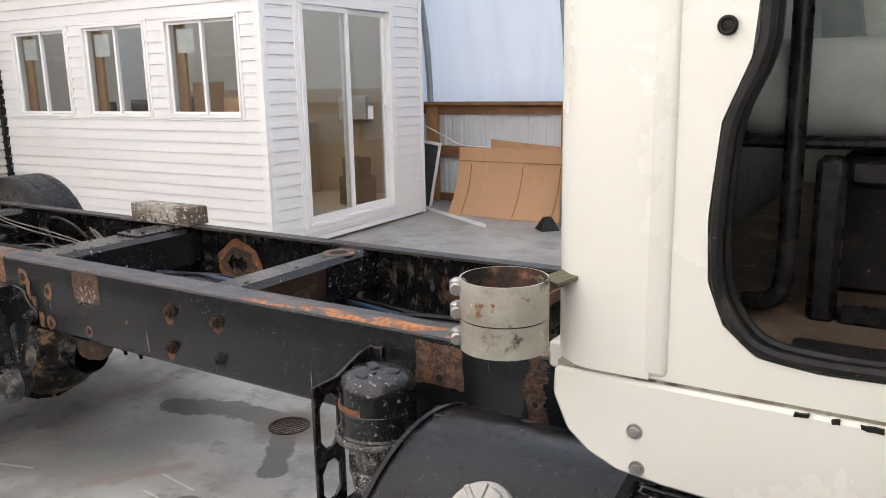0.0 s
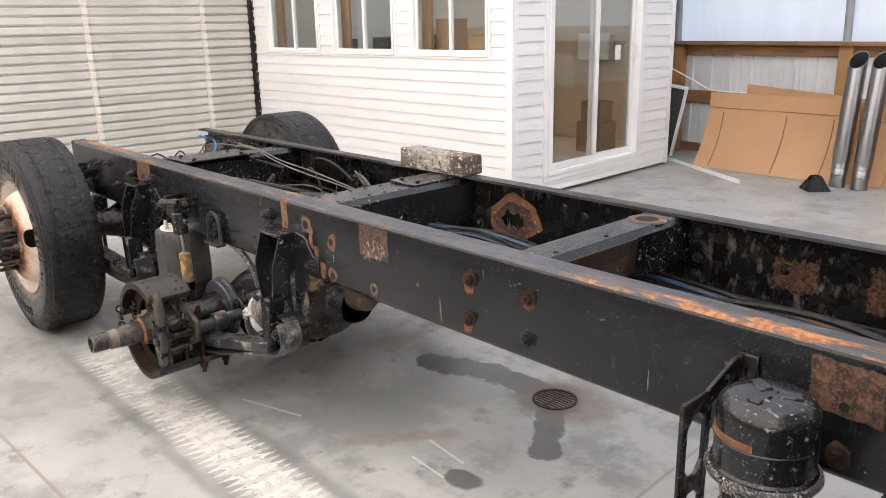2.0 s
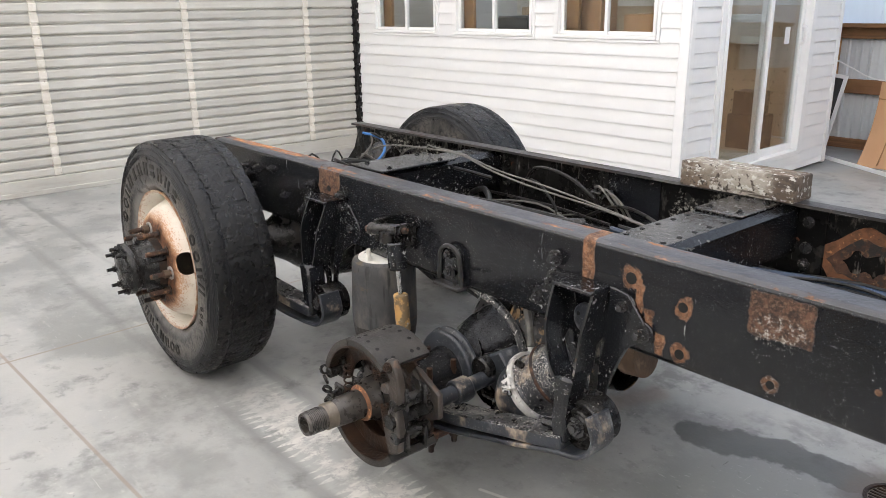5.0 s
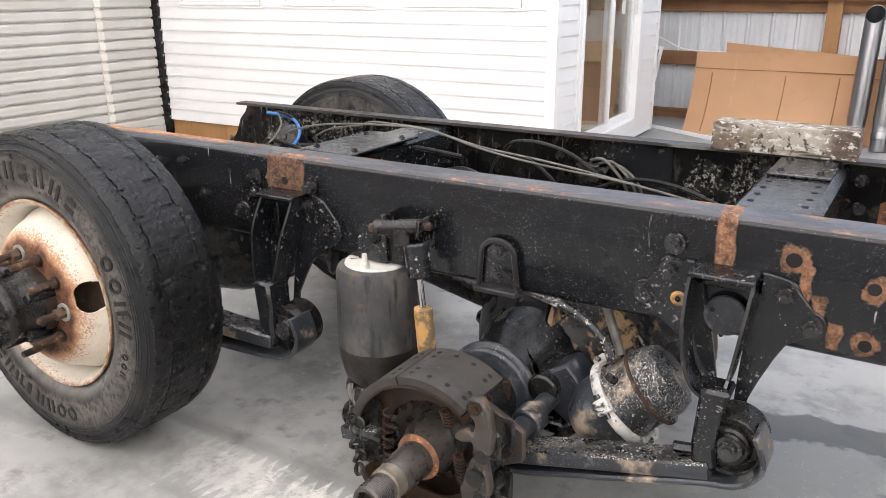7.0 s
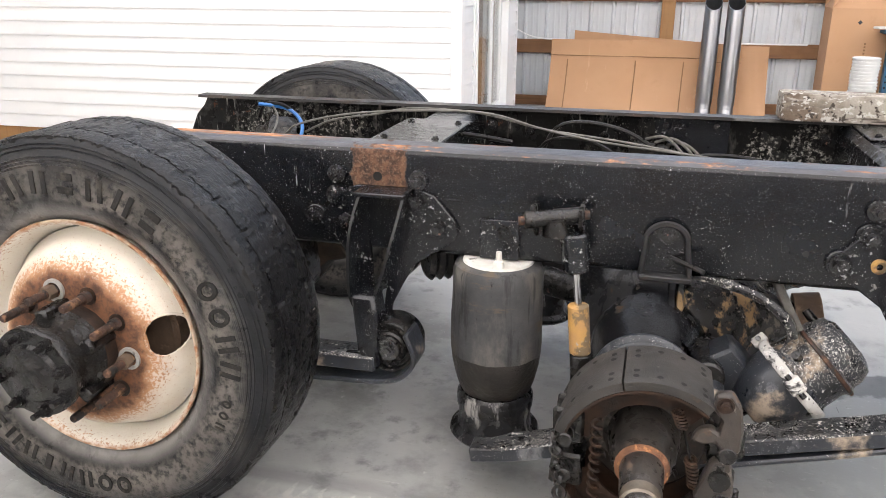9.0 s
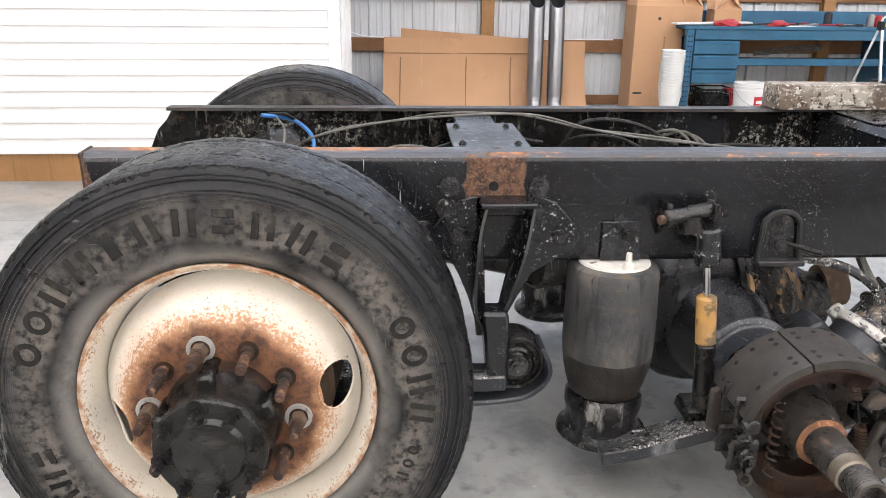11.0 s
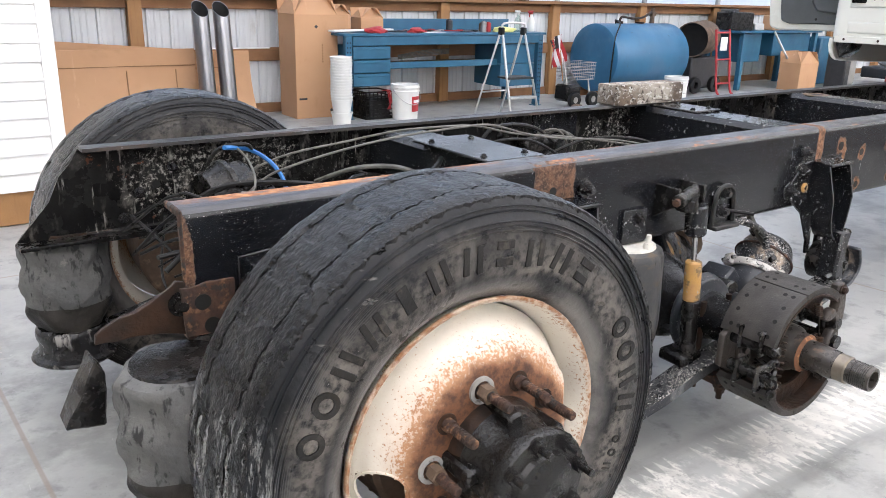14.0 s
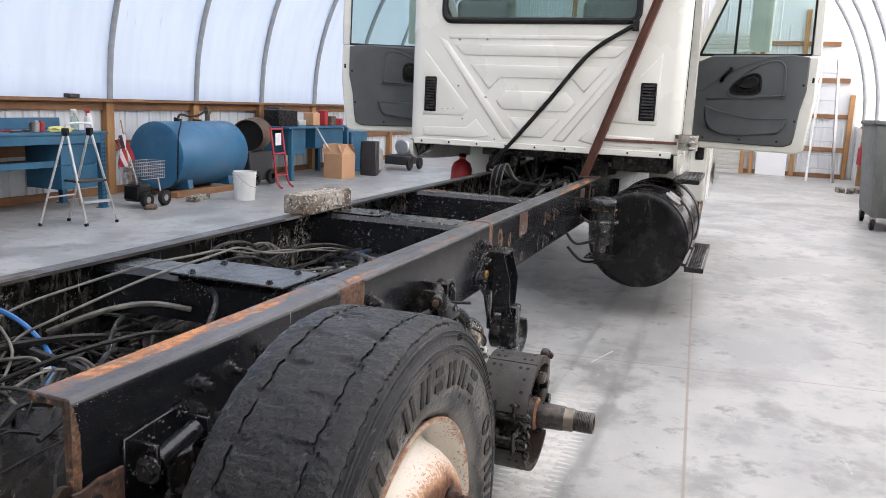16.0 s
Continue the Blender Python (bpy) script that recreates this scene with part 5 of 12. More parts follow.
def window(i, w0, w1, b0, b1):
    win = thing("window_%d" % i, tuple(OFF @ Vector(((w0 + w1) / 2, 0, b0))), "white vinyl sliding window with two panes", "window", kind="structure")
    bm = B()
    for lo, hi in (((w0, b0), (w1, b0 + 0.03)), ((w0, b1 - 0.03), (w1, b1)), ((w0, b0 + 0.03), (w0 + 0.028, b1 - 0.03)), ((w1 - 0.028, b0 + 0.03), (w1, b1 - 0.03))):
        box(bm, (lo[0], -0.030, lo[1]), (hi[0], 0.08, hi[1]), 0.004)
    opart("window_frame", bm, mat_trim, win)
    bm = B()
    for lo, hi in (((w0 - 0.03, b0 - 0.022), (w1 + 0.03, b0 - 0.001)), ((w0 - 0.03, b1 + 0.001), (w1 + 0.03, b1 + 0.025)), ((w0 - 0.03, b0), (w0 - 0.001, b1)), ((w1 + 0.001, b0), (w1 + 0.03, b1))):
        box(bm, (lo[0], -0.022, lo[1]), (hi[0], 0.001, hi[1]), 0.003)
    opart("channel_trim", bm, mat_trim, win)
    mid = (w0 + w1) / 2
    for a, b, y in ((w0 + 0.028, mid + 0.018, 0.012), (mid - 0.018, w1 - 0.028, 0.036)):
        bm = B()
        for lo, hi in (((a, b0 + 0.03), (b, b0 + 0.055)), ((a, b1 - 0.055), (b, b1 - 0.03)), ((a, b0 + 0.055), (a + 0.03, b1 - 0.055)), ((b - 0.03, b0 + 0.055), (b, b1 - 0.055))):
            box(bm, (lo[0], y - 0.011, lo[1]), (hi[0], y + 0.011, hi[1]), 0.003)
        sash = opart("sash", bm, mat_trim, win)
        bm = B()
        box(bm, (a + 0.029, y - 0.003, b0 + 0.054), (b - 0.029, y + 0.003, b1 - 0.054))
        g = opart("pane", bm, mat_glass, sash)
        g.visible_shadow = False
    bm = B()
    box(bm, (w0 + 0.10, 0.052, b1 - 0.30), (w0 + 0.32, 0.054, b1 - 0.09))
    p = opart("taped_sheet", bm, mat_white_plain, win, "white paper sheet taped inside the glass")
    return win


for i, wv in enumerate(WINS):
    window(i + 1, *wv)

sd = thing("door_1", tuple(OFF @ Vector((0, 1.26, 0.28))), "white vinyl sliding glass door, closed, with a white sticker", "door", kind="structure")
y0, y1, z0, z1 = DOORH
bm = B()
for lo, hi in (((y0, z0), (y1, z0 + 0.04)), ((y0, z1 - 0.04), (y1, z1)), ((y0, z0 + 0.04), (y0 + 0.035, z1 - 0.04)), ((y1 - 0.035, z0 + 0.04), (y1, z1 - 0.04))):
    box(bm, (-0.09, lo[0], lo[1]), (0.034, hi[0], hi[1]), 0.004)
opart("door_frame", bm, mat_trim, sd)
bm = B()
for lo, hi in (((y0 - 0.06, z0 - 0.05), (y1 + 0.06, z0 - 0.001)), ((y0 - 0.06, z1 + 0.001), (y1 + 0.06, z1 + 0.05)), ((y0 - 0.06, z0), (y0 - 0.001, z1)), ((y1 + 0.001, z0), (y1 + 0.06, z1))):
    box(bm, (-0.001, lo[0], lo[1]), (0.024, hi[0], hi[1]), 0.003)
opart("channel_trim", bm, mat_trim, sd)
mid = (y0 + y1) / 2
for a, b, x, nm in ((y0 + 0.035, mid + 0.028, -0.006, "fixed_panel"), (mid - 0.028, y1 - 0.035, -0.046, "sliding_panel")):
    bm = B()
    for lo, hi in (((a, z0 + 0.04), (b, z0 + 0.10)), ((a, z1 - 0.09), (b, z1 - 0.04)), ((a, z0 + 0.10), (a + 0.05, z1 - 0.09)), ((b - 0.05, z0 + 0.10), (b, z1 - 0.09))):
        box(bm, (x - 0.018, lo[0], lo[1]), (x + 0.018, hi[0], hi[1]), 0.004)
    pn = opart(nm, bm, mat_trim, sd)
    bm = B()
    box(bm, (x - 0.004, a + 0.049, z0 + 0.099), (x + 0.004, b - 0.049, z1 - 0.089))
    g = opart("pane", bm, mat_glass, pn)
    g.visible_shadow = False
bm = B()
tube(bm, [(-0.022, y1 - 0.085, 1.20), (0.012, y1 - 0.09, 1.215), (0.014, y1 - 0.09, 1.32), (-0.022, y1 - 0.085, 1.335)], 0.011, 8, 4)
opart("door_handle", bm, mat_trim, sd)
bm = B()
box(bm, (-0.0415, y1 - 0.36, 1.20), (-0.0405, y1 - 0.27, 1.335))
opart("sticker", bm, mat_white_plain, sd, "small white paper sticker on the glass")


# inside the office
def inside(name, lo, hi, material, label, category, bev=0.004, group=""):
    bm = B()
    box(bm, lo, hi, bev)
    bm.transform(OFF)
    return solid(name, bm, material, label, category, group)


desk = thing("desk", tuple(OFF @ Vector((-2.2, 0.45, 0.28))), "brown office desk below the windows", "desk")
bm = B()
box(bm, (-3.5, 0.14, 0.98), (-0.75, 0.72, 1.02), 0.004)
opart("desktop", bm, mat_pegboard, desk)
for x in (-3.46, -2.15, -0.83):
    bm = B()
    box(bm, (x, 0.16, 0.28), (x + 0.04, 0.70, 0.98), 0.003)
    opart("side_panel", bm, mat_pegboard, desk)
inside("cardboard_box", (-0.66, 0.17, 0.28), (-0.30, 0.50, 1.46), mat_card, "tall brown cardboard box by the window", "box")
inside("cardboard_box", (-1.12, 0.24, 1.02), (-0.93, 0.46, 1.60), mat_card, "brown cardboard box on the desk", "box")
inside("monitor", (-1.6, 0.52, 1.06), (-1.15, 0.56, 1.46), mat_dark_stuff, "dark computer monitor on the desk", "monitor", 0.01)
inside("printer", (-2.12, 0.3, 1.02), (-1.75, 0.62, 1.44), mat_dark_stuff, "dark printer on the desk", "printer", 0.02)
inside("monitor", (-2.95, 0.44, 1.04), (-2.55, 0.48, 1.42), mat_dark_stuff, "dark computer monitor on the desk", "monitor", 0.01)
inside("cardboard_box", (-0.52, 1.62, 0.28), (-0.22, 1.88, 0.58), mat_drum, "dark brown carton on the office floor", "box")
inside("cardboard_box", (-0.50, 1.66, 0.58), (-0.26, 1.86, 0.78), mat_drum, "dark brown carton on another carton", "box")
inside("cabinet", (-2.4, 1.95, 0.28), (-1.4, 2.38, 1.1), mat_pegboard, "low brown cabinet against the back wall", "cabinet", 0.006)
inside("wall_heater", (-1.02, 2.30, 1.15), (-0.62, 2.39, 1.42), mat_office_in, "pale wall heater on the back wall", "heater", 0.01)
peg = thing("pegboard", tuple(OFF @ Vector((-1.9, OD - 0.11, 0.7))), "brown perforated pegboard on the office back wall", "pegboard")
bm = B()
box(bm, (-3.7, OD - 0.115, 0.30), (-0.12, OD - 0.102, 1.5), 0.002)
opart("board", bm, mat_pegboard, peg)
bm = B()
for i in range(34):
    for k in range(11):
        box(bm, (-3.6 + i * 0.1, OD - 0.117, 0.4 + k * 0.1), (-3.588 + i * 0.1, OD - 0.1145, 0.412 + k * 0.1))
o = opart("peg_holes", bm, mat_hole, peg)
o["kind"] = "stuff"
for i, x in enumerate((-3.36, -2.2, -1.02)):
    inside("window_stud", (x - 0.14, 0.104, 1.28), (x - 0.02, 0.14, 2.2), mat_wood_post, "bare timber stud beside the window inside", "stud", 0.003)

# ---- the truck ----
TY = 2.0075
RN, RF = 1.575, 2.44
RZ0, RZ1 = 0.686, 0.965
truck = thing("truck", (-1.5, TY, floor_z(-1.5, TY)), "white conventional-cab truck with a bare black frame, partly dismantled", "truck")


def channel(x0, x1, y, side, z0, z1, fl=0.08, th=0.010):
    """A channel rail, its back at y, its flanges towards side."""
    bm = B()
    r = 0.020
    p = [(0, z0 + r), (0, z1 - r), (r * 0.13, z1 - r * 0.5), (r * 0.5, z1 - r * 0.13), (r, z1), (fl, z1), (fl, z1 - th), (th * 1.6, z1 - th), (th, z1 - th * 1.6), (th, z0 + th * 1.6), (th * 1.6, z0 + th), (fl, z0 + th), (fl, z0), (r, z0), (r * 0.5, z0 + r * 0.13), (r * 0.13, z0 + r * 0.5)]
    plate_yz(bm, [(y + side * a, b) for a, b in p], x0, x1)
    return bm


def rail(x0, x1, y, side, mats, top=RZ1):
    bm = channel(x0, x1, y, side, RZ0, top)
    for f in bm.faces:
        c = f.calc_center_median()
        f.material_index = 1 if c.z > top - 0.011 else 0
    return part("frame_rail", bm, mats, truck)


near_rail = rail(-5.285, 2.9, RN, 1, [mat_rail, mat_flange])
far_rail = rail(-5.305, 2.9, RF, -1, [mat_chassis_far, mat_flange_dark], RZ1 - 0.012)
# the torch-cut rear ends
bm = B()
plate_xz(bm, [(-5.304, 0.95), (-5.33, 0.90), (-5.36, 0.87), (-5.39, 0.80), (-5.44, 0.745), (-5.48, 0.70), (-5.48, 0.69), (-5.304, 0.69)], RF - 0.010, RF - 0.001)
box(bm, (-5.487, RF - 0.08, 0.688), (-5.304, RF - 0.011, 0.698), 0.002)
part("torn_rail_end", jitter(bm, 0.008, 25), mat_chassis_far, truck, "torch-cut rusty rail end")
bm = B()
box(bm, (-5.291, RN - 0.002, RZ0), (-5.283, RN + 0.012, RZ1 + 0.001), 0.003)
box(bm, (-5.293, RN, RZ1 - 0.013), (-5.283, RN + 0.082, RZ1 + 0.002), 0.003)
part("cut_edge", jitter(bm, 0.004, 30), mat_rust, truck, "rusty torch-cut edge")


def wob(poly, a=0.006, s=30):
    out = []
    for i in range(len(poly)):
        p, q = poly[i], poly[(i + 1) % len(poly)]
        for k in range(6):
            u = k / 6
            x, z = p[0] + (q[0] - p[0]) * u, p[1] + (q[1] - p[1]) * u
            n = noise.noise_vector(Vector((x * s, z * s, 1.3)))
            out.append((x + n.x * a, z + n.y * a))
    return out


# drilled holes along the webs
def hole(x, z, r=0.012, y=RN, side=-1):
    bm = B()
    cyl(bm, (x, y - side * 0.002, z), (x, y + side * 0.0012, z), r * 1.02, seg=14)
    part("bolt_hole", bm, mat_hole, near_rail if y == RN else far_rail)


for x, z, r in ((-2.90, 0.886, 0.016), (-2.746, 0.851, 0.013), (-2.746, 0.727, 0.013), (-2.512, 0.733, 0.010), (-4.201, 0.762, 0.011), (-1.82, 0.871, 0.009), (-1.82, 0.747, 0.009), (-3.276, 0.77, 0.007), (-1.42, 0.80, 0.007), (-1.27, 0.78, 0.008), (-1.03, 0.845, 0.01), (-0.762, 0.83, 0.008), (-4.31, 0.885, 0.012)):
    hole(x, z, r)


def bolt(x, y, z, axis=(0, -1, 0), r=0.015, h=0.014, stud=0.012, material=None, parent=None, name="bolt"):
    bm = B()
    hexbolt(bm, (x, y, z), axis, r, h, stud)
    return part(name, bm, material or mat_bolt, parent or near_rail)


for x, z, mt in ((-2.058, 0.873, mat_rust_dark), (-2.063, 0.752, mat_rust_dark), (-1.84, 0.871, mat_rust_dark), (-1.84, 0.748, mat_chassis), (-1.03, 0.735, mat_rust_dark), (-1.246, 0.862, mat_rust_dark), (-0.60, 0.745, mat_rust_dark)):
    bolt(x, RN, z, r=0.017, material=mt)

# ---- cross members ----
def cross(x, w, z0, z1, material, name="crossmember", hat=True):
    bm = B()
    th = 0.009
    p = [(x - w / 2, z0), (x - w / 2, z1 - 0.02), (x - w / 2 + 0.02, z1), (x + w / 2 - 0.02, z1), (x + w / 2, z1 - 0.02), (x + w / 2, z0), (x + w / 2 - th, z0), (x + w / 2 - th, z1 - 0.024), (x + w / 2 - 0.024, z1 - th), (x - w / 2 + 0.024, z1 - th), (x - w / 2 + th, z1 - 0.024), (x - w / 2 + th, z0)]
    plate_xz(bm, p, RN + 0.012, RF - 0.012)
    return part(name, bm, material, truck)


c1 = cross(-1.93, 0.145, 0.79, 0.945, mat_chassis)
c2 = cross(-2.98, 0.20, 0.78, 0.942, mat_chassis)
c3 = cross(-4.30, 0.16, 0.80, 0.935, mat_chassis)
for c, x, w in ((c1, -1.93, 0.145), (c2, -2.98, 0.20), (c3, -4.30, 0.16)):
    for y, s in ((RN + 0.011, 1), (RF - 0.011, -1)):
        for dx in (-w / 2 - 0.04, w / 2 + 0.04):
            bm = B()
            box(bm, (x + dx - 0.05, min(y, y + s * 0.008), 0.715), (x + dx + 0.05, max(y, y + s * 0.008), 0.935), 0.003)
            part("gusset", bm, mat_chassis_far, c)
        for dx in (-w / 2 - 0.035, w / 2 + 0.035):
            for z in (0.745, 0.80, 0.885):
                bolt(x + dx, y + s * 0.008, z, (0, s, 0), 0.014, 0.013, 0.01, mat_bolt, c)
bm = B()
box(bm, (-4.40, 1.74, 0.9355), (-4.19, 2.12, 0.945), 0.003)
part("cover_plate", bm, mat_chassis, c3)
for x, y in ((-4.37, 1.8), (-4.22, 1.8), (-4.37, 2.06), (-4.22, 2.06)):
    bolt(x, y, 0.944, (0, 0, 1), 0.0075, 0.006, 0.003, mat_bolt, c3)
bm = B()
box(bm, (-3.06, 2.10, 0.9425), (-2.90, 2.34, 0.952), 0.003)
part("cover_plate", bm, mat_bolt, c2)
for x, y in ((-3.03, 2.14), (-2.93, 2.14), (-3.03, 2.30), (-2.93, 2.30)):
    bolt(x, y, 0.951, (0, 0, 1), 0.0075, 0.006, 0.003, mat_bolt, c2)
for i in range(6):
    for dx in (-0.06, 0.06):
        bm = B()
        cyl(bm, (-2.98 + dx, 1.66 + i * 0.075, 0.938), (-2.98 + dx, 1.66 + i * 0.075, 0.9432), 0.008, seg=10)
        part("plug", bm, mat_hole, c2)
bm = B()
lathe(bm, [(0.038, 0), (0.038, 0.004), (0.062, 0.004), (0.066, 0)], Matrix.Translation((-1.925, 2.26, 0.943)), 20)
part("mount_ring", bm, mat_drum, c1)
bm = B()
cyl(bm, (-1.925, 2.26, 0.943), (-1.925, 2.26, 0.9455), 0.039, seg=20)
part("mount_hole", bm, mat_hole, c1)
for y in (1.68, 1.76, 2.0):
    bm = B()
    cyl(bm, (-1.90, y, 0.94), (-1.90, y, 0.9462), 0.008, seg=10)
    part("plug", bm, mat_hole, c1)
bm = B()
plate_yz(bm, [(1.72, 0.925), (2.10, 0.925), (2.09, 0.82), (1.99, 0.80), (1.72, 0.815)], -1.857, -1.8525)
part("bare_patch", bm, mat_rust_dark, c1)
bm = B()
plate_yz(bm, [(1.80, 0.87), (2.05, 0.88), (2.02, 0.83), (1.84, 0.83)], -1.8526, -1.8515)
part("bare_patch", bm, mat_rust, c1)
# under the cab: two plain tubes
for x in (-0.35, 0.9, 2.2):
    bm = B()
    cyl(bm, (x, RN + 0.01, 0.86), (x, RF - 0.01, 0.86), 0.05, seg=14)
    part("crossmember", bm, mat_grime, truck)

# patches and bolts on the inside of the far rail
YF = RF - 0.0105


def far_patch(poly, material, d=0.003, name="bare_patch", label="bare rusty patch where a part was taken off"):
    bm = B()
    plate_xz(bm, poly, YF - d, YF + 0.001)
    return part(name, bm, material, far_rail, label)


far_patch(wob([(-2.815, 0.779), (-2.80, 0.815), (-2.685, 0.897), (-2.66, 0.900), (-2.549, 0.859), (-2.506, 0.771), (-2.615, 0.701), (-2.64, 0.700), (-2.769, 0.722)], 0.006), mat_rust_orange, 0.0025)
far_patch(wob([(-2.775, 0.782), (-2.685, 0.868), (-2.575, 0.838), (-2.545, 0.775), (-2.615, 0.722), (-2.745, 0.738)], 0.010), mat_rust, 0.004)
far_patch(wob([(-2.735, 0.785), (-2.695, 0.832), (-2.655, 0.812), (-2.615, 0.825), (-2.60, 0.780), (-2.635, 0.745), (-2.665, 0.770), (-2.70, 0.750)], 0.016), mat_chassis_far, 0.005, "paint_blister", "black blistered paint left on the bare patch")
far_patch([(-3.64, 0.935), (-3.40, 0.935), (-3.40, 0.76), (-3.62, 0.76)], mat_chassis, 0.006, "doubler_plate", "black doubler plate")
for x, z in ((-1.10, 0.85), (-1.0, 0.80), (-1.23, 0.86), (-1.53, 0.82), (-2.3, 0.86), (-2.25, 0.78), (-2.4, 0.88), (-3.6, 0.91), (-3.44, 0.91), (-3.6, 0.78), (-3.8, 0.86), (-3.95, 0.78), (-4.05, 0.87), (-4.7, 0.87), (-4.78, 0.76), (-4.9, 0.84), (-5.0, 0.75), (-5.05, 0.87), (-5.15, 0.80), (-5.2, 0.73), (-4.6, 0.73)):
    bolt(x, YF, z, (0, -1, 0), 0.012, 0.01, 0.006, mat_bolt, far_rail)
for x, z in ((-2.2, 0.9), (-1.75, 0.87), (-1.75, 0.79), (-2.12, 0.83), (-4.85, 0.8), (-5.1, 0.82), (-0.95, 0.86), (-1.3, 0.8)):
    hole(x, z, 0.012, YF, -1)


# ---- wheels ----
def lettering(bm, r, y, a0, a1, n, h, w):
    """Worn raised marks on a sidewall, along an arc: plain bars, rings and wedges of low relief."""
    for i in range(n):
        a = a0 + (a1 - a0) * i / max(n - 1, 1)
        m = Matrix.Rotation(a, 4, "Y") @ Matrix.Translation((0, y, r))
        lo, hi = -0.0012, 0.002
        kind = (1, 1, 0, 2, 3, 0, 2, 4, 0, 2, 4)[i % 11]
        if kind == 1:
            ring = Matrix.Diagonal((w * 0.46 / (h / 2), 1, 1, 1)) @ Matrix.Rotation(math.pi / 2, 4, "X")
            lathe(bm, [(h * 0.28, -hi), (h * 0.28, -lo), (h * 0.5, -lo), (h * 0.5, -hi)], m @ ring, 18)
        elif kind in (0, 2):
            for dx in (-w * 0.28, w * 0.28):
                box(bm, (dx - w * 0.13, lo, -h / 2), (dx + w * 0.13, hi, h / 2), 0.001, m @ Matrix.Rotation(0.12 * (kind - 1), 4, "Y"))
        elif kind == 3:
            box(bm, (-w * 0.22, lo, -h / 2), (w * 0.22, hi, h / 2), 0.001, m)
        else:
            for dz in (-h * 0.30, h * 0.30):
                box(bm, (-w * 0.40, lo, dz - h * 0.16), (w * 0.36, hi, dz + h * 0.16), 0.001, m)


TR, TW = 0.500, 0.28


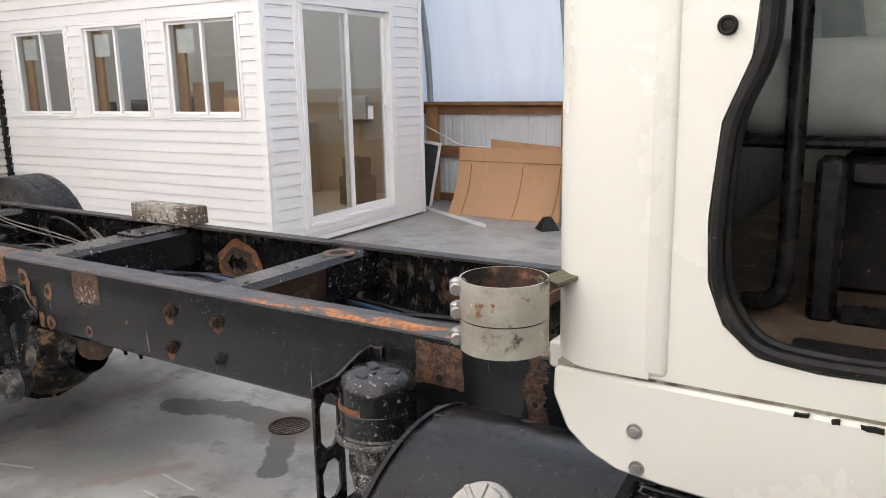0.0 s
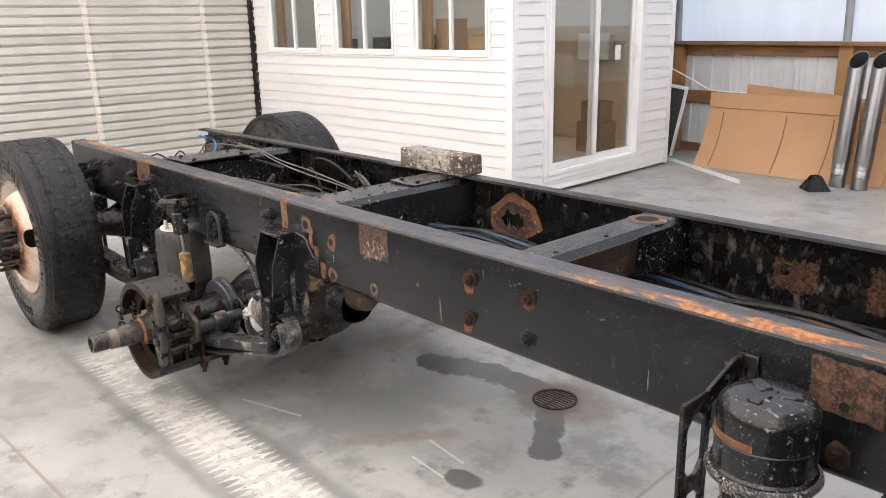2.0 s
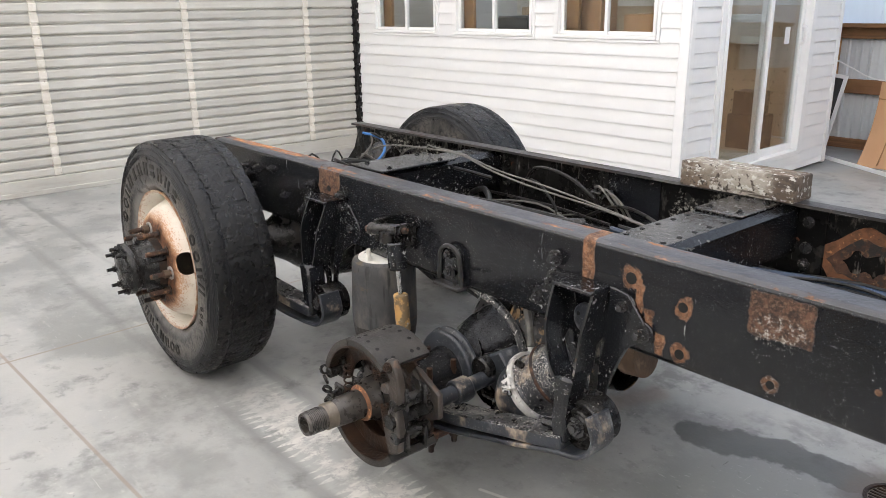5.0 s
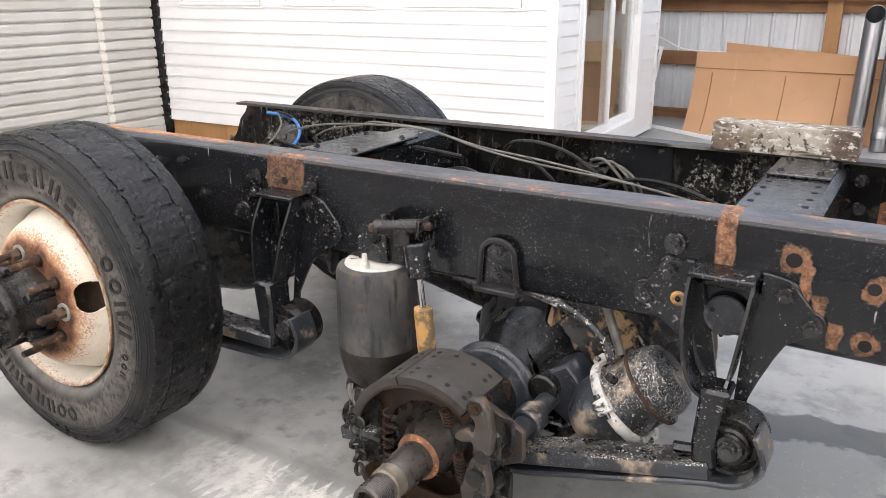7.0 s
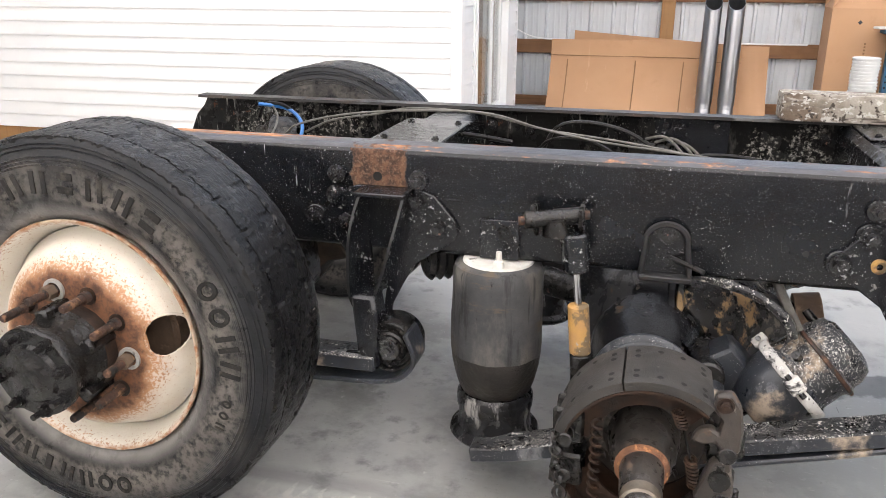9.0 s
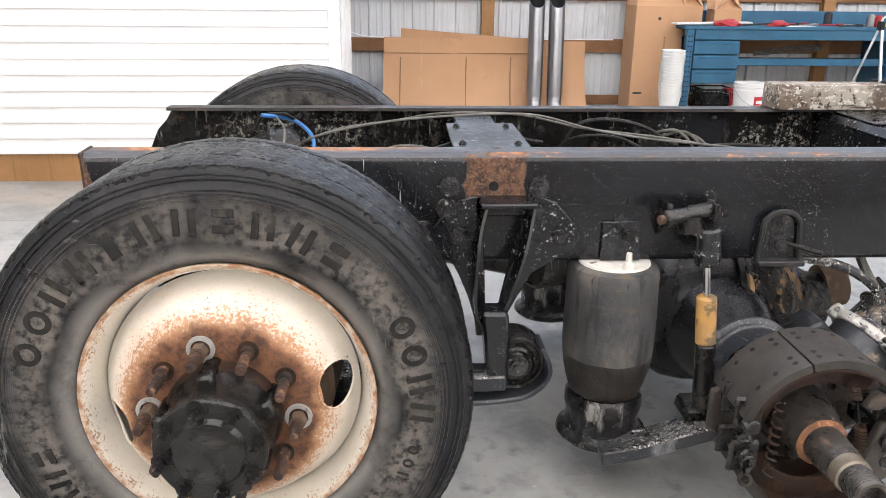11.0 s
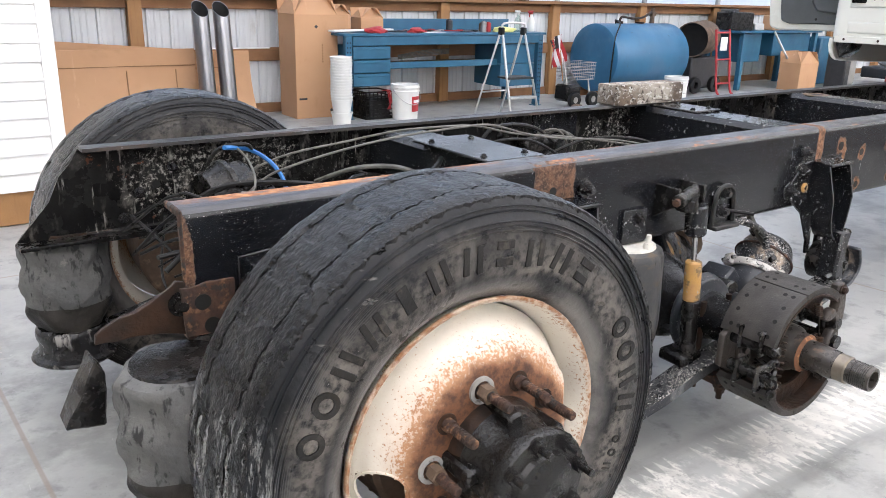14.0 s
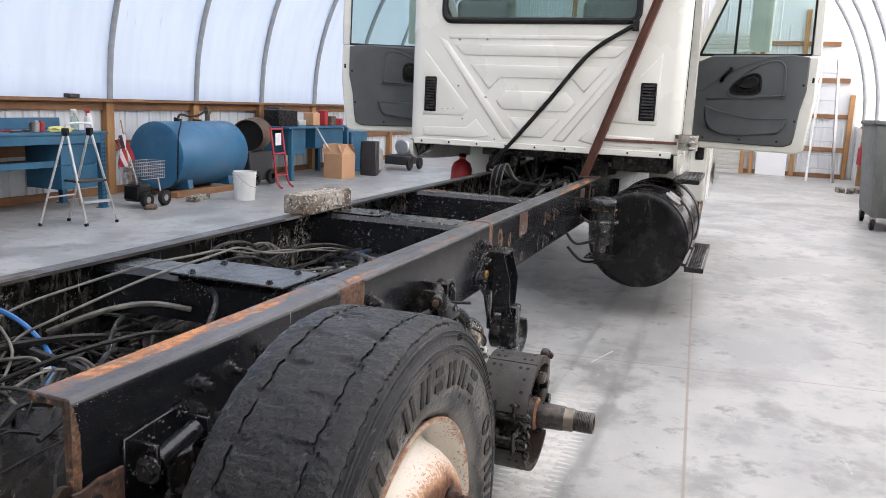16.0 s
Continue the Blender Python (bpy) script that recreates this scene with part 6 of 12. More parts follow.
def build_tyre(parent, c, out=-1, letters=True):
    """A truck tyre with its sidewalls, ribs and blocks; out: the side on which the wheel's face lies."""
    cx, cy, cz = c
    m = Matrix.Translation(c) @ Matrix.Rotation(math.pi / 2, 4, "X")
    hw = TW / 2
    prof = [(0.290, -hw * 0.70), (0.300, -hw * 0.78), (0.325, -hw * 0.92), (0.36, -hw * 0.985), (0.40, -hw), (0.44, -hw * 0.985), (0.465, -hw * 0.955), (0.468, -hw * 0.935), (0.488, -hw * 0.915), (0.502, -hw * 0.875), (0.509, -hw * 0.82)]
    prof += [(0.509, -hw * 0.80)]
    prof = [(0.29 + (r - 0.29) * 0.903, h) for r, h in prof]
    full = prof + [(r, -h) for r, h in reversed(prof)]
    bm = B()
    lathe(bm, full + [full[0]], m, 72)
    ty = part("tyre", bm, mat_tyre, parent, "worn black truck tyre", at=c)
    # raised sidewall rings
    for r, d in ((0.311, 0.80), (0.4255, 0.985), (0.4335, 0.976), (0.4415, 0.966), (0.4600, 0.925), (0.4690, 0.914)):
        bm = B()
        h = hw * d + 0.0015
        lathe(bm, [(r - 0.003, h - 0.004), (r - 0.001, h + 0.001), (r + 0.001, h + 0.001), (r + 0.003, h - 0.004)], Matrix.Translation(c) @ Matrix.Rotation(-math.pi / 2 * out, 4, "X") if out < 0 else m, 72)
        part("sidewall_ring", bm, mat_tyre, ty, at=c)
    if letters:
        bm = B()
        t = bmesh.new()
        for a0, a1, n, hh, ww in ((-1.25, 0.62, 11, 0.052, 0.052), (1.12, 1.62, 4, 0.052, 0.048), (-3.3, -1.85, 11, 0.046, 0.044), (1.85, 2.02, 3, 0.025, 0.02)):
            lettering(t, 0.385 if hh > 0.05 else 0.382, -hw - 0.0005, a0, a1, n, hh, ww)
        add(bm, t, Matrix.Translation(c))
        part("raised_marking", bm, mat_tyre_letter, ty, kind="stuff", at=c)
    # tread: worn ribs with zigzag edges, sipes and ragged shoulders
    bm = B()
    lathe(bm, [(0.4835, -hw * 0.83), (0.4855, 0), (0.4835, hw * 0.83)], m, 72)
    part("tread_base", bm, mat_tread_groove, ty, at=c)
    bm = B()
    n = 480 if letters else 230
    edges = [-0.123, -0.0700, -0.0660, 0.0660, 0.0700, 0.123]
    rg = random.Random(11)
    for k in range(3):
        y0, y1 = edges[2 * k], edges[2 * k + 1]
        prev = first = None
        for i in range(n):
            a = 2 * math.pi * i / n
            zig = 0.0022 * math.sin(a * 54) + 0.0012 * math.sin(a * 131)
            e0 = y0 + (zig if k else rg.uniform(-0.0022, 0.0014))
            e1 = y1 + (zig if k < 2 else rg.uniform(-0.0014, 0.0022))
            step = i % 14
            row = []
            for q, (yy, dr) in enumerate(((e0, 0.012), (e0 + 0.001, 0.0008), (e0 * 0.83 + e1 * 0.17, 0.0), (e0 * 0.6 + e1 * 0.4, 0.0), (e0 * 0.4 + e1 * 0.6, 0.0), (e0 * 0.17 + e1 * 0.83, 0.0), (e1 - 0.001, 0.0008), (e1, 0.012))):
                sh = 0.0065 * max(0, (abs(yy) - 0.095) / 0.028) ** 1.3
                inner = (q in (1, 6)) and not (k == 0 and q == 1) and not (k == 2 and q == 6)
                cut = 0.0
                if letters and inner and step in (3, 4):
                    cut = 0.0060
                if letters and k == 1 and ((q == 2 and step in (5, 6)) or (q == 5 and step in (1, 2))):
                    cut = 0.0050
                if not letters and inner and i % 6 == 2:
                    cut = 0.0045
                rr = 0.4938 - sh - dr - cut - rg.uniform(0, 0.0020) - 0.0012 * noise.noise(Vector((a * 40, yy * 60, 2.0)))
                row.append(bm.verts.new((rr * math.sin(a), yy, rr * math.cos(a))))
            if prev:
                for q in range(7):
                    bm.faces.new((prev[q], prev[q + 1], row[q + 1], row[q]))
            else:
                first = row
            prev = row
        for q in range(7):
            bm.faces.new((prev[q], prev[q + 1], first[q + 1], first[q]))
    bm.transform(Matrix.Translation(c))
    part("tread", bm, mat_tread, ty, kind="stuff", angle=25, at=c)
    return ty


def build_wheel(parent, c, out=-1, hand=True):
    """The steel disc wheel; its bowl bulges towards out, hand holes cut through."""
    cx, cy, cz = c
    # rim and disc, turned about y; s: distance along the outward axis from the tyre's middle plane
    m = Matrix.Translation(c) @ Matrix.Rotation(math.pi / 2 * (1 if out < 0 else -1), 4, "X")
    bm = B()
    rim = [(0.287, 0.108), (0.2935, 0.112), (0.2955, 0.118), (0.2935, 0.123), (0.288, 0.122), (0.283, 0.114), (0.277, 0.100), (0.270, 0.07), (0.262, 0.045), (0.258, 0.0), (0.262, -0.09), (0.283, -0.11), (0.292, -0.118), (0.287, -0.108), (0.266, -0.085), (0.263, 0.0), (0.275, 0.07), (0.287, 0.108)]
    lathe(bm, rim, m, 64)
    wh = part("wheel", bm, mat_wheel, parent, "white steel disc wheel, rusty round its studs", angle=50, at=c)
    # disc with five hand holes: a grid of rings in which the faces of the holes are left out
    bm = B()
    prof = [(0.259, 0.050), (0.252, 0.058), (0.246, 0.068), (0.238, 0.088), (0.230, 0.106), (0.219, 0.124), (0.206, 0.138), (0.192, 0.148), (0.180, 0.153), (0.170, 0.156), (0.110, 0.157), (0.10, 0.157)]
    n = 160
    t = bmesh.new()
    rings = [[t.verts.new((r * math.cos(2 * math.pi * i / n), r * math.sin(2 * math.pi * i / n), h)) for i in range(n)] for r, h in prof]
    HH = [math.radians(HAND0 + 180 * k) for k in range(2)]
    def in_hole(r, a):
        return any(((r - 0.217) / 0.031) ** 2 + (((a - h + math.pi) % (2 * math.pi) - math.pi) * 0.217 / 0.047) ** 2 < 1 for h in HH)
    for q in range(len(rings) - 1):
        for i in range(n):
            j = (i + 1) % n
            r = (prof[q][0] + prof[q + 1][0]) / 2
            if hand and in_hole(r, 2 * math.pi * (i + 0.5) / n):
                continue
            t.faces.new((rings[q][i], rings[q][j], rings[q + 1][j], rings[q + 1][i]))
    add(bm, t, m)
    part("disc", bm, mat_wheel, wh, angle=60)
    # smooth rolled rims round the hand holes
    if hand:
        for h in HH:
            bm = B()
            pts = []
            for k in range(25):
                a = 2 * math.pi * k / 24
                rr = 0.217 + 0.032 * math.cos(a)
                aa = h + 0.048 * math.sin(a) / 0.217
                hh = np.interp(-rr, [-p[0] for p in prof], [p[1] for p in prof])
                pts.append(m @ Vector((rr * math.cos(aa), rr * math.sin(aa), float(hh))))
            tube(bm, pts, 0.0030, 6, 2)
            part("hand_hole_rim", bm, mat_wheel, wh)
    return wh


HAND0 = 10.0
WC = (-4.882, 1.245, 0.556)
build_tyre(truck, WC)
build_wheel(truck, WC)
WF = (-4.912, 2 * TY - 1.25, 0.553)
build_tyre(truck, WF, 1, False)
build_wheel(truck, WF, 1)
for y in (0.99 + 0.14, 2 * TY - 1.13):
    c = (2.75, y, 0.585)
    build_tyre(truck, c, -1 if y < TY else 1, False)
    build_wheel(truck, c, -1 if y < TY else 1)

# ---- hubs, axles, brakes and suspension ----
def ring_bolts(c, r, n, y, axis, name, parent, material, br=0.013, h=0.02, stud=0.012, a0=0.0):
    for k in range(n):
        a = a0 + 2 * math.pi * k / n
        bolt(c[0] + r * math.cos(a), y, c[2] + r * math.sin(a), axis, br, h, stud, material, parent, name)


def build_hub(c, s):
    """s: -1 for the near side, +1 for the far side. The bare hub with its long studs and flange."""
    x, y, z = c
    f = y + s * 0.157
    bm = B()
    m, ln = frame_to((x, f - s * 0.03, z), (x, f + s * 0.30, z))
    lathe(bm, [(0, 0), (0.112, 0), (0.112, 0.045), (0.106, 0.06), (0.101, 0.08), (0.094, 0.10), (0.092, 0.128), (0.094, 0.140), (0.104, 0.144), (0.104, 0.162), (0.100, 0.168), (0.070, 0.170), (0.063, 0.179), (0.035, 0.182), (0.030, 0.186), (0, 0.187)], m, 40)
    for fc in bm.faces:
        d = (fc.calc_center_median().y - f) * s
        fc.material_index = 0 if d < 0.035 else 1
    hub = part("hub", jitter(bm, 0.0025, 20), [mat_rust_dark, mat_grease], truck, "greasy black wheel hub with a bolted axle flange", at=c)
    for k in range(5):
        a = 2 * math.pi * (k + 0.35) / 5
        bm = B()
        p = Vector((x + 0.098 * math.cos(a), f + s * 0.03, z + 0.098 * math.sin(a)))
        box(bm, (-0.016, -0.05, -0.012), (0.016, 0.05, 0.022), 0.006, Matrix.Translation(p) @ Matrix.Rotation(-a + math.pi / 2, 4, "Y"))
        part("hub_rib", bm, mat_grease, hub)
    ring_bolts((x, 0, z), 0.087, 8, f + s * 0.136, (0, s, 0), "flange_nut", hub, mat_grease, 0.013, 0.014, 0.026, 0.2)
    for k in range(10):
        a = 2 * math.pi * k / 10 - 0.07
        px, pz = x + 0.1425 * math.cos(a), z + 0.1425 * math.sin(a)
        bm = B()
        cyl(bm, (px, f - s * 0.01, pz), (px, f + s * 0.085, pz), 0.0095, 0.0095, 12, 0.002)
        cyl(bm, (px, f - s * 0.004, pz), (px, f + s * 0.02, pz), 0.0135, seg=12)
        for q in range(7):
            cyl(bm, (px, f + s * (0.03 + q * 0.007), pz), (px, f + s * (0.033 + q * 0.007), pz), 0.0107, seg=10)
        part("wheel_stud", bm, mat_rust, hub, "rusty bare wheel stud")
        if k in (0, 3, 5):
            bm = B()
            pipe(bm, (px, f, pz), (px, f + s * 0.006, pz), 0.027, 0.008, 18)
            part("washer", bm, mat_white_cap, hub, "white painted washer")
            bm = B()
            hexbolt(bm, (px, f + s * 0.006, pz), (0, s, 0), 0.017, 0.022, 0, False)
            part("stud_nut", bm, mat_drum, hub)
        else:
            bm = B()
            pipe(bm, (px, f + s * 0.0005, pz), (px, f + s * 0.0025, pz), 0.021, 0.008, 16)
            part("stud_seat", bm, mat_rust_dark, hub)
    return hub


build_hub(WC, -1)
build_hub(WF, 1)
# brake drum seen behind each mounted wheel, and the rear axle housing
for c, s in ((WC, 1), (WF, -1)):
    bm = B()
    cyl(bm, (c[0], c[1] - s * 0.06, c[2]), (c[0], c[1] + s * 0.16, c[2]), 0.205, 0.215, 40, 0.01)
    part("brake_drum", bm, mat_drum, truck, "rusty brake drum", at=c)


def axle_housing(x, z, y0, y1, k=1.0):
    bm = B()
    lathe(bm, [(0.0, 0), (0.066, 0), (0.068, 0.13), (0.082, 0.18), (0.12 * k, 0.25), (0.18 * k, 0.33), (0.222 * k, 0.43), (0.238 * k, (y1 - y0) / 2 - 0.08), (0.238 * k, (y1 - y0) / 2 + 0.08), (0.222 * k, y1 - y0 - 0.43), (0.18 * k, y1 - y0 - 0.33), (0.12 * k, y1 - y0 - 0.25), (0.082, y1 - y0 - 0.18), (0.068, y1 - y0 - 0.13), (0.066, y1 - y0), (0, y1 - y0)], frame_to((x, y0, z), (x, y1, z))[0], 28)
    return bm


ax2 = part("drive_axle", axle_housing(-4.87, 0.557, 1.42, 2 * TY - 1.42), mat_grime, truck)
AX, AZ = -3.598, 0.387
ax1 = part("drive_axle", axle_housing(AX, AZ, 1.36, 2 * TY - 1.36, 0.72), mat_gloss_black, truck, "black drive axle housing")
# its bowl, black and glossy, and the flange that the carrier is bolted to
bm = B()
lathe(bm, [(0, 0), (0.09, 0.006), (0.15, 0.028), (0.20, 0.065), (0.232, 0.115), (0.247, 0.18), (0.252, 0.27), (0.272, 0.274), (0.274, 0.278), (0.274, 0.290), (0.25, 0.292)], frame_to((-3.832, TY, AZ + 0.008), (-3.3, TY, AZ + 0.008))[0], 44)
part("housing_bowl", jitter(bm, 0.003, 9), mat_gloss_black, ax1, "glossy black axle bowl")
bm = B()
lathe(bm, [(0.20, 0), (0.268, 0), (0.272, 0.004), (0.272, 0.016), (0.262, 0.020), (0.246, 0.026), (0.240, 0.06), (0.215, 0.11), (0.20, 0.15), (0.165, 0.20), (0.12, 0.24), (0.095, 0.30), (0.09, 0.34)], frame_to((-3.538, TY, AZ + 0.008), (-3.0, TY, AZ + 0.008))[0], 44)
carrier = part("carrier", jitter(bm, 0.005, 14), mat_casing, ax1, "black carrier casting with tan rust patches")
for k in range(16):
    a = 2 * math.pi * k / 16
    bolt(-3.520, TY + 0.258 * math.cos(a), AZ + 0.008 + 0.258 * math.sin(a), (1, 0, 0), 0.010, 0.011, 0.006, mat_crust if k % 4 == 1 else mat_grime, ax1)
for x, z, par in ((-4.87, 0.557, ax2),):
    bm = B()
    lathe(bm, [(0.0, 0.0), (0.09, 0.0), (0.10, 0.03), (0.085, 0.06), (0.10, 0.12), (0.165, 0.18), (0.19, 0.22), (0.205, 0.225), (0.205, 0.25), (0.16, 0.26)], frame_to((x + 0.36, TY, z + 0.03), (x, TY, z + 0.01))[0], 28)
    part("differential", jitter(bm, 0.006, 14), mat_diff, par, "rust-brown differential carrier")
    for k in range(12):
        a = 2 * math.pi * k / 12
        bolt(x + 0.145, TY + 0.19 * math.cos(a), z + 0.01 + 0.19 * math.sin(a), (1, 0, 0), 0.011, 0.012, 0.006, mat_rust_dark, par)
bm = B()
cyl(bm, (AX - 0.18, TY, 0.45), (-4.5, TY, 0.60), 0.045, seg=16)
part("drive_shaft", bm, mat_grime, truck)
bm = B()
cyl(bm, (-3.2, TY, 0.44), (-3.13, TY, 0.45), 0.07, seg=16)
part("input_yoke", bm, mat_drum, ax1)


def spindle(s):
    """The bare spindle, its spider and the brake shoes. s: -1 near side, +1 far side."""
    def Y(y):
        return y if s < 0 else 2 * TY - y
    c = (AX, Y(1.2), AZ)
    bm = B()
    m = frame_to((AX, Y(1.36), AZ), (AX, Y(1.0), AZ))[0]
    prof = [(0.10, 0.0), (0.10, 0.02), (0.082, 0.03), (0.074, 0.075), (0.070, 0.12), (0.060, 0.135), (0.058, 0.160), (0.0465, 0.168), (0.0455, 0.20), (0.043, 0.255), (0.0405, 0.262), (0.0405, 0.292), (0.036, 0.296), (0.036, 0.358), (0.034, 0.362), (0.026, 0.362), (0.024, 0.34), (0.0, 0.338)]
    lathe(bm, prof, m, 32)
    for f in bm.faces:
        d = abs(f.calc_center_median().y - Y(1.36))
        f.material_index = 1 if 0.150 < d < 0.166 else 2 if 0.262 < d < 0.294 else 0
    sp = part("spindle", bm, [mat_spindle, mat_rust_orange, mat_spindle_tip], truck, "bare greasy axle spindle", at=c)
    bm = B()
    lathe(bm, [(0.036, 0), (0.0372, 0.002), (0.036, 0.004)], frame_to((AX, Y(1.05), AZ), (AX, Y(1.0), AZ))[0], 24)
    for q in range(9):
        lathe(bm, [(0.0355, 0), (0.0368, 0.002), (0.0355, 0.004)], frame_to((AX, Y(1.055 - q * 0.0055), AZ), (AX, Y(0.9), AZ))[0], 24)
    part("thread", bm, mat_grime, sp)
    # spider plate behind the shoes
    bm = B()
    plate_xz(bm, disc_poly(AX, AZ, 0.135, 28), min(Y(1.335), Y(1.355)), max(Y(1.335), Y(1.355)), 0.003)
    plate_xz(bm, [(AX - 0.20, AZ - 0.05), (AX - 0.10, AZ - 0.11), (AX + 0.10, AZ - 0.08), (AX + 0.20, AZ - 0.03), (AX + 0.20, AZ + 0.05), (AX + 0.10, AZ + 0.10), (AX - 0.10, AZ + 0.10), (AX - 0.20, AZ + 0.05)], min(Y(1.345), Y(1.365)), max(Y(1.345), Y(1.365)), 0.003)
    part("brake_spider", bm, mat_lever, sp)
    ring_bolts((AX, 0, AZ), 0.112, 12, Y(1.335), (0, s, 0), "spider_bolt", sp, mat_lever, 0.012, 0.014, 0.0, 0.1)
    for up in (1, -1):
        mid = math.pi / 2 if up > 0 else -math.pi / 2 - 0.12
        mid += 0.30 if up > 0 else 0.0
        shoe = None
        bm = B()
        base = Matrix.Translation((AX + 0.006, Y(1.193), AZ + 0.002)) @ (Matrix.Rotation(-math.pi / 2, 4, "X") if s < 0 else Matrix.Rotation(math.pi / 2, 4, "X"))
        sg = -1 if s < 0 else 1
        def arc_of(a, b):
            return (min(sg * a, sg * b), max(sg * a, sg * b))
        lathe(bm, [(0.178, 0.0), (0.1835, 0.0), (0.1835, 0.18), (0.178, 0.18), (0.178, 0.0)], base, 30, arc=arc_of(mid - 0.98, mid + 0.98))
        for h in (0.05, 0.125):
            lathe(bm, [(0.125, h), (0.180, h), (0.180, h + 0.008), (0.125, h + 0.008), (0.125, h)], base, 24, arc=arc_of(mid - 1.05, mid + 1.05))
        shoe = part("brake_shoe", bm, mat_rust_dark, sp)
        for a0, a1 in ((mid - 0.96, mid - 0.012), (mid + 0.012, mid + 0.96)):
            bm = B()
            lathe(bm, [(0.1838, 0.002), (0.203, 0.002), (0.2035, 0.004), (0.2035, 0.176), (0.203, 0.178), (0.1838, 0.178), (0.1838, 0.002)], base, 22, arc=arc_of(a0, a1))
            t = bmesh.new()
            o = arc_of(a0, a1)
            for e in (o[0], o[1]):
                t.faces.new([t.verts.new((r * math.cos(e), r * math.sin(e), h)) for r, h in ((0.1838, 0.002), (0.2035, 0.002), (0.2035, 0.178), (0.1838, 0.178))])
            add(bm, t, base)
            part("lining", bm, mat_shoe, sp, "worn riveted brake lining")
            bm = B()
            for q in range(4):
                a = o[0] + (o[1] - o[0]) * (q + 0.5) / 4
                for h in (0.03, 0.055, 0.125, 0.15):
                    if q in (1, 2) and h in (0.055, 0.125):
                        continue
                    p0 = base @ Vector((0.2025 * math.cos(a), 0.2025 * math.sin(a), h))
                    p1 = base @ Vector((0.2040 * math.cos(a), 0.2040 * math.sin(a), h))
                    cyl(bm, p0, p1, 0.0065, seg=10)
            part("rivet_hole", bm, mat_hole, sp, kind="stuff")
    # cam with rollers towards the front, anchor pins behind, return springs
    for dz in (0.055, -0.055):
        bm = B()
        cyl(bm, (AX + 0.165, Y(1.20), AZ + dz), (AX + 0.165, Y(1.33), AZ + dz), 0.020, seg=16, bev=0.003)
        part("cam_roller", bm, mat_grime, sp)
        bm = B()
        cyl(bm, (AX - 0.165, Y(1.19), AZ + dz * 0.8), (AX - 0.165, Y(1.34), AZ + dz * 0.8), 0.018, seg=14, bev=0.003)
        part("anchor_pin", bm, mat_grime, sp)
        for yy in (1.225, 1.295):
            bm = B()
            box(bm, (AX - 0.195, min(Y(yy), Y(yy + 0.014)), AZ + dz - 0.035), (AX - 0.125, max(Y(yy), Y(yy + 0.014)), AZ + dz + 0.045), 0.008)
            part("shoe_end", jitter(bm, 0.006, 30), mat_grime, sp)
            bm = B()
            box(bm, (AX + 0.125, min(Y(yy), Y(yy + 0.014)), AZ + dz * 1.3 - 0.035), (AX + 0.20, max(Y(yy), Y(yy + 0.014)), AZ + dz * 1.3 + 0.035), 0.009)
            part("shoe_end", jitter(bm, 0.006, 30), mat_grime, sp)
    bm = B()
    cyl(bm, (AX + 0.155, Y(1.19), AZ), (AX + 0.155, Y(1.36), AZ), 0.022, seg=14)
    box(bm, (AX + 0.135, min(Y(1.2), Y(1.26)), AZ - 0.045), (AX + 0.175, max(Y(1.2), Y(1.26)), AZ + 0.045), 0.014)
    part("brake_cam", bm, mat_grime, sp)
    bm = B()
    cyl(bm, (AX + 0.155, Y(1.365), AZ + 0.005), (AX + 0.165, Y(1.80), AZ + 0.03), 0.026, seg=16, bev=0.003)
    cyl(bm, (AX + 0.158, Y(1.44), AZ + 0.010), (AX + 0.159, Y(1.50), AZ + 0.012), 0.040, seg=16, bev=0.005)
    part("cam_tube", bm, mat_dusty_black, sp)
    def coil(x0, z0, x1, z1, turns, r=0.011):
        n = int(turns * 8)
        bm = B()
        tube(bm, [(x0 + (x1 - x0) * k / n + r * math.cos(k * math.pi / 4), Y(1.22) + r * math.sin(k * math.pi / 4), z0 + (z1 - z0) * k / n) for k in range(n + 1)], 0.0034, 5, 1)
        return bm
    for x0, z0, x1, z1, turns in ((AX + 0.060, AZ + 0.134, AX + 0.073, AZ + 0.100, 5), (AX + 0.096, AZ + 0.028, AX + 0.109, AZ - 0.040, 8), (AX - 0.10, AZ + 0.09, AX - 0.10, AZ - 0.10, 9)):
        part("return_spring", coil(x0, z0, x1, z1, turns), mat_rust_dark, sp)
    bm = B()
    cyl(bm, (AX + 0.073, Y(1.22), AZ + 0.104), (AX + 0.096, Y(1.22), AZ + 0.026), 0.003, seg=6)
    part("spring_link", bm, mat_grime, sp)
    # the forged levers at the cam: one hooked, one below it
    y0, y1 = min(Y(1.203), Y(1.232)), max(Y(1.203), Y(1.232))
    bm = B()
    hook = [(0.132, 0.190), (0.163, 0.196), (0.183, 0.163), (0.190, 0.113), (0.189, 0.065), (0.168, 0.053), (0.153, 0.057), (0.140, 0.081), (0.118, 0.075), (0.092, 0.078), (0.103, 0.103), (0.126, 0.114), (0.143, 0.103), (0.146, 0.133), (0.128, 0.158)]
    plate_xz(bm, [(AX + x, AZ + z) for x, z in hook], y0, y1, 0.005)
    part("cam_lever", jitter(bm, 0.003, 26), mat_lever, sp, "brown forged cam lever")
    bolt(AX + 0.149, Y(1.202), AZ + 0.172, (0, s, 0), 0.012, 0.010, 0.006, mat_rust_dark, sp)
    bm = B()
    plate_xz(bm, [(AX + x, AZ + z) for x, z in ((0.138, 0.037), (0.158, 0.046), (0.175, 0.036), (0.186, -0.028), (0.178, -0.10), (0.130, -0.13), (0.107, -0.047))], y0, y1, 0.005)
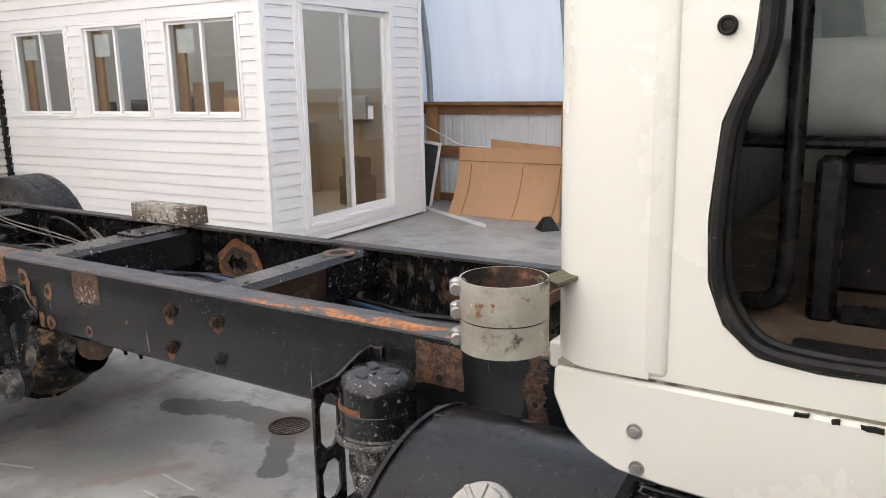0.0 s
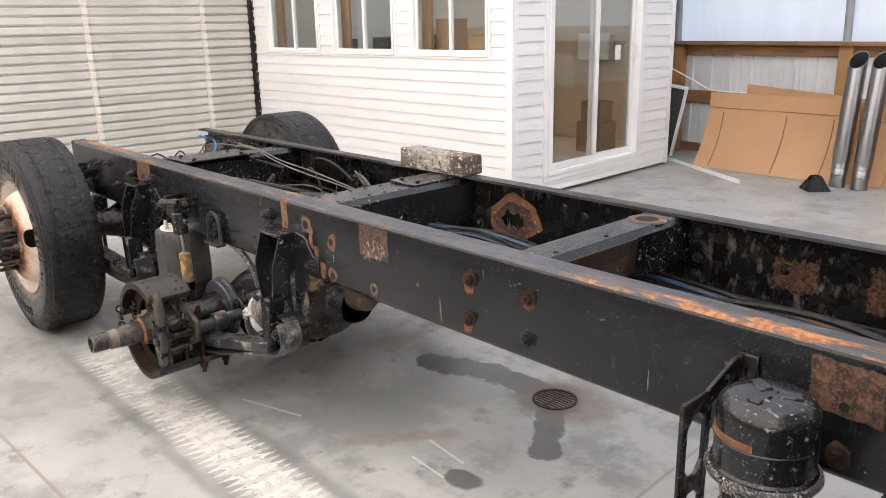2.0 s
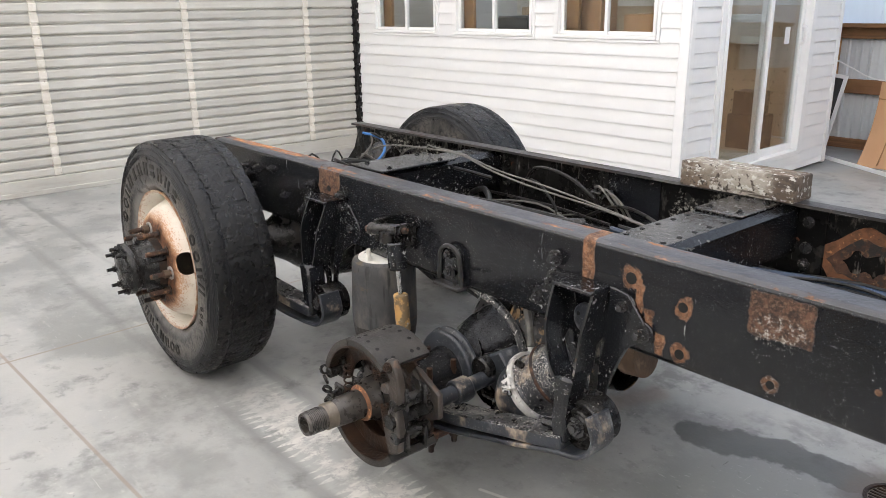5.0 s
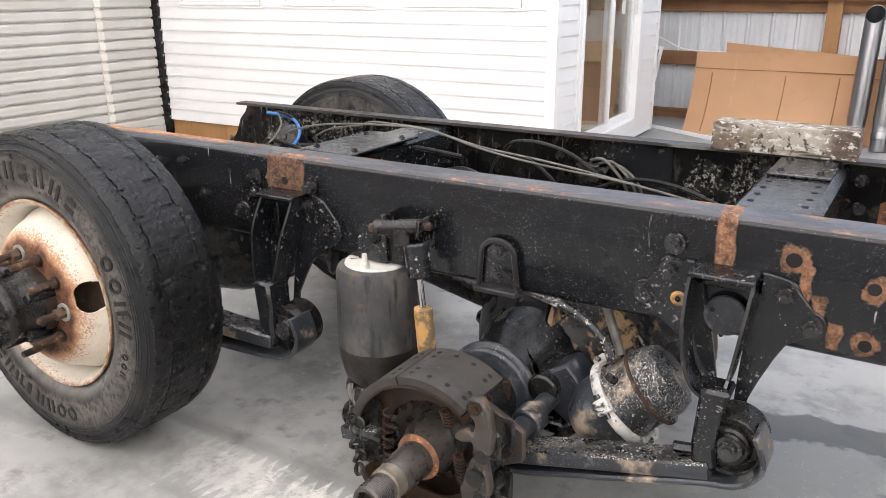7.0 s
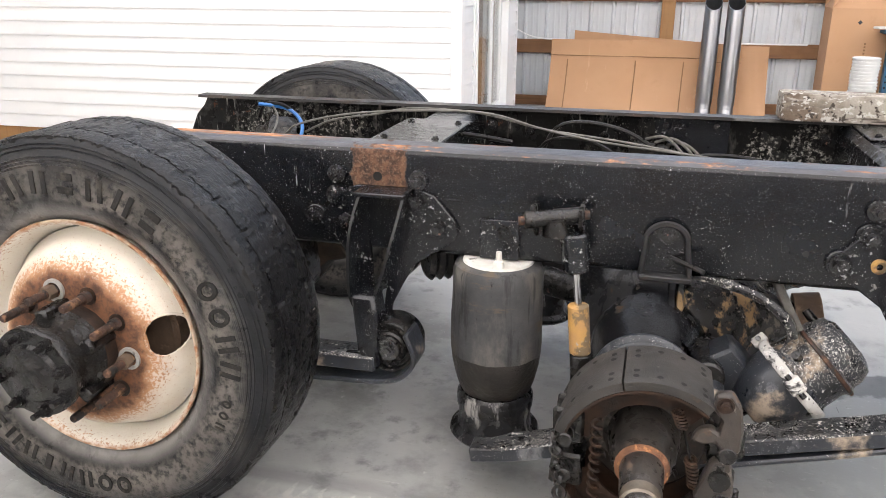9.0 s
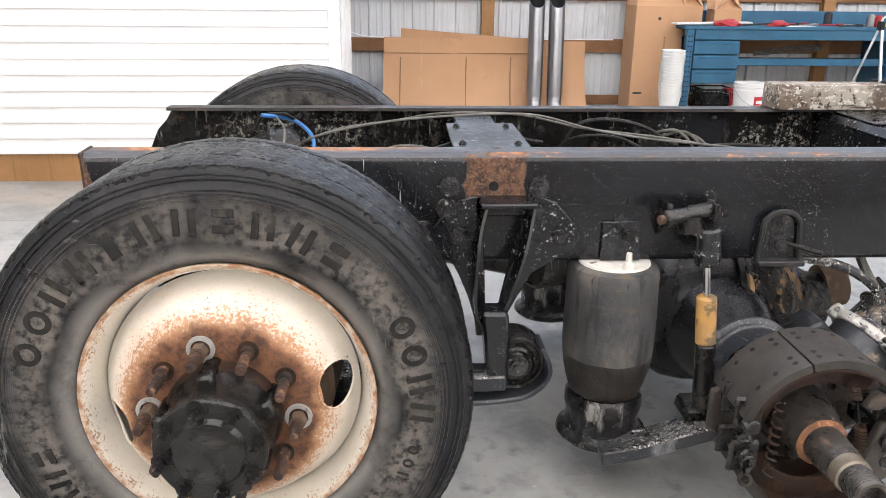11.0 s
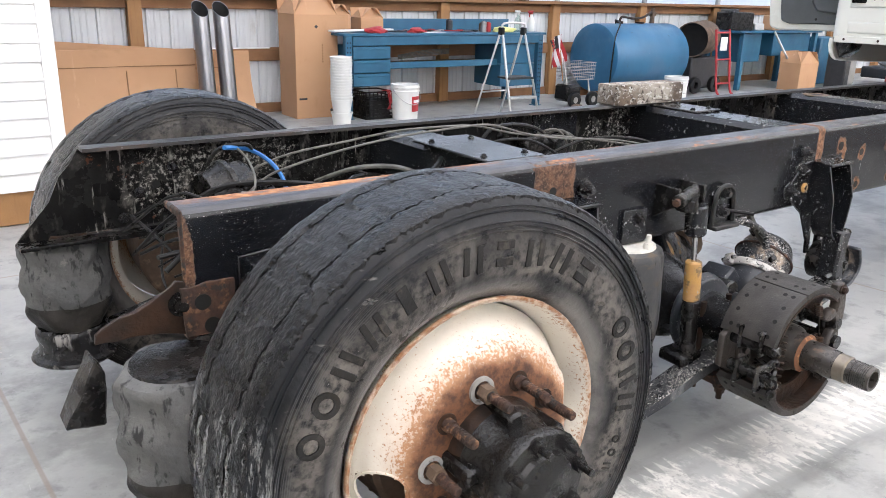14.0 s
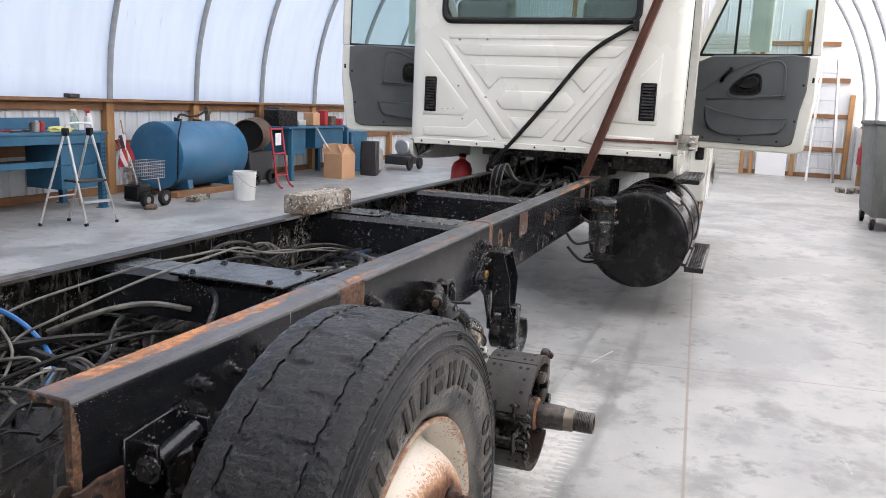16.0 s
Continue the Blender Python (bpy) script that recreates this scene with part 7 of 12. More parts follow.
    part("cam_lever", jitter(bm, 0.003, 26), mat_lever, sp, "brown forged cam lever")
    bm = B()
    cyl(bm, (AX + 0.150, Y(1.2025), AZ + 0.005), (AX + 0.150, Y(1.200), AZ + 0.005), 0.006, seg=10)
    part("lever_hole", bm, mat_hole, sp)
    bm = B()
    for k in range(5):
        lathe(bm, [(0.010, -0.004), (0.017, -0.004), (0.017, 0.004), (0.010, 0.004), (0.010, -0.004)], Matrix.Translation((AX - 0.185 + 0.004 * k, Y(1.19), AZ + 0.05 - 0.034 * k)) @ Matrix.Rotation(k * 1.1, 4, "Z") @ Matrix.Rotation(1.2, 4, "Y"), 10)
    part("anchor_link", bm, mat_grime, sp, kind="stuff")
    return sp


spindle(-1)
spindle(1)


def side_y(s, d):
    """d outside the web of the near (s = -1) or the far (s = +1) rail."""
    return RN - d if s < 0 else RF + d


def yb(s, a, b):
    u, v = side_y(s, a), side_y(s, b)
    return min(u, v), max(u, v)


def hanger(s, xt0, xt1, xb0, xb1, zt, zb, eye, ears, ears_wide, u_line):
    """A cast spring hanger: a web plate with ears, two fins that run together at the foot, and the bush."""
    xm = (xb0 + xb1) / 2
    y0, y1 = yb(s, 0.0005, 0.014)
    bm = B()
    plate_xz(bm, [(xt0 - 0.012, zt), (xt1 + 0.012, zt), (xt1 + 0.012, zt - 0.05), (xt0 - 0.012, zt - 0.05)], y0, y1, 0.003)
    h = part("hanger", bm, mat_chassis, truck, "black cast suspension hanger")
    for a, b, d in ((xt0, xb0, -1), (xt1, xb1, 1)):
        bm = B()
        line = lambda z: a + (b - a) * max(0.0, (zt - z) / (zt - zb)) ** 0.85
        w = 0.115 if ears_wide[0 if d < 0 else 1] else 0.085
        out_edge = [(a + d * 0.020, zt), (a + d * (w * 0.55), 0.845), (a + d * w, 0.785), (a + d * (w + 0.012), 0.755), (a + d * w * 0.95, 0.725), (a + d * w * 0.62, 0.700), (line(0.66) + d * 0.062, 0.660), (line(0.60) + d * 0.040, 0.600), (b + d * 0.026, zb + 0.02), (b + d * 0.02, zb - 0.03)]
        inn_edge = [(b - d * 0.004, zb - 0.03), (line(0.60) - d * 0.004, 0.60), (line(0.70) - d * 0.004, 0.70), (line(0.80) - d * 0.004, 0.80), (a - d * 0.004, zt)]
        plate_xz(bm, out_edge + inn_edge, y0, y1, 0.003)
        part("wing", bm, mat_chassis, h)
    # one plate bent into a U, its worn edges painted with pale glints
    path = smooth_path([(x, 0, z) for x, z in u_line], 5)
    t = bmesh.new()
    rows = []
    for k, p in enumerate(path):
        d = (path[min(k + 1, len(path) - 1)] - path[max(k - 1, 0)]).normalized()
        nrm = Vector((-d.z, 0, d.x)) * 0.0034
        low = min(1.0, (zt - p.z) / 0.12)
        yo, yi = side_y(s, 0.075 + 0.035 * low), side_y(s, 0.010 if p.z > 0.70 else 0.035)
        rows.append([t.verts.new((p.x + e * nrm.x, y, p.z + e * nrm.z)) for e, y in ((-1, yi), (1, yi), (1, yo), (-1, yo))])
    for r0, r1 in zip(rows, rows[1:]):
        for q in range(4):
            fc = t.faces.new((r0[q], r0[(q + 1) % 4], r1[(q + 1) % 4], r1[q]))
            fc.material_index = 1 if q == 2 else 0
    t.faces.new(rows[0])
    t.faces.new(rows[-1][::-1])
    bm = add(B(), t)
    part("fin", bm, [mat_chassis, mat_worn_glint_edge], h)
    bm = B()
    y0, y1 = yb(s, 0.006, 0.088)
    box(bm, (xt0 - 0.004, y0, zt - 0.012), (xt1 + 0.004, y1, zt), 0.003)
    part("shelf", bm, mat_chassis, h)
    # foot block and bush
    bm = B()
    y0, y1 = yb(s, 0.060, 0.136)
    plate_xz(bm, [(xm - 0.034, zb + 0.085), (xm + 0.030, zb + 0.085), (eye[0] + 0.010, zb + 0.020), (eye[0] + 0.004, eye[1] + 0.010), (eye[0] + 0.014, eye[1] - 0.045), (eye[0] - 0.002, eye[1] - 0.058), (eye[0] - 0.040, eye[1] - 0.052), (eye[0] - 0.046, eye[1] - 0.01)], y0, y1, 0.008)
    cyl(bm, (eye[0] - 0.085, side_y(s, 0.118), eye[1] - 0.026), (eye[0] - 0.04, side_y(s, 0.118), eye[1] - 0.022), 0.013, seg=6, bev=0.003)
    part("foot", jitter(bm, 0.003, 20), mat_chassis, h)
    bm = B()
    e0, e1 = side_y(s, 0.01), side_y(s, 0.125)
    lathe(bm, [(0.03, 0), (0.066, 0), (0.072, 0.006), (0.072, 0.088), (0.068, 0.094), (0.062, 0.092), (0.058, 0.085), (0.048, 0.085), (0.046, 0.096), (0.040, 0.100), (0.034, 0.098), (0.030, 0.104), (0, 0.105)], frame_to((eye[0] + 0.03, e0, eye[1]), (eye[0] + 0.03, e1, eye[1]))[0], 28)
    part("bush", bm, mat_grime, h)
    bolt(eye[0] + 0.03, side_y(s, 0.114), eye[1], (0, s, 0), 0.020, 0.012, 0.008, mat_bolt, h)
    if eye[0] > -3.5:
        bm = B()
        plate_xz(bm, disc_poly(-3.020, 0.742, 0.047, 24), *yb(s, 0.0145, 0.022), 0.003)
        part("round_cover", bm, mat_dusty_black, h)
        bm = B()
        cyl(bm, (-3.048, side_y(s, 0.0218), 0.752), (-3.048, side_y(s, 0.0235), 0.752), 0.006, seg=10)
        part("cover_hole", bm, mat_hole, h)
        bm = B()
        lathe(bm, [(0.007, 0.0), (0.017, 0.0), (0.018, 0.005), (0.013, 0.009), (0.007, 0.008)], frame_to((-3.125, side_y(s, 0.013), 0.760), (-3.125, side_y(s, 0.2), 0.760))[0], 16)
        part("bush_ring", bm, mat_yellow, h, "tan rusty bush ring")
    for ex, ez, er in ears:
        bm = B()
        ya, yz = yb(s, 0.0, 0.010)
        plate_xz(bm, disc_poly(ex, ez, er, 18), ya, yz, 0.003)
        part("ear", bm, mat_chassis, h)
        bolt(ex, side_y(s, 0.010), ez, (0, s, 0), 0.017, 0.016, 0.016, mat_bolt, h)
    return h


H1 = [(-3.203, 0.755, 0.033), (-3.150, 0.823, 0.032), (-3.145, 0.885, 0.018), (-2.905, 0.813, 0.030), (-2.850, 0.751, 0.032)]
H2 = [(-4.419, 0.887, 0.018), (-4.425, 0.829, 0.028), (-4.484, 0.77, 0.03), (-4.200, 0.882, 0.018), (-4.204, 0.83, 0.028), (-4.144, 0.763, 0.030), (-4.40, 0.765, 0.03)]
for s in (-1, 1):
    hanger(s, -3.090, -2.962, -3.018, -2.980, 0.852, 0.530, (-2.995, 0.475), H1, (True, True), [(-3.090, 0.852), (-3.092, 0.770), (-3.082, 0.660), (-3.058, 0.598), (-3.022, 0.578), (-2.992, 0.598), (-2.978, 0.670), (-2.966, 0.770), (-2.960, 0.852)])
    hanger(s, -4.343, -4.218, -4.325, -4.298, 0.862, 0.520, (-4.282, 0.455), H2, (True, True), [(-4.330, 0.862), (-4.350, 0.780), (-4.358, 0.650), (-4.352, 0.580), (-4.330, 0.555), (-4.302, 0.572), (-4.272, 0.640), (-4.238, 0.760), (-4.216, 0.862)])


def trailing_arm(s, eye, seat, bagfoot, top, low):
    """A leaf arm from the hanger's bush under the axle to the air spring, with the strap that lies below it."""
    yc = side_y(s, 0.102)
    bm = B()
    def leaf(pts, th, w):
        path = smooth_path(pts, 5)
        t = bmesh.new()
        rows = []
        for i, p in enumerate(path):
            d = (path[min(i + 1, len(path) - 1)] - path[max(i - 1, 0)]).normalized()
            n = Vector((-d.z, 0, d.x))
            rows.append([t.verts.new(p + n * th / 2 * a + Vector((0, w / 2 * b, 0))) for a, b in ((1, 1), (1, -1), (-1, -1), (-1, 1))])
        for r0, r1 in zip(rows, rows[1:]):
            for q in range(4):
                t.faces.new((r0[q], r0[(q + 1) % 4], r1[(q + 1) % 4], r1[q]))
        t.faces.new(rows[0])
        t.faces.new(rows[-1][::-1])
        bmesh.ops.bevel(t, geom=t.edges[:], offset=0.004, segments=1, affect="EDGES", profile=0.5)
        return t
    add(bm, leaf([(eye[0], yc, top[0][1] + (top[0][1] - top[1][1]) * (eye[0] - top[0][0]) / (top[0][0] - top[1][0])), *[(x, yc, z) for x, z in top], (seat[0], yc, seat[1]), (seat[0] - 0.14, yc, seat[1] - 0.02), (bagfoot[0] + 0.05, yc, bagfoot[1] + 0.03), (bagfoot[0] - 0.06, yc, bagfoot[1] + 0.01)], 0.040, 0.085))
    jitter(bm, 0.0012, 18)
    bm.normal_update()
    for fc in bm.faces:
        fc.material_index = 0 if fc.normal.z > 0.6 else 1
    arm = part("trailing_arm", bm, [mat_salted, mat_dusty_black], truck, "salt-crusted black trailing arm")
    bm = B()
    add(bm, leaf([(eye[0] + 0.085, yc, eye[1] + 0.06), (eye[0] + 0.108, yc, eye[1] - 0.01), (eye[0] + 0.065, yc, eye[1] - 0.066), (eye[0] - 0.01, yc, eye[1] - 0.084), *[(x, yc, z) for x, z in low], (seat[0], yc, seat[1] - 0.05)], 0.014, 0.09))
    part("leaf", bm, mat_dusty_black, arm)
    bm = B()
    box(bm, (seat[0] - 0.085, yc - 0.06, seat[1] - 0.085), (seat[0] + 0.085, yc + 0.06, seat[1] - 0.055), 0.006)
    part("clamp_plate", bm, mat_rust, arm, "rusty clamp plate")
    for dx in (-0.065, 0.065):
        for dy in (-0.05, 0.05):
            bm = B()
            cyl(bm, (seat[0] + dx, yc + dy, seat[1] - 0.13), (seat[0] + dx, yc + dy, seat[1] + 0.17), 0.010, seg=10)
            hexbolt(bm, (seat[0] + dx, yc + dy, seat[1] - 0.085), (0, 0, -1), 0.016, 0.02, 0.012)
            part("u_bolt_leg", bm, mat_rust_dark, arm)
    return arm


for s in (-1, 1):
    trailing_arm(s, (-2.995, 0.475), (AX, 0.285), (-3.965, 0.185), [(-3.05, 0.407), (-3.18, 0.375), (-3.31, 0.343), (-3.44, 0.311)], [(-3.06, 0.376), (-3.18, 0.339), (-3.31, 0.303), (-3.44, 0.266)])
    trailing_arm(s, (-4.282, 0.455), (-4.884, 0.43), (-5.37, 0.30), [(-4.38, 0.418), (-4.46, 0.417), (-4.64, 0.424)], [(-4.38, 0.366), (-4.47, 0.362), (-4.64, 0.366)])


def air_spring(s, x, yc, ztop, zbot, material, cap, slack=False):
    """A rolling-lobe air spring on its piston."""
    k = (ztop - zbot) / 0.50
    zz = lambda z: zbot + (z - 0.215) * k
    bm = B()
    prof = [(0.0, 0.712), (0.098, 0.712), (0.111, 0.705), (0.1165, 0.690), (0.117, 0.665), (0.1180, 0.61), (0.1190, 0.56), (0.1200, 0.495), (0.1190, 0.466), (0.1165, 0.446), (0.1150, 0.43), (0.106, 0.39), (0.096, 0.358), (0.084, 0.346)]
    if slack:
        prof = [p for i in range(len(prof) - 1) for p in (prof[i], tuple((u + v) / 2 for u, v in zip(prof[i], prof[i + 1])))] + prof[-1:]
    lathe(bm, [(r, zz(z)) for r, z in prof], Matrix.Translation((x, yc, 0)), 48 if slack else 36)
    for v in bm.verts:
        a = math.atan2(v.co.y - yc, v.co.x - x)
        if v.co.z < zz(0.60):
            v.co += Vector((math.cos(a), math.sin(a), 0)) * 0.002 * math.sin(9 * a + 3)
        if slack:
            v.co += Vector((math.cos(a), math.sin(a), 0)) * (0.012 * noise.noise(Vector((a * 2, v.co.z * 16, s * 3))) + 0.006 * math.sin(v.co.z * 60 + 2 * math.sin(a * 3)))
    for fc in bm.faces:
        if fc.calc_center_median().z < zz(0.458):
            fc.material_index = 1
    bag = part("air_spring", bm, [material, mat_bag_low], truck, "grey rubber suspension air bag", at=(x, yc, zbot))
    bm = B()
    lathe(bm, [(r, zz(z)) for r, z in ((0.070, 0.352), (0.094, 0.350), (0.102, 0.338), (0.104, 0.322), (0.1025, 0.306), (0.098, 0.292), (0.0975, 0.264), (0.102, 0.246), (0.119, 0.236), (0.1225, 0.226), (0.116, 0.217), (0.0, 0.217))], Matrix.Translation((x, yc, 0)), 36)
    part("piston", bm, mat_piston, bag, "black piston with chalky streaks")
    bm = B()
    lathe(bm, [(0.0, 0.0), (0.092, 0.0), (0.090, 0.006), (0, 0.0065)], Matrix.Translation((x, yc, zz(0.712))), 28)
    part("top_plate", bm, cap, bag)
    if slack:
        return bag
    bm = B()
    cyl(bm, (x + 0.015, yc + s * 0.075, zz(0.717)), (x + 0.015, yc + s * 0.075, zz(0.717) + 0.018), 0.015, 0.013, 8)
    cyl(bm, (x + 0.015, yc + s * 0.075, zz(0.717) + 0.018), (x + 0.015, yc + s * 0.075, zz(0.717) + 0.042), 0.009, 0.007, 10)
    part("air_fitting", bm, mat_cap_white, bag)
    return bag


for s in (-1, 1):
    air_spring(s, -3.992, side_y(s, -0.015), 0.686, 0.185, mat_bag, mat_cap_white)
    air_spring(s, -5.335 if s < 0 else -5.36, side_y(s, 0.075), 0.690, 0.30, mat_bag_white, mat_grime, True)
    # bag bracket on the web
    bm = B()
    y0, y1 = yb(s, 0.0005, 0.012)
    plate_xz(bm, [(-4.036, 0.795), (-3.938, 0.797), (-3.935, 0.693), (-4.036, 0.693)], y0, y1, 0.002)
    br = part("bag_bracket", bm, mat_chassis, truck)
    bolt(-3.975, side_y(s, 0.012), 0.765, (0, s, 0), 0.013, 0.01, 0.008, mat_grime, br)
    # bump bracket
    bm = B()
    y0, y1 = yb(s, 0.0, 0.012)
    plate_xz(bm, [(-3.632, 0.685), (-3.525, 0.685), (-3.535, 0.775)] + disc_poly(-3.5835, 0.775, 0.046, 10, 0.0, math.pi) + [(-3.63, 0.775)], y0, y1)
    bb = part("stop_bracket", bm, mat_chassis, truck)
    bm = B()
    rim = [(-3.638, 0.692), (-3.630, 0.775)] + [(-3.5835 + 0.048 * math.cos(a), 0.778 + 0.044 * math.sin(a)) for a in np.linspace(math.pi - 0.2, 0.2, 9)] + [(-3.536, 0.775), (-3.525, 0.692)]
    tube(bm, [(x, side_y(s, 0.020), z) for x, z in rim], 0.0075, 6, 2)
    y0, y1 = yb(s, 0.0, 0.045)
    box(bm, (-3.642, y0, 0.684), (-3.520, y1, 0.698), 0.003)
    # the rim's bright glints are painted into its colour
    part("rim", bm, mat_worn_glint_edge, bb)
    for z in (0.796, 0.737):
        bolt(-3.583, side_y(s, 0.012), z, (0, s, 0), 0.016, 0.016, 0.012, mat_bolt, bb)
    # shock absorber
    yk = side_y(s, 0.075)
    sh = None
    bm = B()
    cyl(bm, (-3.795, yk, 0.80), (-3.785, yk, 0.705), 0.034, 0.032, 18, 0.005)
    sh = part("shock_absorber", bm, mat_chassis, truck, "shock absorber with a chipped yellow body")
    bm = B()
    cyl(bm, (-3.787, yk, 0.71), (-3.775, yk, 0.61), 0.009, seg=12)
    part("rod", bm, mat_chrome, sh)
    bm = B()
    cyl(bm, (-3.7765, yk, 0.62), (-3.764, yk, 0.49), 0.0255, 0.0255, 18, 0.004)
    part("upper_tube", jitter(bm, 0.002, 30), mat_yellow, sh, "chipped yellow tube")
    bm = B()
    cyl(bm, (-3.764, yk, 0.49), (-3.752, yk, 0.30), 0.0258, 0.0265, 18, 0.003)
    part("lower_tube", bm, mat_grime, sh)
    bm = B()
    cyl(bm, (-3.912, side_y(s, 0.095), 0.826), (-3.778, side_y(s, 0.055), 0.838), 0.021, seg=14, bev=0.003)
    part("pin_tube", bm, mat_grime, sh)
    bm = B()
    cyl(bm, (-3.925, side_y(s, 0.099), 0.825), (-3.765, side_y(s, 0.05), 0.839), 0.011, seg=10)
    part("pin", bm, mat_rust, sh)
    bm = B()
    cyl(bm, (-3.84, yk, 0.832), (-3.838, yk, 0.79), 0.028, 0.033, 16)
    part("eye", bm, mat_grime, sh)
    for x in (-3.895, -3.782):
        bm = B()
        y0, y1 = yb(s, 0.0, 0.088)
        plate_yz(bm, [(y0, 0.86), (y1, 0.86 if s > 0 else 0.86), (y1, 0.76 if s < 0 else 0.81), (y0, 0.81 if s < 0 else 0.74)], x - 0.005, x + 0.005, 0.002)
        part("bracket_cheek", bm, mat_grime, sh)
    bm = B()
    box(bm, (-3.80, min(side_y(s, 0.0), side_y(s, 0.10)), 0.27), (-3.70, max(side_y(s, 0.0), side_y(s, 0.10)), 0.31), 0.008)
    part("lower_mount", jitter(bm, 0.006, 20), mat_grime, sh)
    # brake chamber on its bracket, push rod and slack adjuster
    ax = Vector((0.74, -s * 0.16, 0.65)).normalized()
    cb = Vector((-3.258, side_y(s, -0.042), 0.428)) - ax * 0.083
    bm = B()
    m = frame_to(cb, cb + ax)[0]
    lathe(bm, [(0, -0.045), (0.05, -0.045), (0.062, -0.038), (0.092, 0.010), (0.097, 0.030), (0.099, 0.070), (0.101, 0.100), (0.094, 0.108), (0.093, 0.160), (0.099, 0.168), (0.101, 0.180), (0.093, 0.186), (0.091, 0.212), (0.080, 0.238), (0.058, 0.250), (0, 0.252)], m, 36)
    for fc in bm.faces:
        fc.material_index = 1 if (fc.calc_center_median() - cb).dot(ax) < 0.07 else 0
    ch = part("brake_chamber", bm, [mat_chipped, mat_dusty_black], truck, "chipped black brake chamber with white salt flakes")
    bm = B()
    lathe(bm, [(0.1005, 0.170), (0.105, 0.172), (0.105, 0.178), (0.1005, 0.181)], m, 36)
    part("clamp_band", bm, mat_rust, ch, "rusty clamp band")
    bm = B()
    lathe(bm, [(0.098, 0.072), (0.110, 0.072), (0.114, 0.078), (0.114, 0.092), (0.110, 0.098), (0.098, 0.098)], m, 36)
    for q in (0.9, 2.7, 4.9):
        box(bm, (0.106, -0.020, 0.066), (0.132, 0.020, 0.104), 0.004, m @ Matrix.Rotation(q, 4, "Z"))
    part("clamp_ring", jitter(bm, 0.003, 30), mat_crust, ch, "salt-whitened clamp ring")
    for q in (0.9, 2.7, 4.9):
        bm = B()
        p0 = m @ Matrix.Rotation(q, 4, "Z") @ Vector((0.121, -0.032, 0.085))
        p1 = m @ Matrix.Rotation(q, 4, "Z") @ Vector((0.121, 0.032, 0.085))
        cyl(bm, p0, p1, 0.007, seg=8)
        part("clamp_bolt", bm, mat_bolt, ch)
    for q, h in ((1.2, 0.215), (2.2, 0.13)):
        bm = B()
        p0 = m @ Matrix.Rotation(q, 4, "Z") @ Vector((0.082, 0, h))
        p1 = m @ Matrix.Rotation(q, 4, "Z") @ Vector((0.118, 0, h))
        cyl(bm, p0, p1, 0.012, 0.010, 10)
        part("port", bm, mat_grime, ch)
    bm = B()
    cyl(bm, cb, cb - ax * 0.17, 0.013, seg=10)
    part("push_rod", bm, mat_grime, ch)
    bm = B()
    p = cb - ax * 0.14
    plate_xz(bm, [(p.x - 0.03, p.z + 0.02), (p.x + 0.03, p.z + 0.02), (AX + 0.20, AZ - 0.05), (AX + 0.12, AZ - 0.05), (AX + 0.10, AZ + 0.03)], cb.y - 0.022, cb.y + 0.022, 0.006)
    part("slack_adjuster", jitter(bm, 0.004, 22), mat_grime, ch)
    # the folded bracket that holds the chamber, and its top lug
    bm = B()
    y0, y1 = sorted((side_y(s, -0.025), side_y(s, -0.135)))
    plate_xz(bm, [(-3.472, 0.445), (-3.455, 0.470), (-3.400, 0.502), (-3.338, 0.438), (-3.325, 0.325), (-3.37, 0.318), (-3.47, 0.385)], y0, y1, 0.008)
    part("chamber_bracket", jitter(bm, 0.004, 14), mat_dusty_black, ch, "dusty black bracket")
    bm = B()
    cyl(bm, (-3.455, side_y(s, 0.01), 0.43), (-3.455, side_y(s, -0.16), 0.43), 0.042, seg=20, bev=0.006)
    part("bracket_boss", bm, mat_grime, ch)
    # pale ring on the axle tube behind the brake
    bm = B()
    e0, e1 = side_y(s, 0.028), side_y(s, -0.03)
    lathe(bm, [(0.075, 0.0), (0.118, 0.0), (0.124, 0.003), (0.127, 0.008), (0.119, 0.012), (0.119, 0.022), (0.129, 0.026), (0.134, 0.031), (0.134, 0.040), (0.126, 0.046), (0.075, 0.050)], frame_to((AX - 0.01, e0, AZ + 0.003), (AX - 0.01, e1, AZ + 0.003))[0], 40)
    part("axle_ring", bm, mat_dusty_black, truck, "dusty blue-black ring on the axle tube")
    bm = B()
    tube(bm, [(-3.60, side_y(s, -0.03), 0.70), (-3.50, side_y(s, -0.02), 0.688), (-3.38, side_y(s, -0.01), 0.66), (-3.30, side_y(s, 0.0), 0.61), (-3.275, side_y(s, 0.0), 0.56)], 0.013, 8)
    part("brake_hose", bm, mat_salted, truck)
    bm = B()
    tube(bm, [(-3.33, side_y(s, -0.06), 0.70), (-3.30, side_y(s, -0.05), 0.64), (-3.26, side_y(s, -0.02), 0.57)], 0.012, 8)
    part("brake_hose", bm, mat_hose_grey, truck)
# bellows between the rails behind the second hanger
bm = B()
lathe(bm, [(0, 0)] + [(0.055 + 0.012 * (k % 2), 0.012 * k) for k in range(12)] + [(0, 0.14)], frame_to((-4.20, 1.63, 0.66), (-4.06, 1.72, 0.655))[0], 20)
part("rubber_boot", bm, mat_hose, truck)

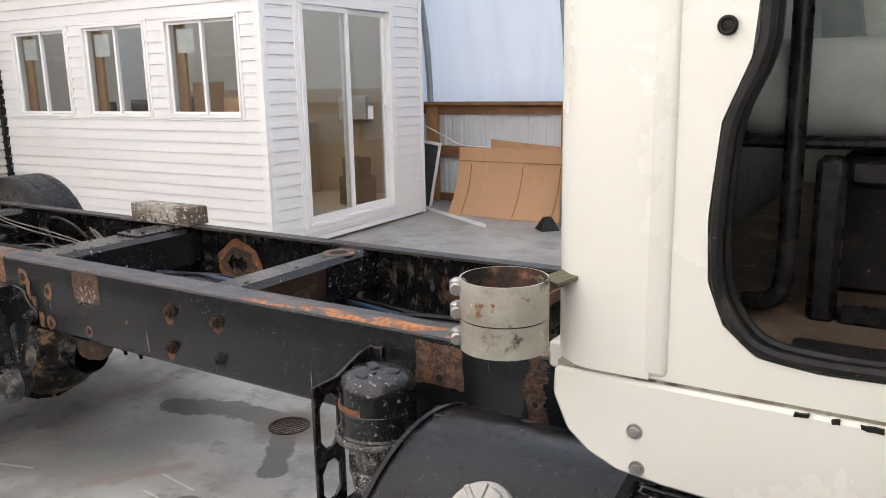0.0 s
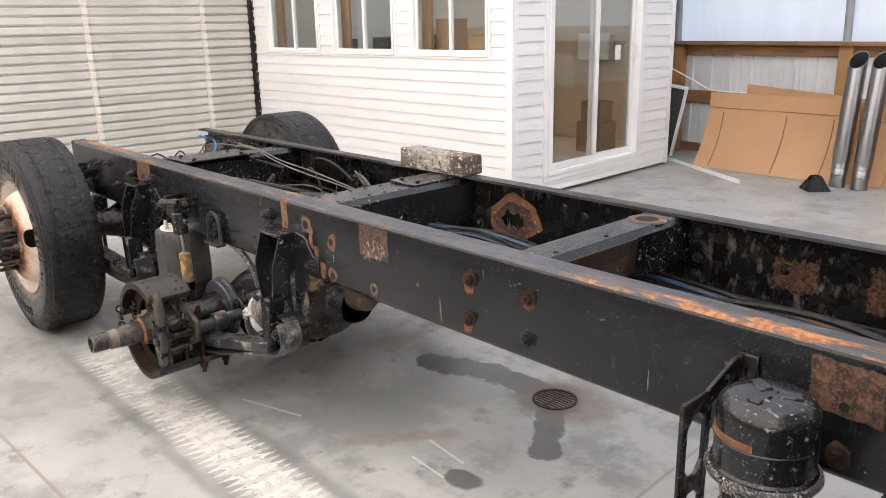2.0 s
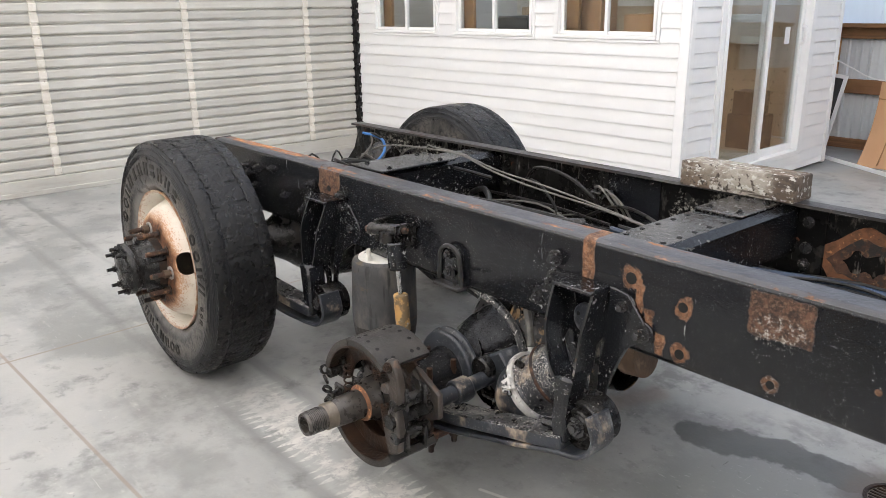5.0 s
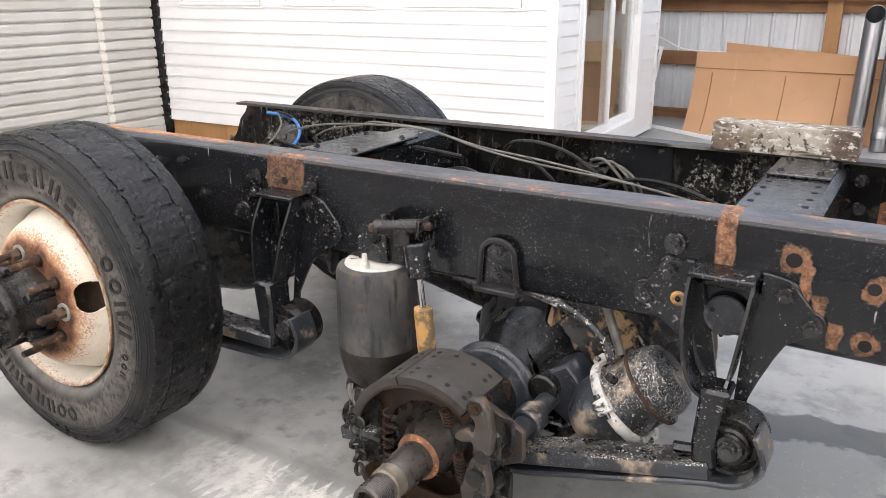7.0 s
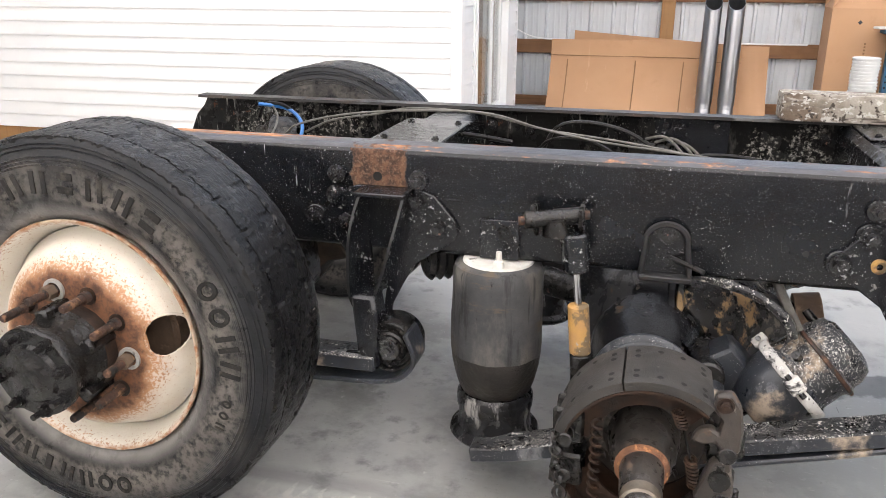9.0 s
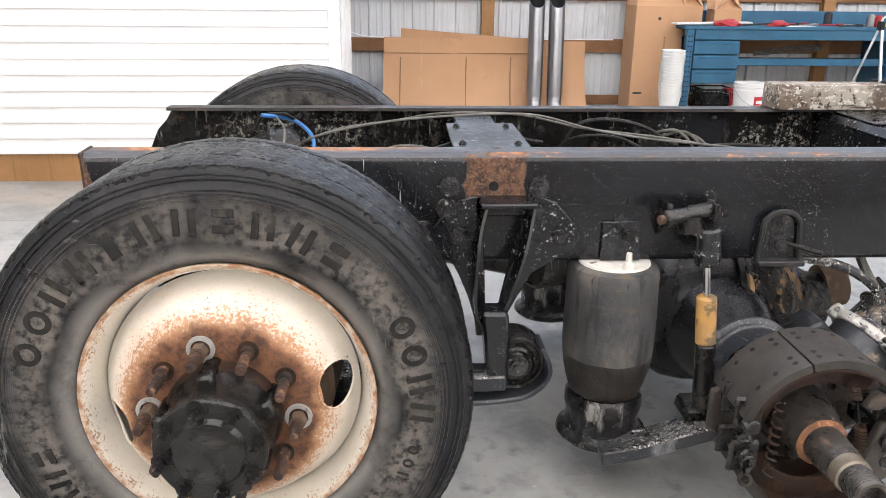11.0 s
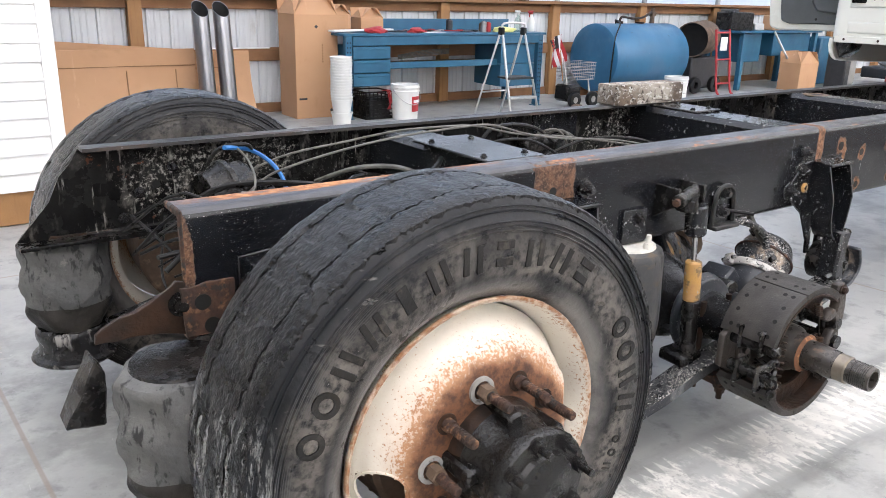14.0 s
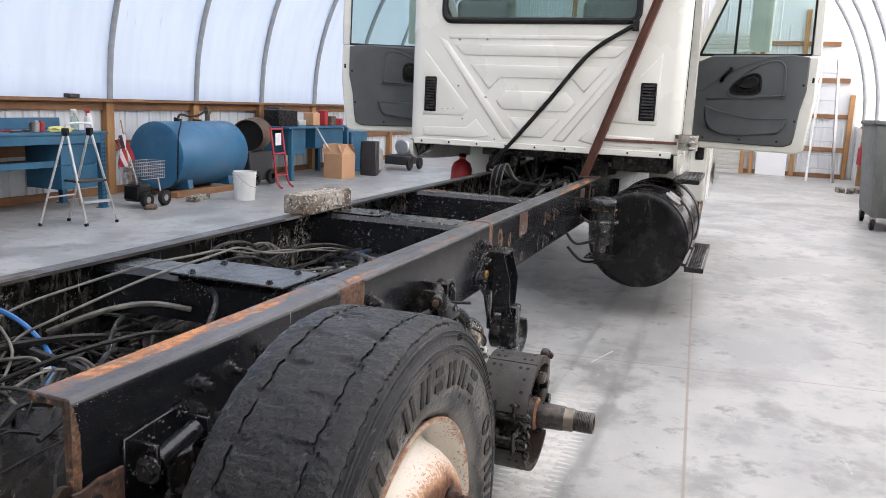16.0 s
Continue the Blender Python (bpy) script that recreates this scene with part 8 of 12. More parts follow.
# the bent rusty bracket left under the cut end of the near rail
for s in (-1, 1):
    bm = B()
    y0, y1 = yb(s, -0.012, 0.0)
    pl = wob([(-5.235, 0.814), (-5.305, 0.819), (-5.36, 0.785), (-5.42, 0.765), (-5.467, 0.742), (-5.469, 0.725), (-5.346, 0.722), (-5.283, 0.702), (-5.235, 0.705)], 0.004)
    if s > 0:
        pl = wob([(-5.235, 0.70), (-5.40, 0.70), (-5.42, 0.68), (-5.235, 0.665)], 0.003)
    plate_xz(bm, pl, y0, y1, 0.001)
    rb = part("bag_hanger", jitter(bm, 0.004, 30), mat_rust_dark, truck, "torn rusty bracket")
    bolt(-5.30, side_y(s, 0.0), 0.775, (0, s, 0), 0.018, 0.014, 0.01, mat_grime, rb)

# the broken spring wedge hanging behind the near bag
bm = B()
plate_xz(bm, wob([(-5.52, 0.490), (-5.44, 0.482), (-5.428, 0.60), (-5.448, 0.632)], 0.003), 1.70, 1.78, 0.004)
part("broken_bracket", jitter(bm, 0.004, 20), mat_grime, truck, "dusty broken bracket end")
bm = B()
plate_xz(bm, wob([(-5.305, 0.812), (-5.195, 0.818), (-5.192, 0.704), (-5.30, 0.708)], 0.004), 1.555, 1.562, 0.001)
ep = part("end_plate", jitter(bm, 0.002, 30), mat_rust, truck, "scaly rusty plate under the cut rail end")
for x, z in ((-5.262, 0.778), (-5.245, 0.725)):
    bm = B()
    cyl(bm, (x, 1.560, z), (x, 1.553, z), 0.017, seg=14)
    part("plate_hole", bm, mat_hole, ep)

# ---- the cab ----
CX0, CY0, CY1, CZ0, CZ1 = -0.49, 1.035, 3.07, 1.165, 2.78
CR = 0.085


def shell_path(x_front, a=0.0):
    """The cab's outline seen from above, from the near side round the back to the far side; a: set in by this much."""
    pts = [(x_front, CY0 + a)]
    for k in range(9):
        t = math.pi * k / 16
        pts.append((CX0 + CR - (CR - a) * math.sin(t), CY0 + CR - (CR - a) * math.cos(t)))
    for k in range(9):
        t = math.pi * k / 16
        pts.append((CX0 + CR - (CR - a) * math.cos(t), CY1 - CR + (CR - a) * math.sin(t)))
    pts.append((x_front, CY1 - a))
    return pts


def wall_strip(bm, o, i, z0, z1):
    t = bmesh.new()
    q = [[t.verts.new((*p, z)) for p in line] for line, z in ((o, z0), (o, z1), (i, z1), (i, z0))]
    for k in range(len(o) - 1):
        for a in range(4):
            b = (a + 1) % 4
            t.faces.new((q[a][k], q[a][k + 1], q[b][k + 1], q[b][k]))
    t.faces.new([q[a][0] for a in range(4)])
    t.faces.new([q[a][-1] for a in range(4)])
    return add(bm, t)


# back and corners, with the rear window left open; the side pillars end at the door opening
WY0, WY1, WZ0, WZ1 = 1.38, 2.80, 2.06, 2.52
bm = B()
o, i = shell_path(-0.325), shell_path(-0.325, 0.028)
wall_strip(bm, o, i, CZ0, WZ0)
n = 10
wall_strip(bm, o[:n] + [(CX0, WY0)], i[:n] + [(CX0 + 0.028, WY0)], WZ0, WZ1)
wall_strip(bm, [(CX0, WY1)] + o[n:], [(CX0 + 0.028, WY1)] + i[n:], WZ0, WZ1)
wall_strip(bm, o, i, WZ1, CZ1 - 0.12)
cab = part("cab", bm, mat_cab, truck, "cream-white steel truck cab with both doors open", angle=50)
# roof
bm = B()
t = bmesh.new()
rows = []
for k in range(9):
    u = k / 8
    x = CX0 + 0.0 + 1.45 * u
    rise = 0.12 * math.sin(min(1, u * 3) * math.pi / 2) * (1 - 0.25 * max(0, u - 0.7) / 0.3)
    rows.append([t.verts.new((x, CY0 + 0.06 + (CY1 - CY0 - 0.12) * j / 12, CZ1 - 0.12 + rise * (1 - abs(2 * j / 12 - 1) ** 5))) for j in range(13)])
for a, b in zip(rows, rows[1:]):
    for j in range(12):
        t.faces.new((a[j], a[j + 1], b[j + 1], b[j]))
r = bmesh.ops.extrude_face_region(t, geom=t.faces[:])
bmesh.ops.translate(t, vec=(0, 0, -0.035), verts=[v for v in r["geom"] if isinstance(v, bmesh.types.BMVert)])
add(bm, t)
part("roof", bm, mat_cab, cab, angle=60)


# panels pressed out of the back wall, their edges sloping
YP = 2.075


def pressed(pts, h=0.010, w=0.011, name="pressed_panel"):
    """pts: (offset across the cab, height), any turn; the top face is drawn in by w."""
    area = sum(a[0] * b[1] - b[0] * a[1] for a, b in zip(pts, pts[1:] + pts[:1]))
    pts = [Vector(p) for p in (pts if area > 0 else pts[::-1])]
    n = len(pts)
    inner = []
    for k in range(n):
        p, q, r = pts[k - 1], pts[k], pts[(k + 1) % n]
        d0, d1 = (q - p).normalized(), (r - q).normalized()
        n0, n1 = Vector((-d0.y, d0.x)), Vector((-d1.y, d1.x))
        b = (n0 + n1).normalized()
        inner.append(q + b * w / max(0.35, b.dot(n0)))
    bm = B()
    low = [bm.verts.new((CX0 + 0.002, YP + p.x, p.y)) for p in pts]
    mid = [bm.verts.new((CX0 - h * 0.72, YP + p.x * 0.7 + q.x * 0.3, p.y * 0.7 + q.y * 0.3)) for p, q in zip(pts, inner)]
    top = [bm.verts.new((CX0 - h, YP + p.x, p.y)) for p in inner]
    for a, b in ((low, mid), (mid, top)):
        for k in range(n):
            bm.faces.new((a[k], a[(k + 1) % n], b[(k + 1) % n], b[k]))
    bm.faces.new(top)
    return part(name, bm, mat_cab, cab, angle=60)


pressed([(0.70, 1.958), (-0.70, 1.958), (-0.68, 1.925), (0.68, 1.925)], 0.007)
pressed([(0.647, 1.887), (-0.647, 1.887), (-0.557, 1.805), (0.557, 1.805)])
pressed([(0.505, 1.743), (-0.505, 1.743), (-0.355, 1.562), (-0.268, 1.650), (0.268, 1.650), (0.355, 1.562)])
pressed([(0.229, 1.563), (-0.229, 1.563), (-0.299, 1.487), (-0.241, 1.42), (0.241, 1.42), (0.299, 1.487)])
pressed([(0.192, 1.367), (-0.192, 1.367), (-0.072, 1.228), (0.072, 1.228)])
for m in (1, -1):
    pressed([(m * 0.778, 1.941), (m * 0.700, 1.912), (m * 0.147, 1.214), (m * 0.231, 1.206)], 0.011, 0.016, "pressed_rib")
    pressed([(m * 0.883, 1.853), (m * 0.508, 1.419), (m * 0.552, 1.362), (m * 0.877, 1.355)], 0.008, 0.014)
    pressed([(m * 0.871, 1.270), (m * 0.524, 1.277), (m * 0.446, 1.346), (m * 0.335, 1.225), (m * 0.448, 1.198), (m * 0.867, 1.196)], 0.008, 0.013)
for u, z in ((0.603, 1.921), (0.385, 1.924), (0.599, 1.759), (0.598, 1.583), (0.378, 1.505), (0.292, 1.199), (0.810, 1.139), (0.555, 1.337), (0.720, 1.406), (0.672, 1.408), (0.630, 1.414)):
    bm = B()
    r = 0.009 if z > 1.5 else 0.005
    cyl(bm, (CX0 + 0.001, YP + u, z), (CX0 - 0.0105, YP + u, z), r, r * 0.8, 10)
    part("panel_plug", bm, mat_galv if z > 1.5 else mat_rust_dark, cab)
# a folded flange along the foot of the back panel
bm = B()
box(bm, (CX0 - 0.012, CY0 + 0.05, CZ0 - 0.03), (CX0 + 0.03, CY1 - 0.05, CZ0 + 0.015), 0.005)
part("rear_flange", bm, mat_cab, cab)
for y in np.linspace(CY0 + 0.12, CY1 - 0.12, 9):
    bm = B()
    cyl(bm, (CX0 - 0.011, y, CZ0 - 0.008), (CX0 - 0.015, y, CZ0 - 0.008), 0.008, seg=10)
    part("flange_bolt", bm, mat_rust_dark, cab)
for y0, y1 in ((1.215, 1.325), (2.845, 2.94)):
    bm = B()
    box(bm, (CX0 - 0.018, y0, 1.385), (CX0 + 0.003, y1, 1.645), 0.006)
    v = part("cab_vent", bm, mat_black_plastic, cab, "black louvred air vent")
    for k in range(11):
        bm = B()
        box(bm, (-0.006, y0 + 0.014, -0.007), (0.004, y1 - 0.014, 0.007), 0.001, Matrix.Translation((CX0 - 0.020, 0, 1.407 + k * 0.0215)) @ Matrix.Rotation(0.5, 4, "Y"))
        part("vent_slat", bm, mat_black_plastic, cab)
# rear window: rubber, glass
bm = B()
ring = []
for cy, cz, a0 in ((WY1 - 0.06, WZ1 - 0.06, 0), (WY0 + 0.06, WZ1 - 0.06, 90), (WY0 + 0.06, WZ0 + 0.06, 180), (WY1 - 0.06, WZ0 + 0.06, 270)):
    ring += [(CX0 - 0.004, cy + 0.062 * math.cos(radians(a0 + k * 18)), cz + 0.062 * math.sin(radians(a0 + k * 18))) for k in range(6)]
tube(bm, ring + ring[:1], 0.024, 8, 1)
part("window_seal", bm, mat_rubber, cab)
bm = B()
box(bm, (CX0 + 0.006, WY0 + 0.004, WZ0 + 0.004), (CX0 + 0.011, WY1 - 0.004, WZ1 - 0.004))
g = part("rear_glass", bm, mat_glass_clear, cab)
g.visible_shadow = False

# door pillar, sill, skirt on each side
for s in (-1, 1):
    yo = CY0 if s < 0 else CY1
    def yy(a, b, yo=yo, s=s):
        u, v = yo + (-s) * a, yo + (-s) * b
        return min(u, v), max(u, v)
    # pillar skin up to the curved edge of the door opening, with its vertical crease
    edge = [(-0.325, 1.165), (-0.03, 1.165), (-0.03, 1.213), (-0.11, 1.211), (-0.185, 1.220), (-0.230, 1.258), (-0.252, 1.315), (-0.256, 1.40), (-0.245, 1.525), (-0.213, 1.605), (-0.207, 1.68), (-0.200, 2.0), (-0.185, 2.45), (-0.16, 2.66), (-0.325, 2.66)]
    bm = B()
    y0, y1 = yy(0.006, 0.034)
    plate_xz(bm, edge, y0, y1)
    part("door_pillar", bm, mat_cab, cab)
    bm = B()
    y0, y1 = yy(-0.001, 0.02)
    box(bm, (-0.336, y0, 1.17), (-0.300, y1, 2.6), 0.009, None, 3)
    part("pillar_bead", bm, mat_cab, cab)
    # sill under the door
    bm = B()
    y0, y1 = yy(0.008, 0.07)
    box(bm, (-0.026, y0, 1.165), (0.95, y1, 1.213), 0.006)
    part("door_sill", bm, mat_cab, cab)
    bm = B()
    y0, y1 = yy(0.012, 0.032)
    box(bm, (-0.044, y0, 1.15), (-0.030, y1, 1.214), 0.002)
    part("sill_joint", bm, mat_rubber, cab)
    # rubber seal round the opening
    seal = [(-0.15, 2.64), (-0.178, 2.45), (-0.190, 2.0), (-0.196, 1.68), (-0.202, 1.605), (-0.234, 1.522), (-0.244, 1.40), (-0.240, 1.315), (-0.218, 1.264), (-0.178, 1.230), (-0.105, 1.222), (0.0, 1.223), (0.5, 1.225), (0.83, 1.228)]
    bm = B()
    tube(bm, [(x, yo - s * 0.010, z) for x, z in seal], 0.010, 8, 4)
    part("door_seal", bm, mat_rubber, cab, "black rubber door seal")
    bm = B()
    tube(bm, [(x + 0.006, yo - s * 0.036, z + 0.003) for x, z in seal], 0.008, 8, 4)
    part("inner_seal", bm, mat_rubber, cab)
    # lower skirt panel with two bolts and chipped upper edge
    bm = B()
    y0, y1 = yy(0.0, 0.03)
    plate_xz(bm, [(-0.470, 1.1585), (-0.472, 1.115), (-0.449, 1.062), (-0.415, 1.033), (-0.370, 1.014), (-0.30, 1.006), (0.2, 0.985), (0.95, 0.97), (0.95, 1.1585)], y0, y1, 0.005)
    sk = part("skirt_panel", bm, mat_cab, cab, "cream-white skirt panel with two bolts and chipped paint")
    bm = B()
    y0, y1 = yy(0.010, 0.03)
    box(bm, (-0.468, y0, 1.150), (0.95, y1, 1.166))
    part("skirt_gap", bm, mat_galv, cab)
    for x, z in ((-0.342, 1.083), (-0.337, 1.026)):
        bm = B()
        yb0 = yo
        cyl(bm, (x, yb0, z), (x, yb0 + s * 0.003, z), 0.0115, seg=16)
        cyl(bm, (x, yb0 + s * 0.003, z), (x, yb0 + s * 0.0075, z), 0.0078, 0.006, 12)
        cyl(bm, (x, yb0 + s * 0.0075, z), (x, yb0 + s * 0.009, z), 0.004, 0.003, 8)
        part("panel_bolt", bm, mat_steel, cab)
    for k, (x, w) in enumerate(((-0.125, 0.018), (-0.085, 0.010), (-0.045, 0.024), (-0.02, 0.008))):
        bm = B()
        y0, y1 = yy(-0.0012, 0.004)
        plate_xz(bm, wob([(x - w / 2, 1.158), (x + w / 2, 1.158), (x + w / 2, 1.152), (x - w / 2, 1.1525)], 0.003, 90), y0, y1)
        part("paint_chip", bm, mat_rubber, cab)
    bm = B()
    lathe(bm, [(0.0, 0.0), (0.0125, 0.0), (0.0125, 0.003), (0.010, 0.005), (0.0075, 0.004), (0.0065, 0.002), (0.0, 0.003)], frame_to((-0.242, yo, 1.643), (-0.242, yo + s, 1.643))[0], 20)
    part("striker_plug", bm, mat_rubber, cab)
    # front pillar, cowl and screen frame
    bm = B()
    y0, y1 = yy(0.005, 0.09)
    plate_xz(bm, [(0.83, 1.16), (0.98, 1.16), (1.02, 1.95), (0.72, 2.66), (0.62, 2.66), (0.86, 1.95)], y0, y1, 0.01)
    part("front_pillar", bm, mat_cab, cab)
    bm = B()
    y0, y1 = yy(0.0, 0.08)
    box(bm, (-0.18, y0, 2.60), (0.70, y1, 2.67), 0.01)
    part("roof_rail", bm, mat_cab, cab)

# inside the cab
bm = B()
box(bm, (CX0 + 0.03, CY0 + 0.05, 1.165), (1.0, CY1 - 0.05, 1.205), 0.004)
part("cab_floor", bm, mat_drum, cab)
bm = B()
box(bm, (CX0 + 0.030, CY0 + 0.04, 1.20), (CX0 + 0.06, CY1 - 0.04, 2.04), 0.008)
part("back_trim", bm, mat_grey_trim, cab)
bm = B()
plate_xz(bm, [(0.98, 1.17), (1.0, 1.85), (0.72, 1.93), (0.55, 1.80), (0.60, 1.60), (0.85, 1.45), (0.90, 1.17)], CY0 + 0.10, CY1 - 0.10, 0.02)
part("dashboard", bm, mat_black_plastic, cab)
bm = B()
plate_xz(bm, [(1.015, 1.93), (0.745, 2.63), (0.738, 2.628), (1.008, 1.927)], CY0 + 0.10, CY1 - 0.10)
g = part("windscreen", bm, mat_glass_clear, cab)
g.visible_shadow = False
bm = B()
box(bm, (-0.16, CY0 + 0.03, 1.203), (0.85, CY0 + 0.14, 1.216), 0.004)
for k in range(26):
    box(bm, (-0.06 + k * 0.034, CY0 + 0.045, 1.216), (-0.04 + k * 0.034, CY0 + 0.115, 1.222), 0.001)
part("step_plate", bm, mat_rubber, cab, "black ribbed door step plate")
bm = B()
tube(bm, [(-0.255, 1.30, 1.225), (-0.215, 1.29, 1.235), (-0.196, 1.285, 1.275), (-0.194, 1.285, 1.45), (-0.196, 1.285, 1.75), (-0.200, 1.285, 2.1)], 0.0155, 10)
part("seat_frame_bar", bm, mat_black_plastic, cab, "black grab bar behind the seat")
bm = B()
box(bm, (-0.28, 1.18, 1.215), (-0.27, 1.20, 1.36), 0.002)
part("bracket", bm, mat_rust_dark, cab)
for y0, y1 in ((1.30, 1.83), (2.25, 2.78)):
    bm = B()
    box(bm, (-0.30, y0, 1.485), (0.22, y1, 1.635), 0.05, None, 4)
    seat = part("seat", bm, mat_grey_cloth, cab, "grey cloth seat on a black box base")
    bm = B()
    box(bm, (-0.13, y0 + 0.045, -0.06), (0.0, y1 - 0.045, 0.62), 0.05, Matrix.Translation((-0.22, 0, 1.62)) @ Matrix.Rotation(-0.18, 4, "Y"), 4)
    box(bm, (-0.12, y0 + 0.13, 0.60), (-0.01, y1 - 0.13, 0.82), 0.04, Matrix.Translation((-0.22, 0, 1.62)) @ Matrix.Rotation(-0.18, 4, "Y"), 4)
    part("backrest", bm, mat_grey_cloth, cab)
    bm = B()
    box(bm, (-0.31, y0 - 0.006, 1.472), (0.24, y1 + 0.006, 1.490), 0.006)
    part("seat_pan", bm, mat_black_plastic, cab)
    for y in (y0, y1 - 0.02):
        for lo, hi in (((-0.165, 1.20), (-0.122, 1.462)), ((0.16, 1.20), (0.20, 1.462)), ((-0.122, 1.415), (0.16, 1.462)), ((-0.122, 1.20), (0.16, 1.235))):
            bm = B()
            box(bm, (lo[0], y, lo[1]), (hi[0], y + 0.03, hi[1]), 0.010)
            part("seat_base_bar", bm, mat_black_plastic, cab)
    bm = B()
    box(bm, (-0.15, y0 + 0.2, 1.206), (0.17, y0 + 0.24, 1.45), 0.01)
    part("seat_damper", bm, mat_rubber, cab)


# ---- cab doors, both standing open ----
def cab_door(hinge, free, s):
    """A door from its hinge to its free edge; its inner side faces the tail of the truck."""
    h, f = Vector((*hinge, 0)), Vector((*free, 0))
    d = (f - h).normalized()
    n = Vector((-1, 0, 0)) - d * Vector((-1, 0, 0)).dot(d)
    n.normalize()
    L = (f - h).length
    m = Matrix(((d.x, 0, n.x, h.x), (d.y, 0, n.y, h.y), (0, 1, 0, 0), (0, 0, 0, 1)))
    # local x along the door, y up, z towards the inside
    def loc(bm):
        bm.transform(m)
        return bm
    out = [(0.0, 1.20), (0.03, 1.17), (L - 0.07, 1.165), (L - 0.02, 1.19), (L - 0.03, 1.40), (L, 1.60), (L + 0.005, 1.95)]
    bm = B()
    prism(bm, [(0.0, 1.21), (0.04, 1.17), (L - 0.10, 1.165), (L - 0.045, 1.19), (L - 0.035, 1.25), (L - 0.02, 1.40), (L, 1.60), (L, 1.925), (0.0, 1.925)], 0.06, None, 0.012)
    dr = part("cab_door", loc(bm), mat_cab, truck, "open cream-white cab door with grey inner trim")
    # window frame: slanted front post, top, rear post
    bm = B()
    prism(bm, [(0.0, 1.925), (0.06, 1.925), (0.33, 2.585), (L - 0.07, 2.60), (L - 0.06, 1.925), (L, 1.925), (L - 0.005, 2.62), (L - 0.05, 2.66), (0.30, 2.645), (0.26, 2.62)], 0.05, None, 0.008)
    part("window_frame", loc(bm), mat_cab, dr)
    bm = B()
    tube(bm, [(0.07, 1.935, 0.03), (0.335, 2.575, 0.03), (L - 0.08, 2.59, 0.03), (L - 0.07, 1.935, 0.03), (0.07, 1.935, 0.03)], 0.012, 6, 1)
    part("window_seal", loc(bm), mat_rubber, dr)
    bm = B()
    box(bm, (0.345, 1.93, 0.022), (0.365, 2.585, 0.042), 0.003)
    part("vent_post", loc(bm), mat_rubber, dr)
    bm = B()
    prism(bm, [(0.07, 1.93), (0.335, 2.58), (L - 0.075, 2.595), (L - 0.065, 1.93)], 0.004, Matrix.Translation((0, 0, 0.028)))
    g = part("pane", loc(bm), mat_glass_clear, dr)
    g.visible_shadow = False
    bm = B()
    prism(bm, [(0.035, 1.27), (0.07, 1.225), (L - 0.19, 1.215), (L - 0.13, 1.24), (L - 0.115, 1.32), (L - 0.10, 1.50), (L - 0.065, 1.66), (L - 0.065, 1.915), (L - 0.20, 1.935), (0.20, 1.93), (0.04, 1.86)], 0.022, Matrix.Translation((0, 0, 0.058)), 0.008)
    part("trim_panel", loc(bm), mat_grey_trim, dr, "grey moulded plastic trim")
    # raised upper field over a curved line, teardrop armrest with the handle bowl, pocket below
    bm = B()
    prism(bm, [(0.05, 1.625), (0.14, 1.64), (0.22, 1.71), (0.30, 1.762), (0.43, 1.83), (0.565, 1.882), (0.68, 1.912), (L - 0.21, 1.922), (0.42, 1.925), (0.20, 1.92), (0.05, 1.85)], 0.010, Matrix.Translation((0, 0, 0.078)), 0.005)
    part("upper_trim", loc(bm), mat_grey_trim, dr)
    tear = [(0.344, 1.645), (0.360, 1.682), (0.401, 1.727), (0.455, 1.775), (0.519, 1.820), (0.580, 1.853), (0.637, 1.875), (0.690, 1.884), (0.724, 1.880), (0.755, 1.862), (0.773, 1.823), (0.781, 1.740), (0.787, 1.663), (0.778, 1.632), (0.754, 1.616), (0.60, 1.606), (0.397, 1.600), (0.362, 1.615)]
    bm = B()
    prism(bm, [(x + 0.004, z - 0.002) for x, z in tear], 0.012, Matrix.Translation((0, 0, 0.078)), 0.006)
    part("armrest", loc(bm), mat_grey_trim, dr)
    bm = B()
    tube(bm, [(x, z, 0.090) for x, z in tear + tear[:1]], 0.008, 6, 2)
    part("armrest_lip", loc(bm), mat_grey_trim, dr)
    bowl = [(0.362, 1.655), (0.395, 1.705), (0.454, 1.750), (0.505, 1.776), (0.541, 1.786), (0.580, 1.776), (0.600, 1.745), (0.604, 1.690), (0.598, 1.645), (0.558, 1.624), (0.47, 1.620), (0.394, 1.624), (0.366, 1.635)]
    bm = B()
    prism(bm, bowl, 0.007, Matrix.Translation((0, 0, 0.089)), 0.003)
    part("handle_recess", loc(bm), mat_black_plastic, dr)
    bm = B()
    tube(bm, [(x, z, 0.096) for x, z in bowl + bowl[:1]], 0.006, 6, 2)
    part("recess_rim", loc(bm), mat_rubber, dr)
    bm = B()
    prism(bm, [(0.43, 1.685), (0.47, 1.735), (0.54, 1.765), (0.583, 1.752), (0.586, 1.700), (0.55, 1.668), (0.47, 1.662)], 0.018, Matrix.Translation((0, 0, 0.096)), 0.007)
    part("door_handle", loc(bm), mat_rubber, dr)
    bm = B()
    prism(bm, [(0.172, 1.573), (0.80, 1.593), (0.80, 1.605), (0.172, 1.585)], 0.014, Matrix.Translation((0, 0, 0.078)), 0.004)
    part("armrest_step", loc(bm), mat_grey_trim, dr)
    bm = B()
    tube(bm, [(0.28, 1.724, 0.094), (0.32, 1.77, 0.108), (0.364, 1.819, 0.112)], 0.014, 8, 4)
    cyl(bm, (0.364, 1.819, 0.10), (0.364, 1.819, 0.135), 0.016, seg=12, bev=0.004)
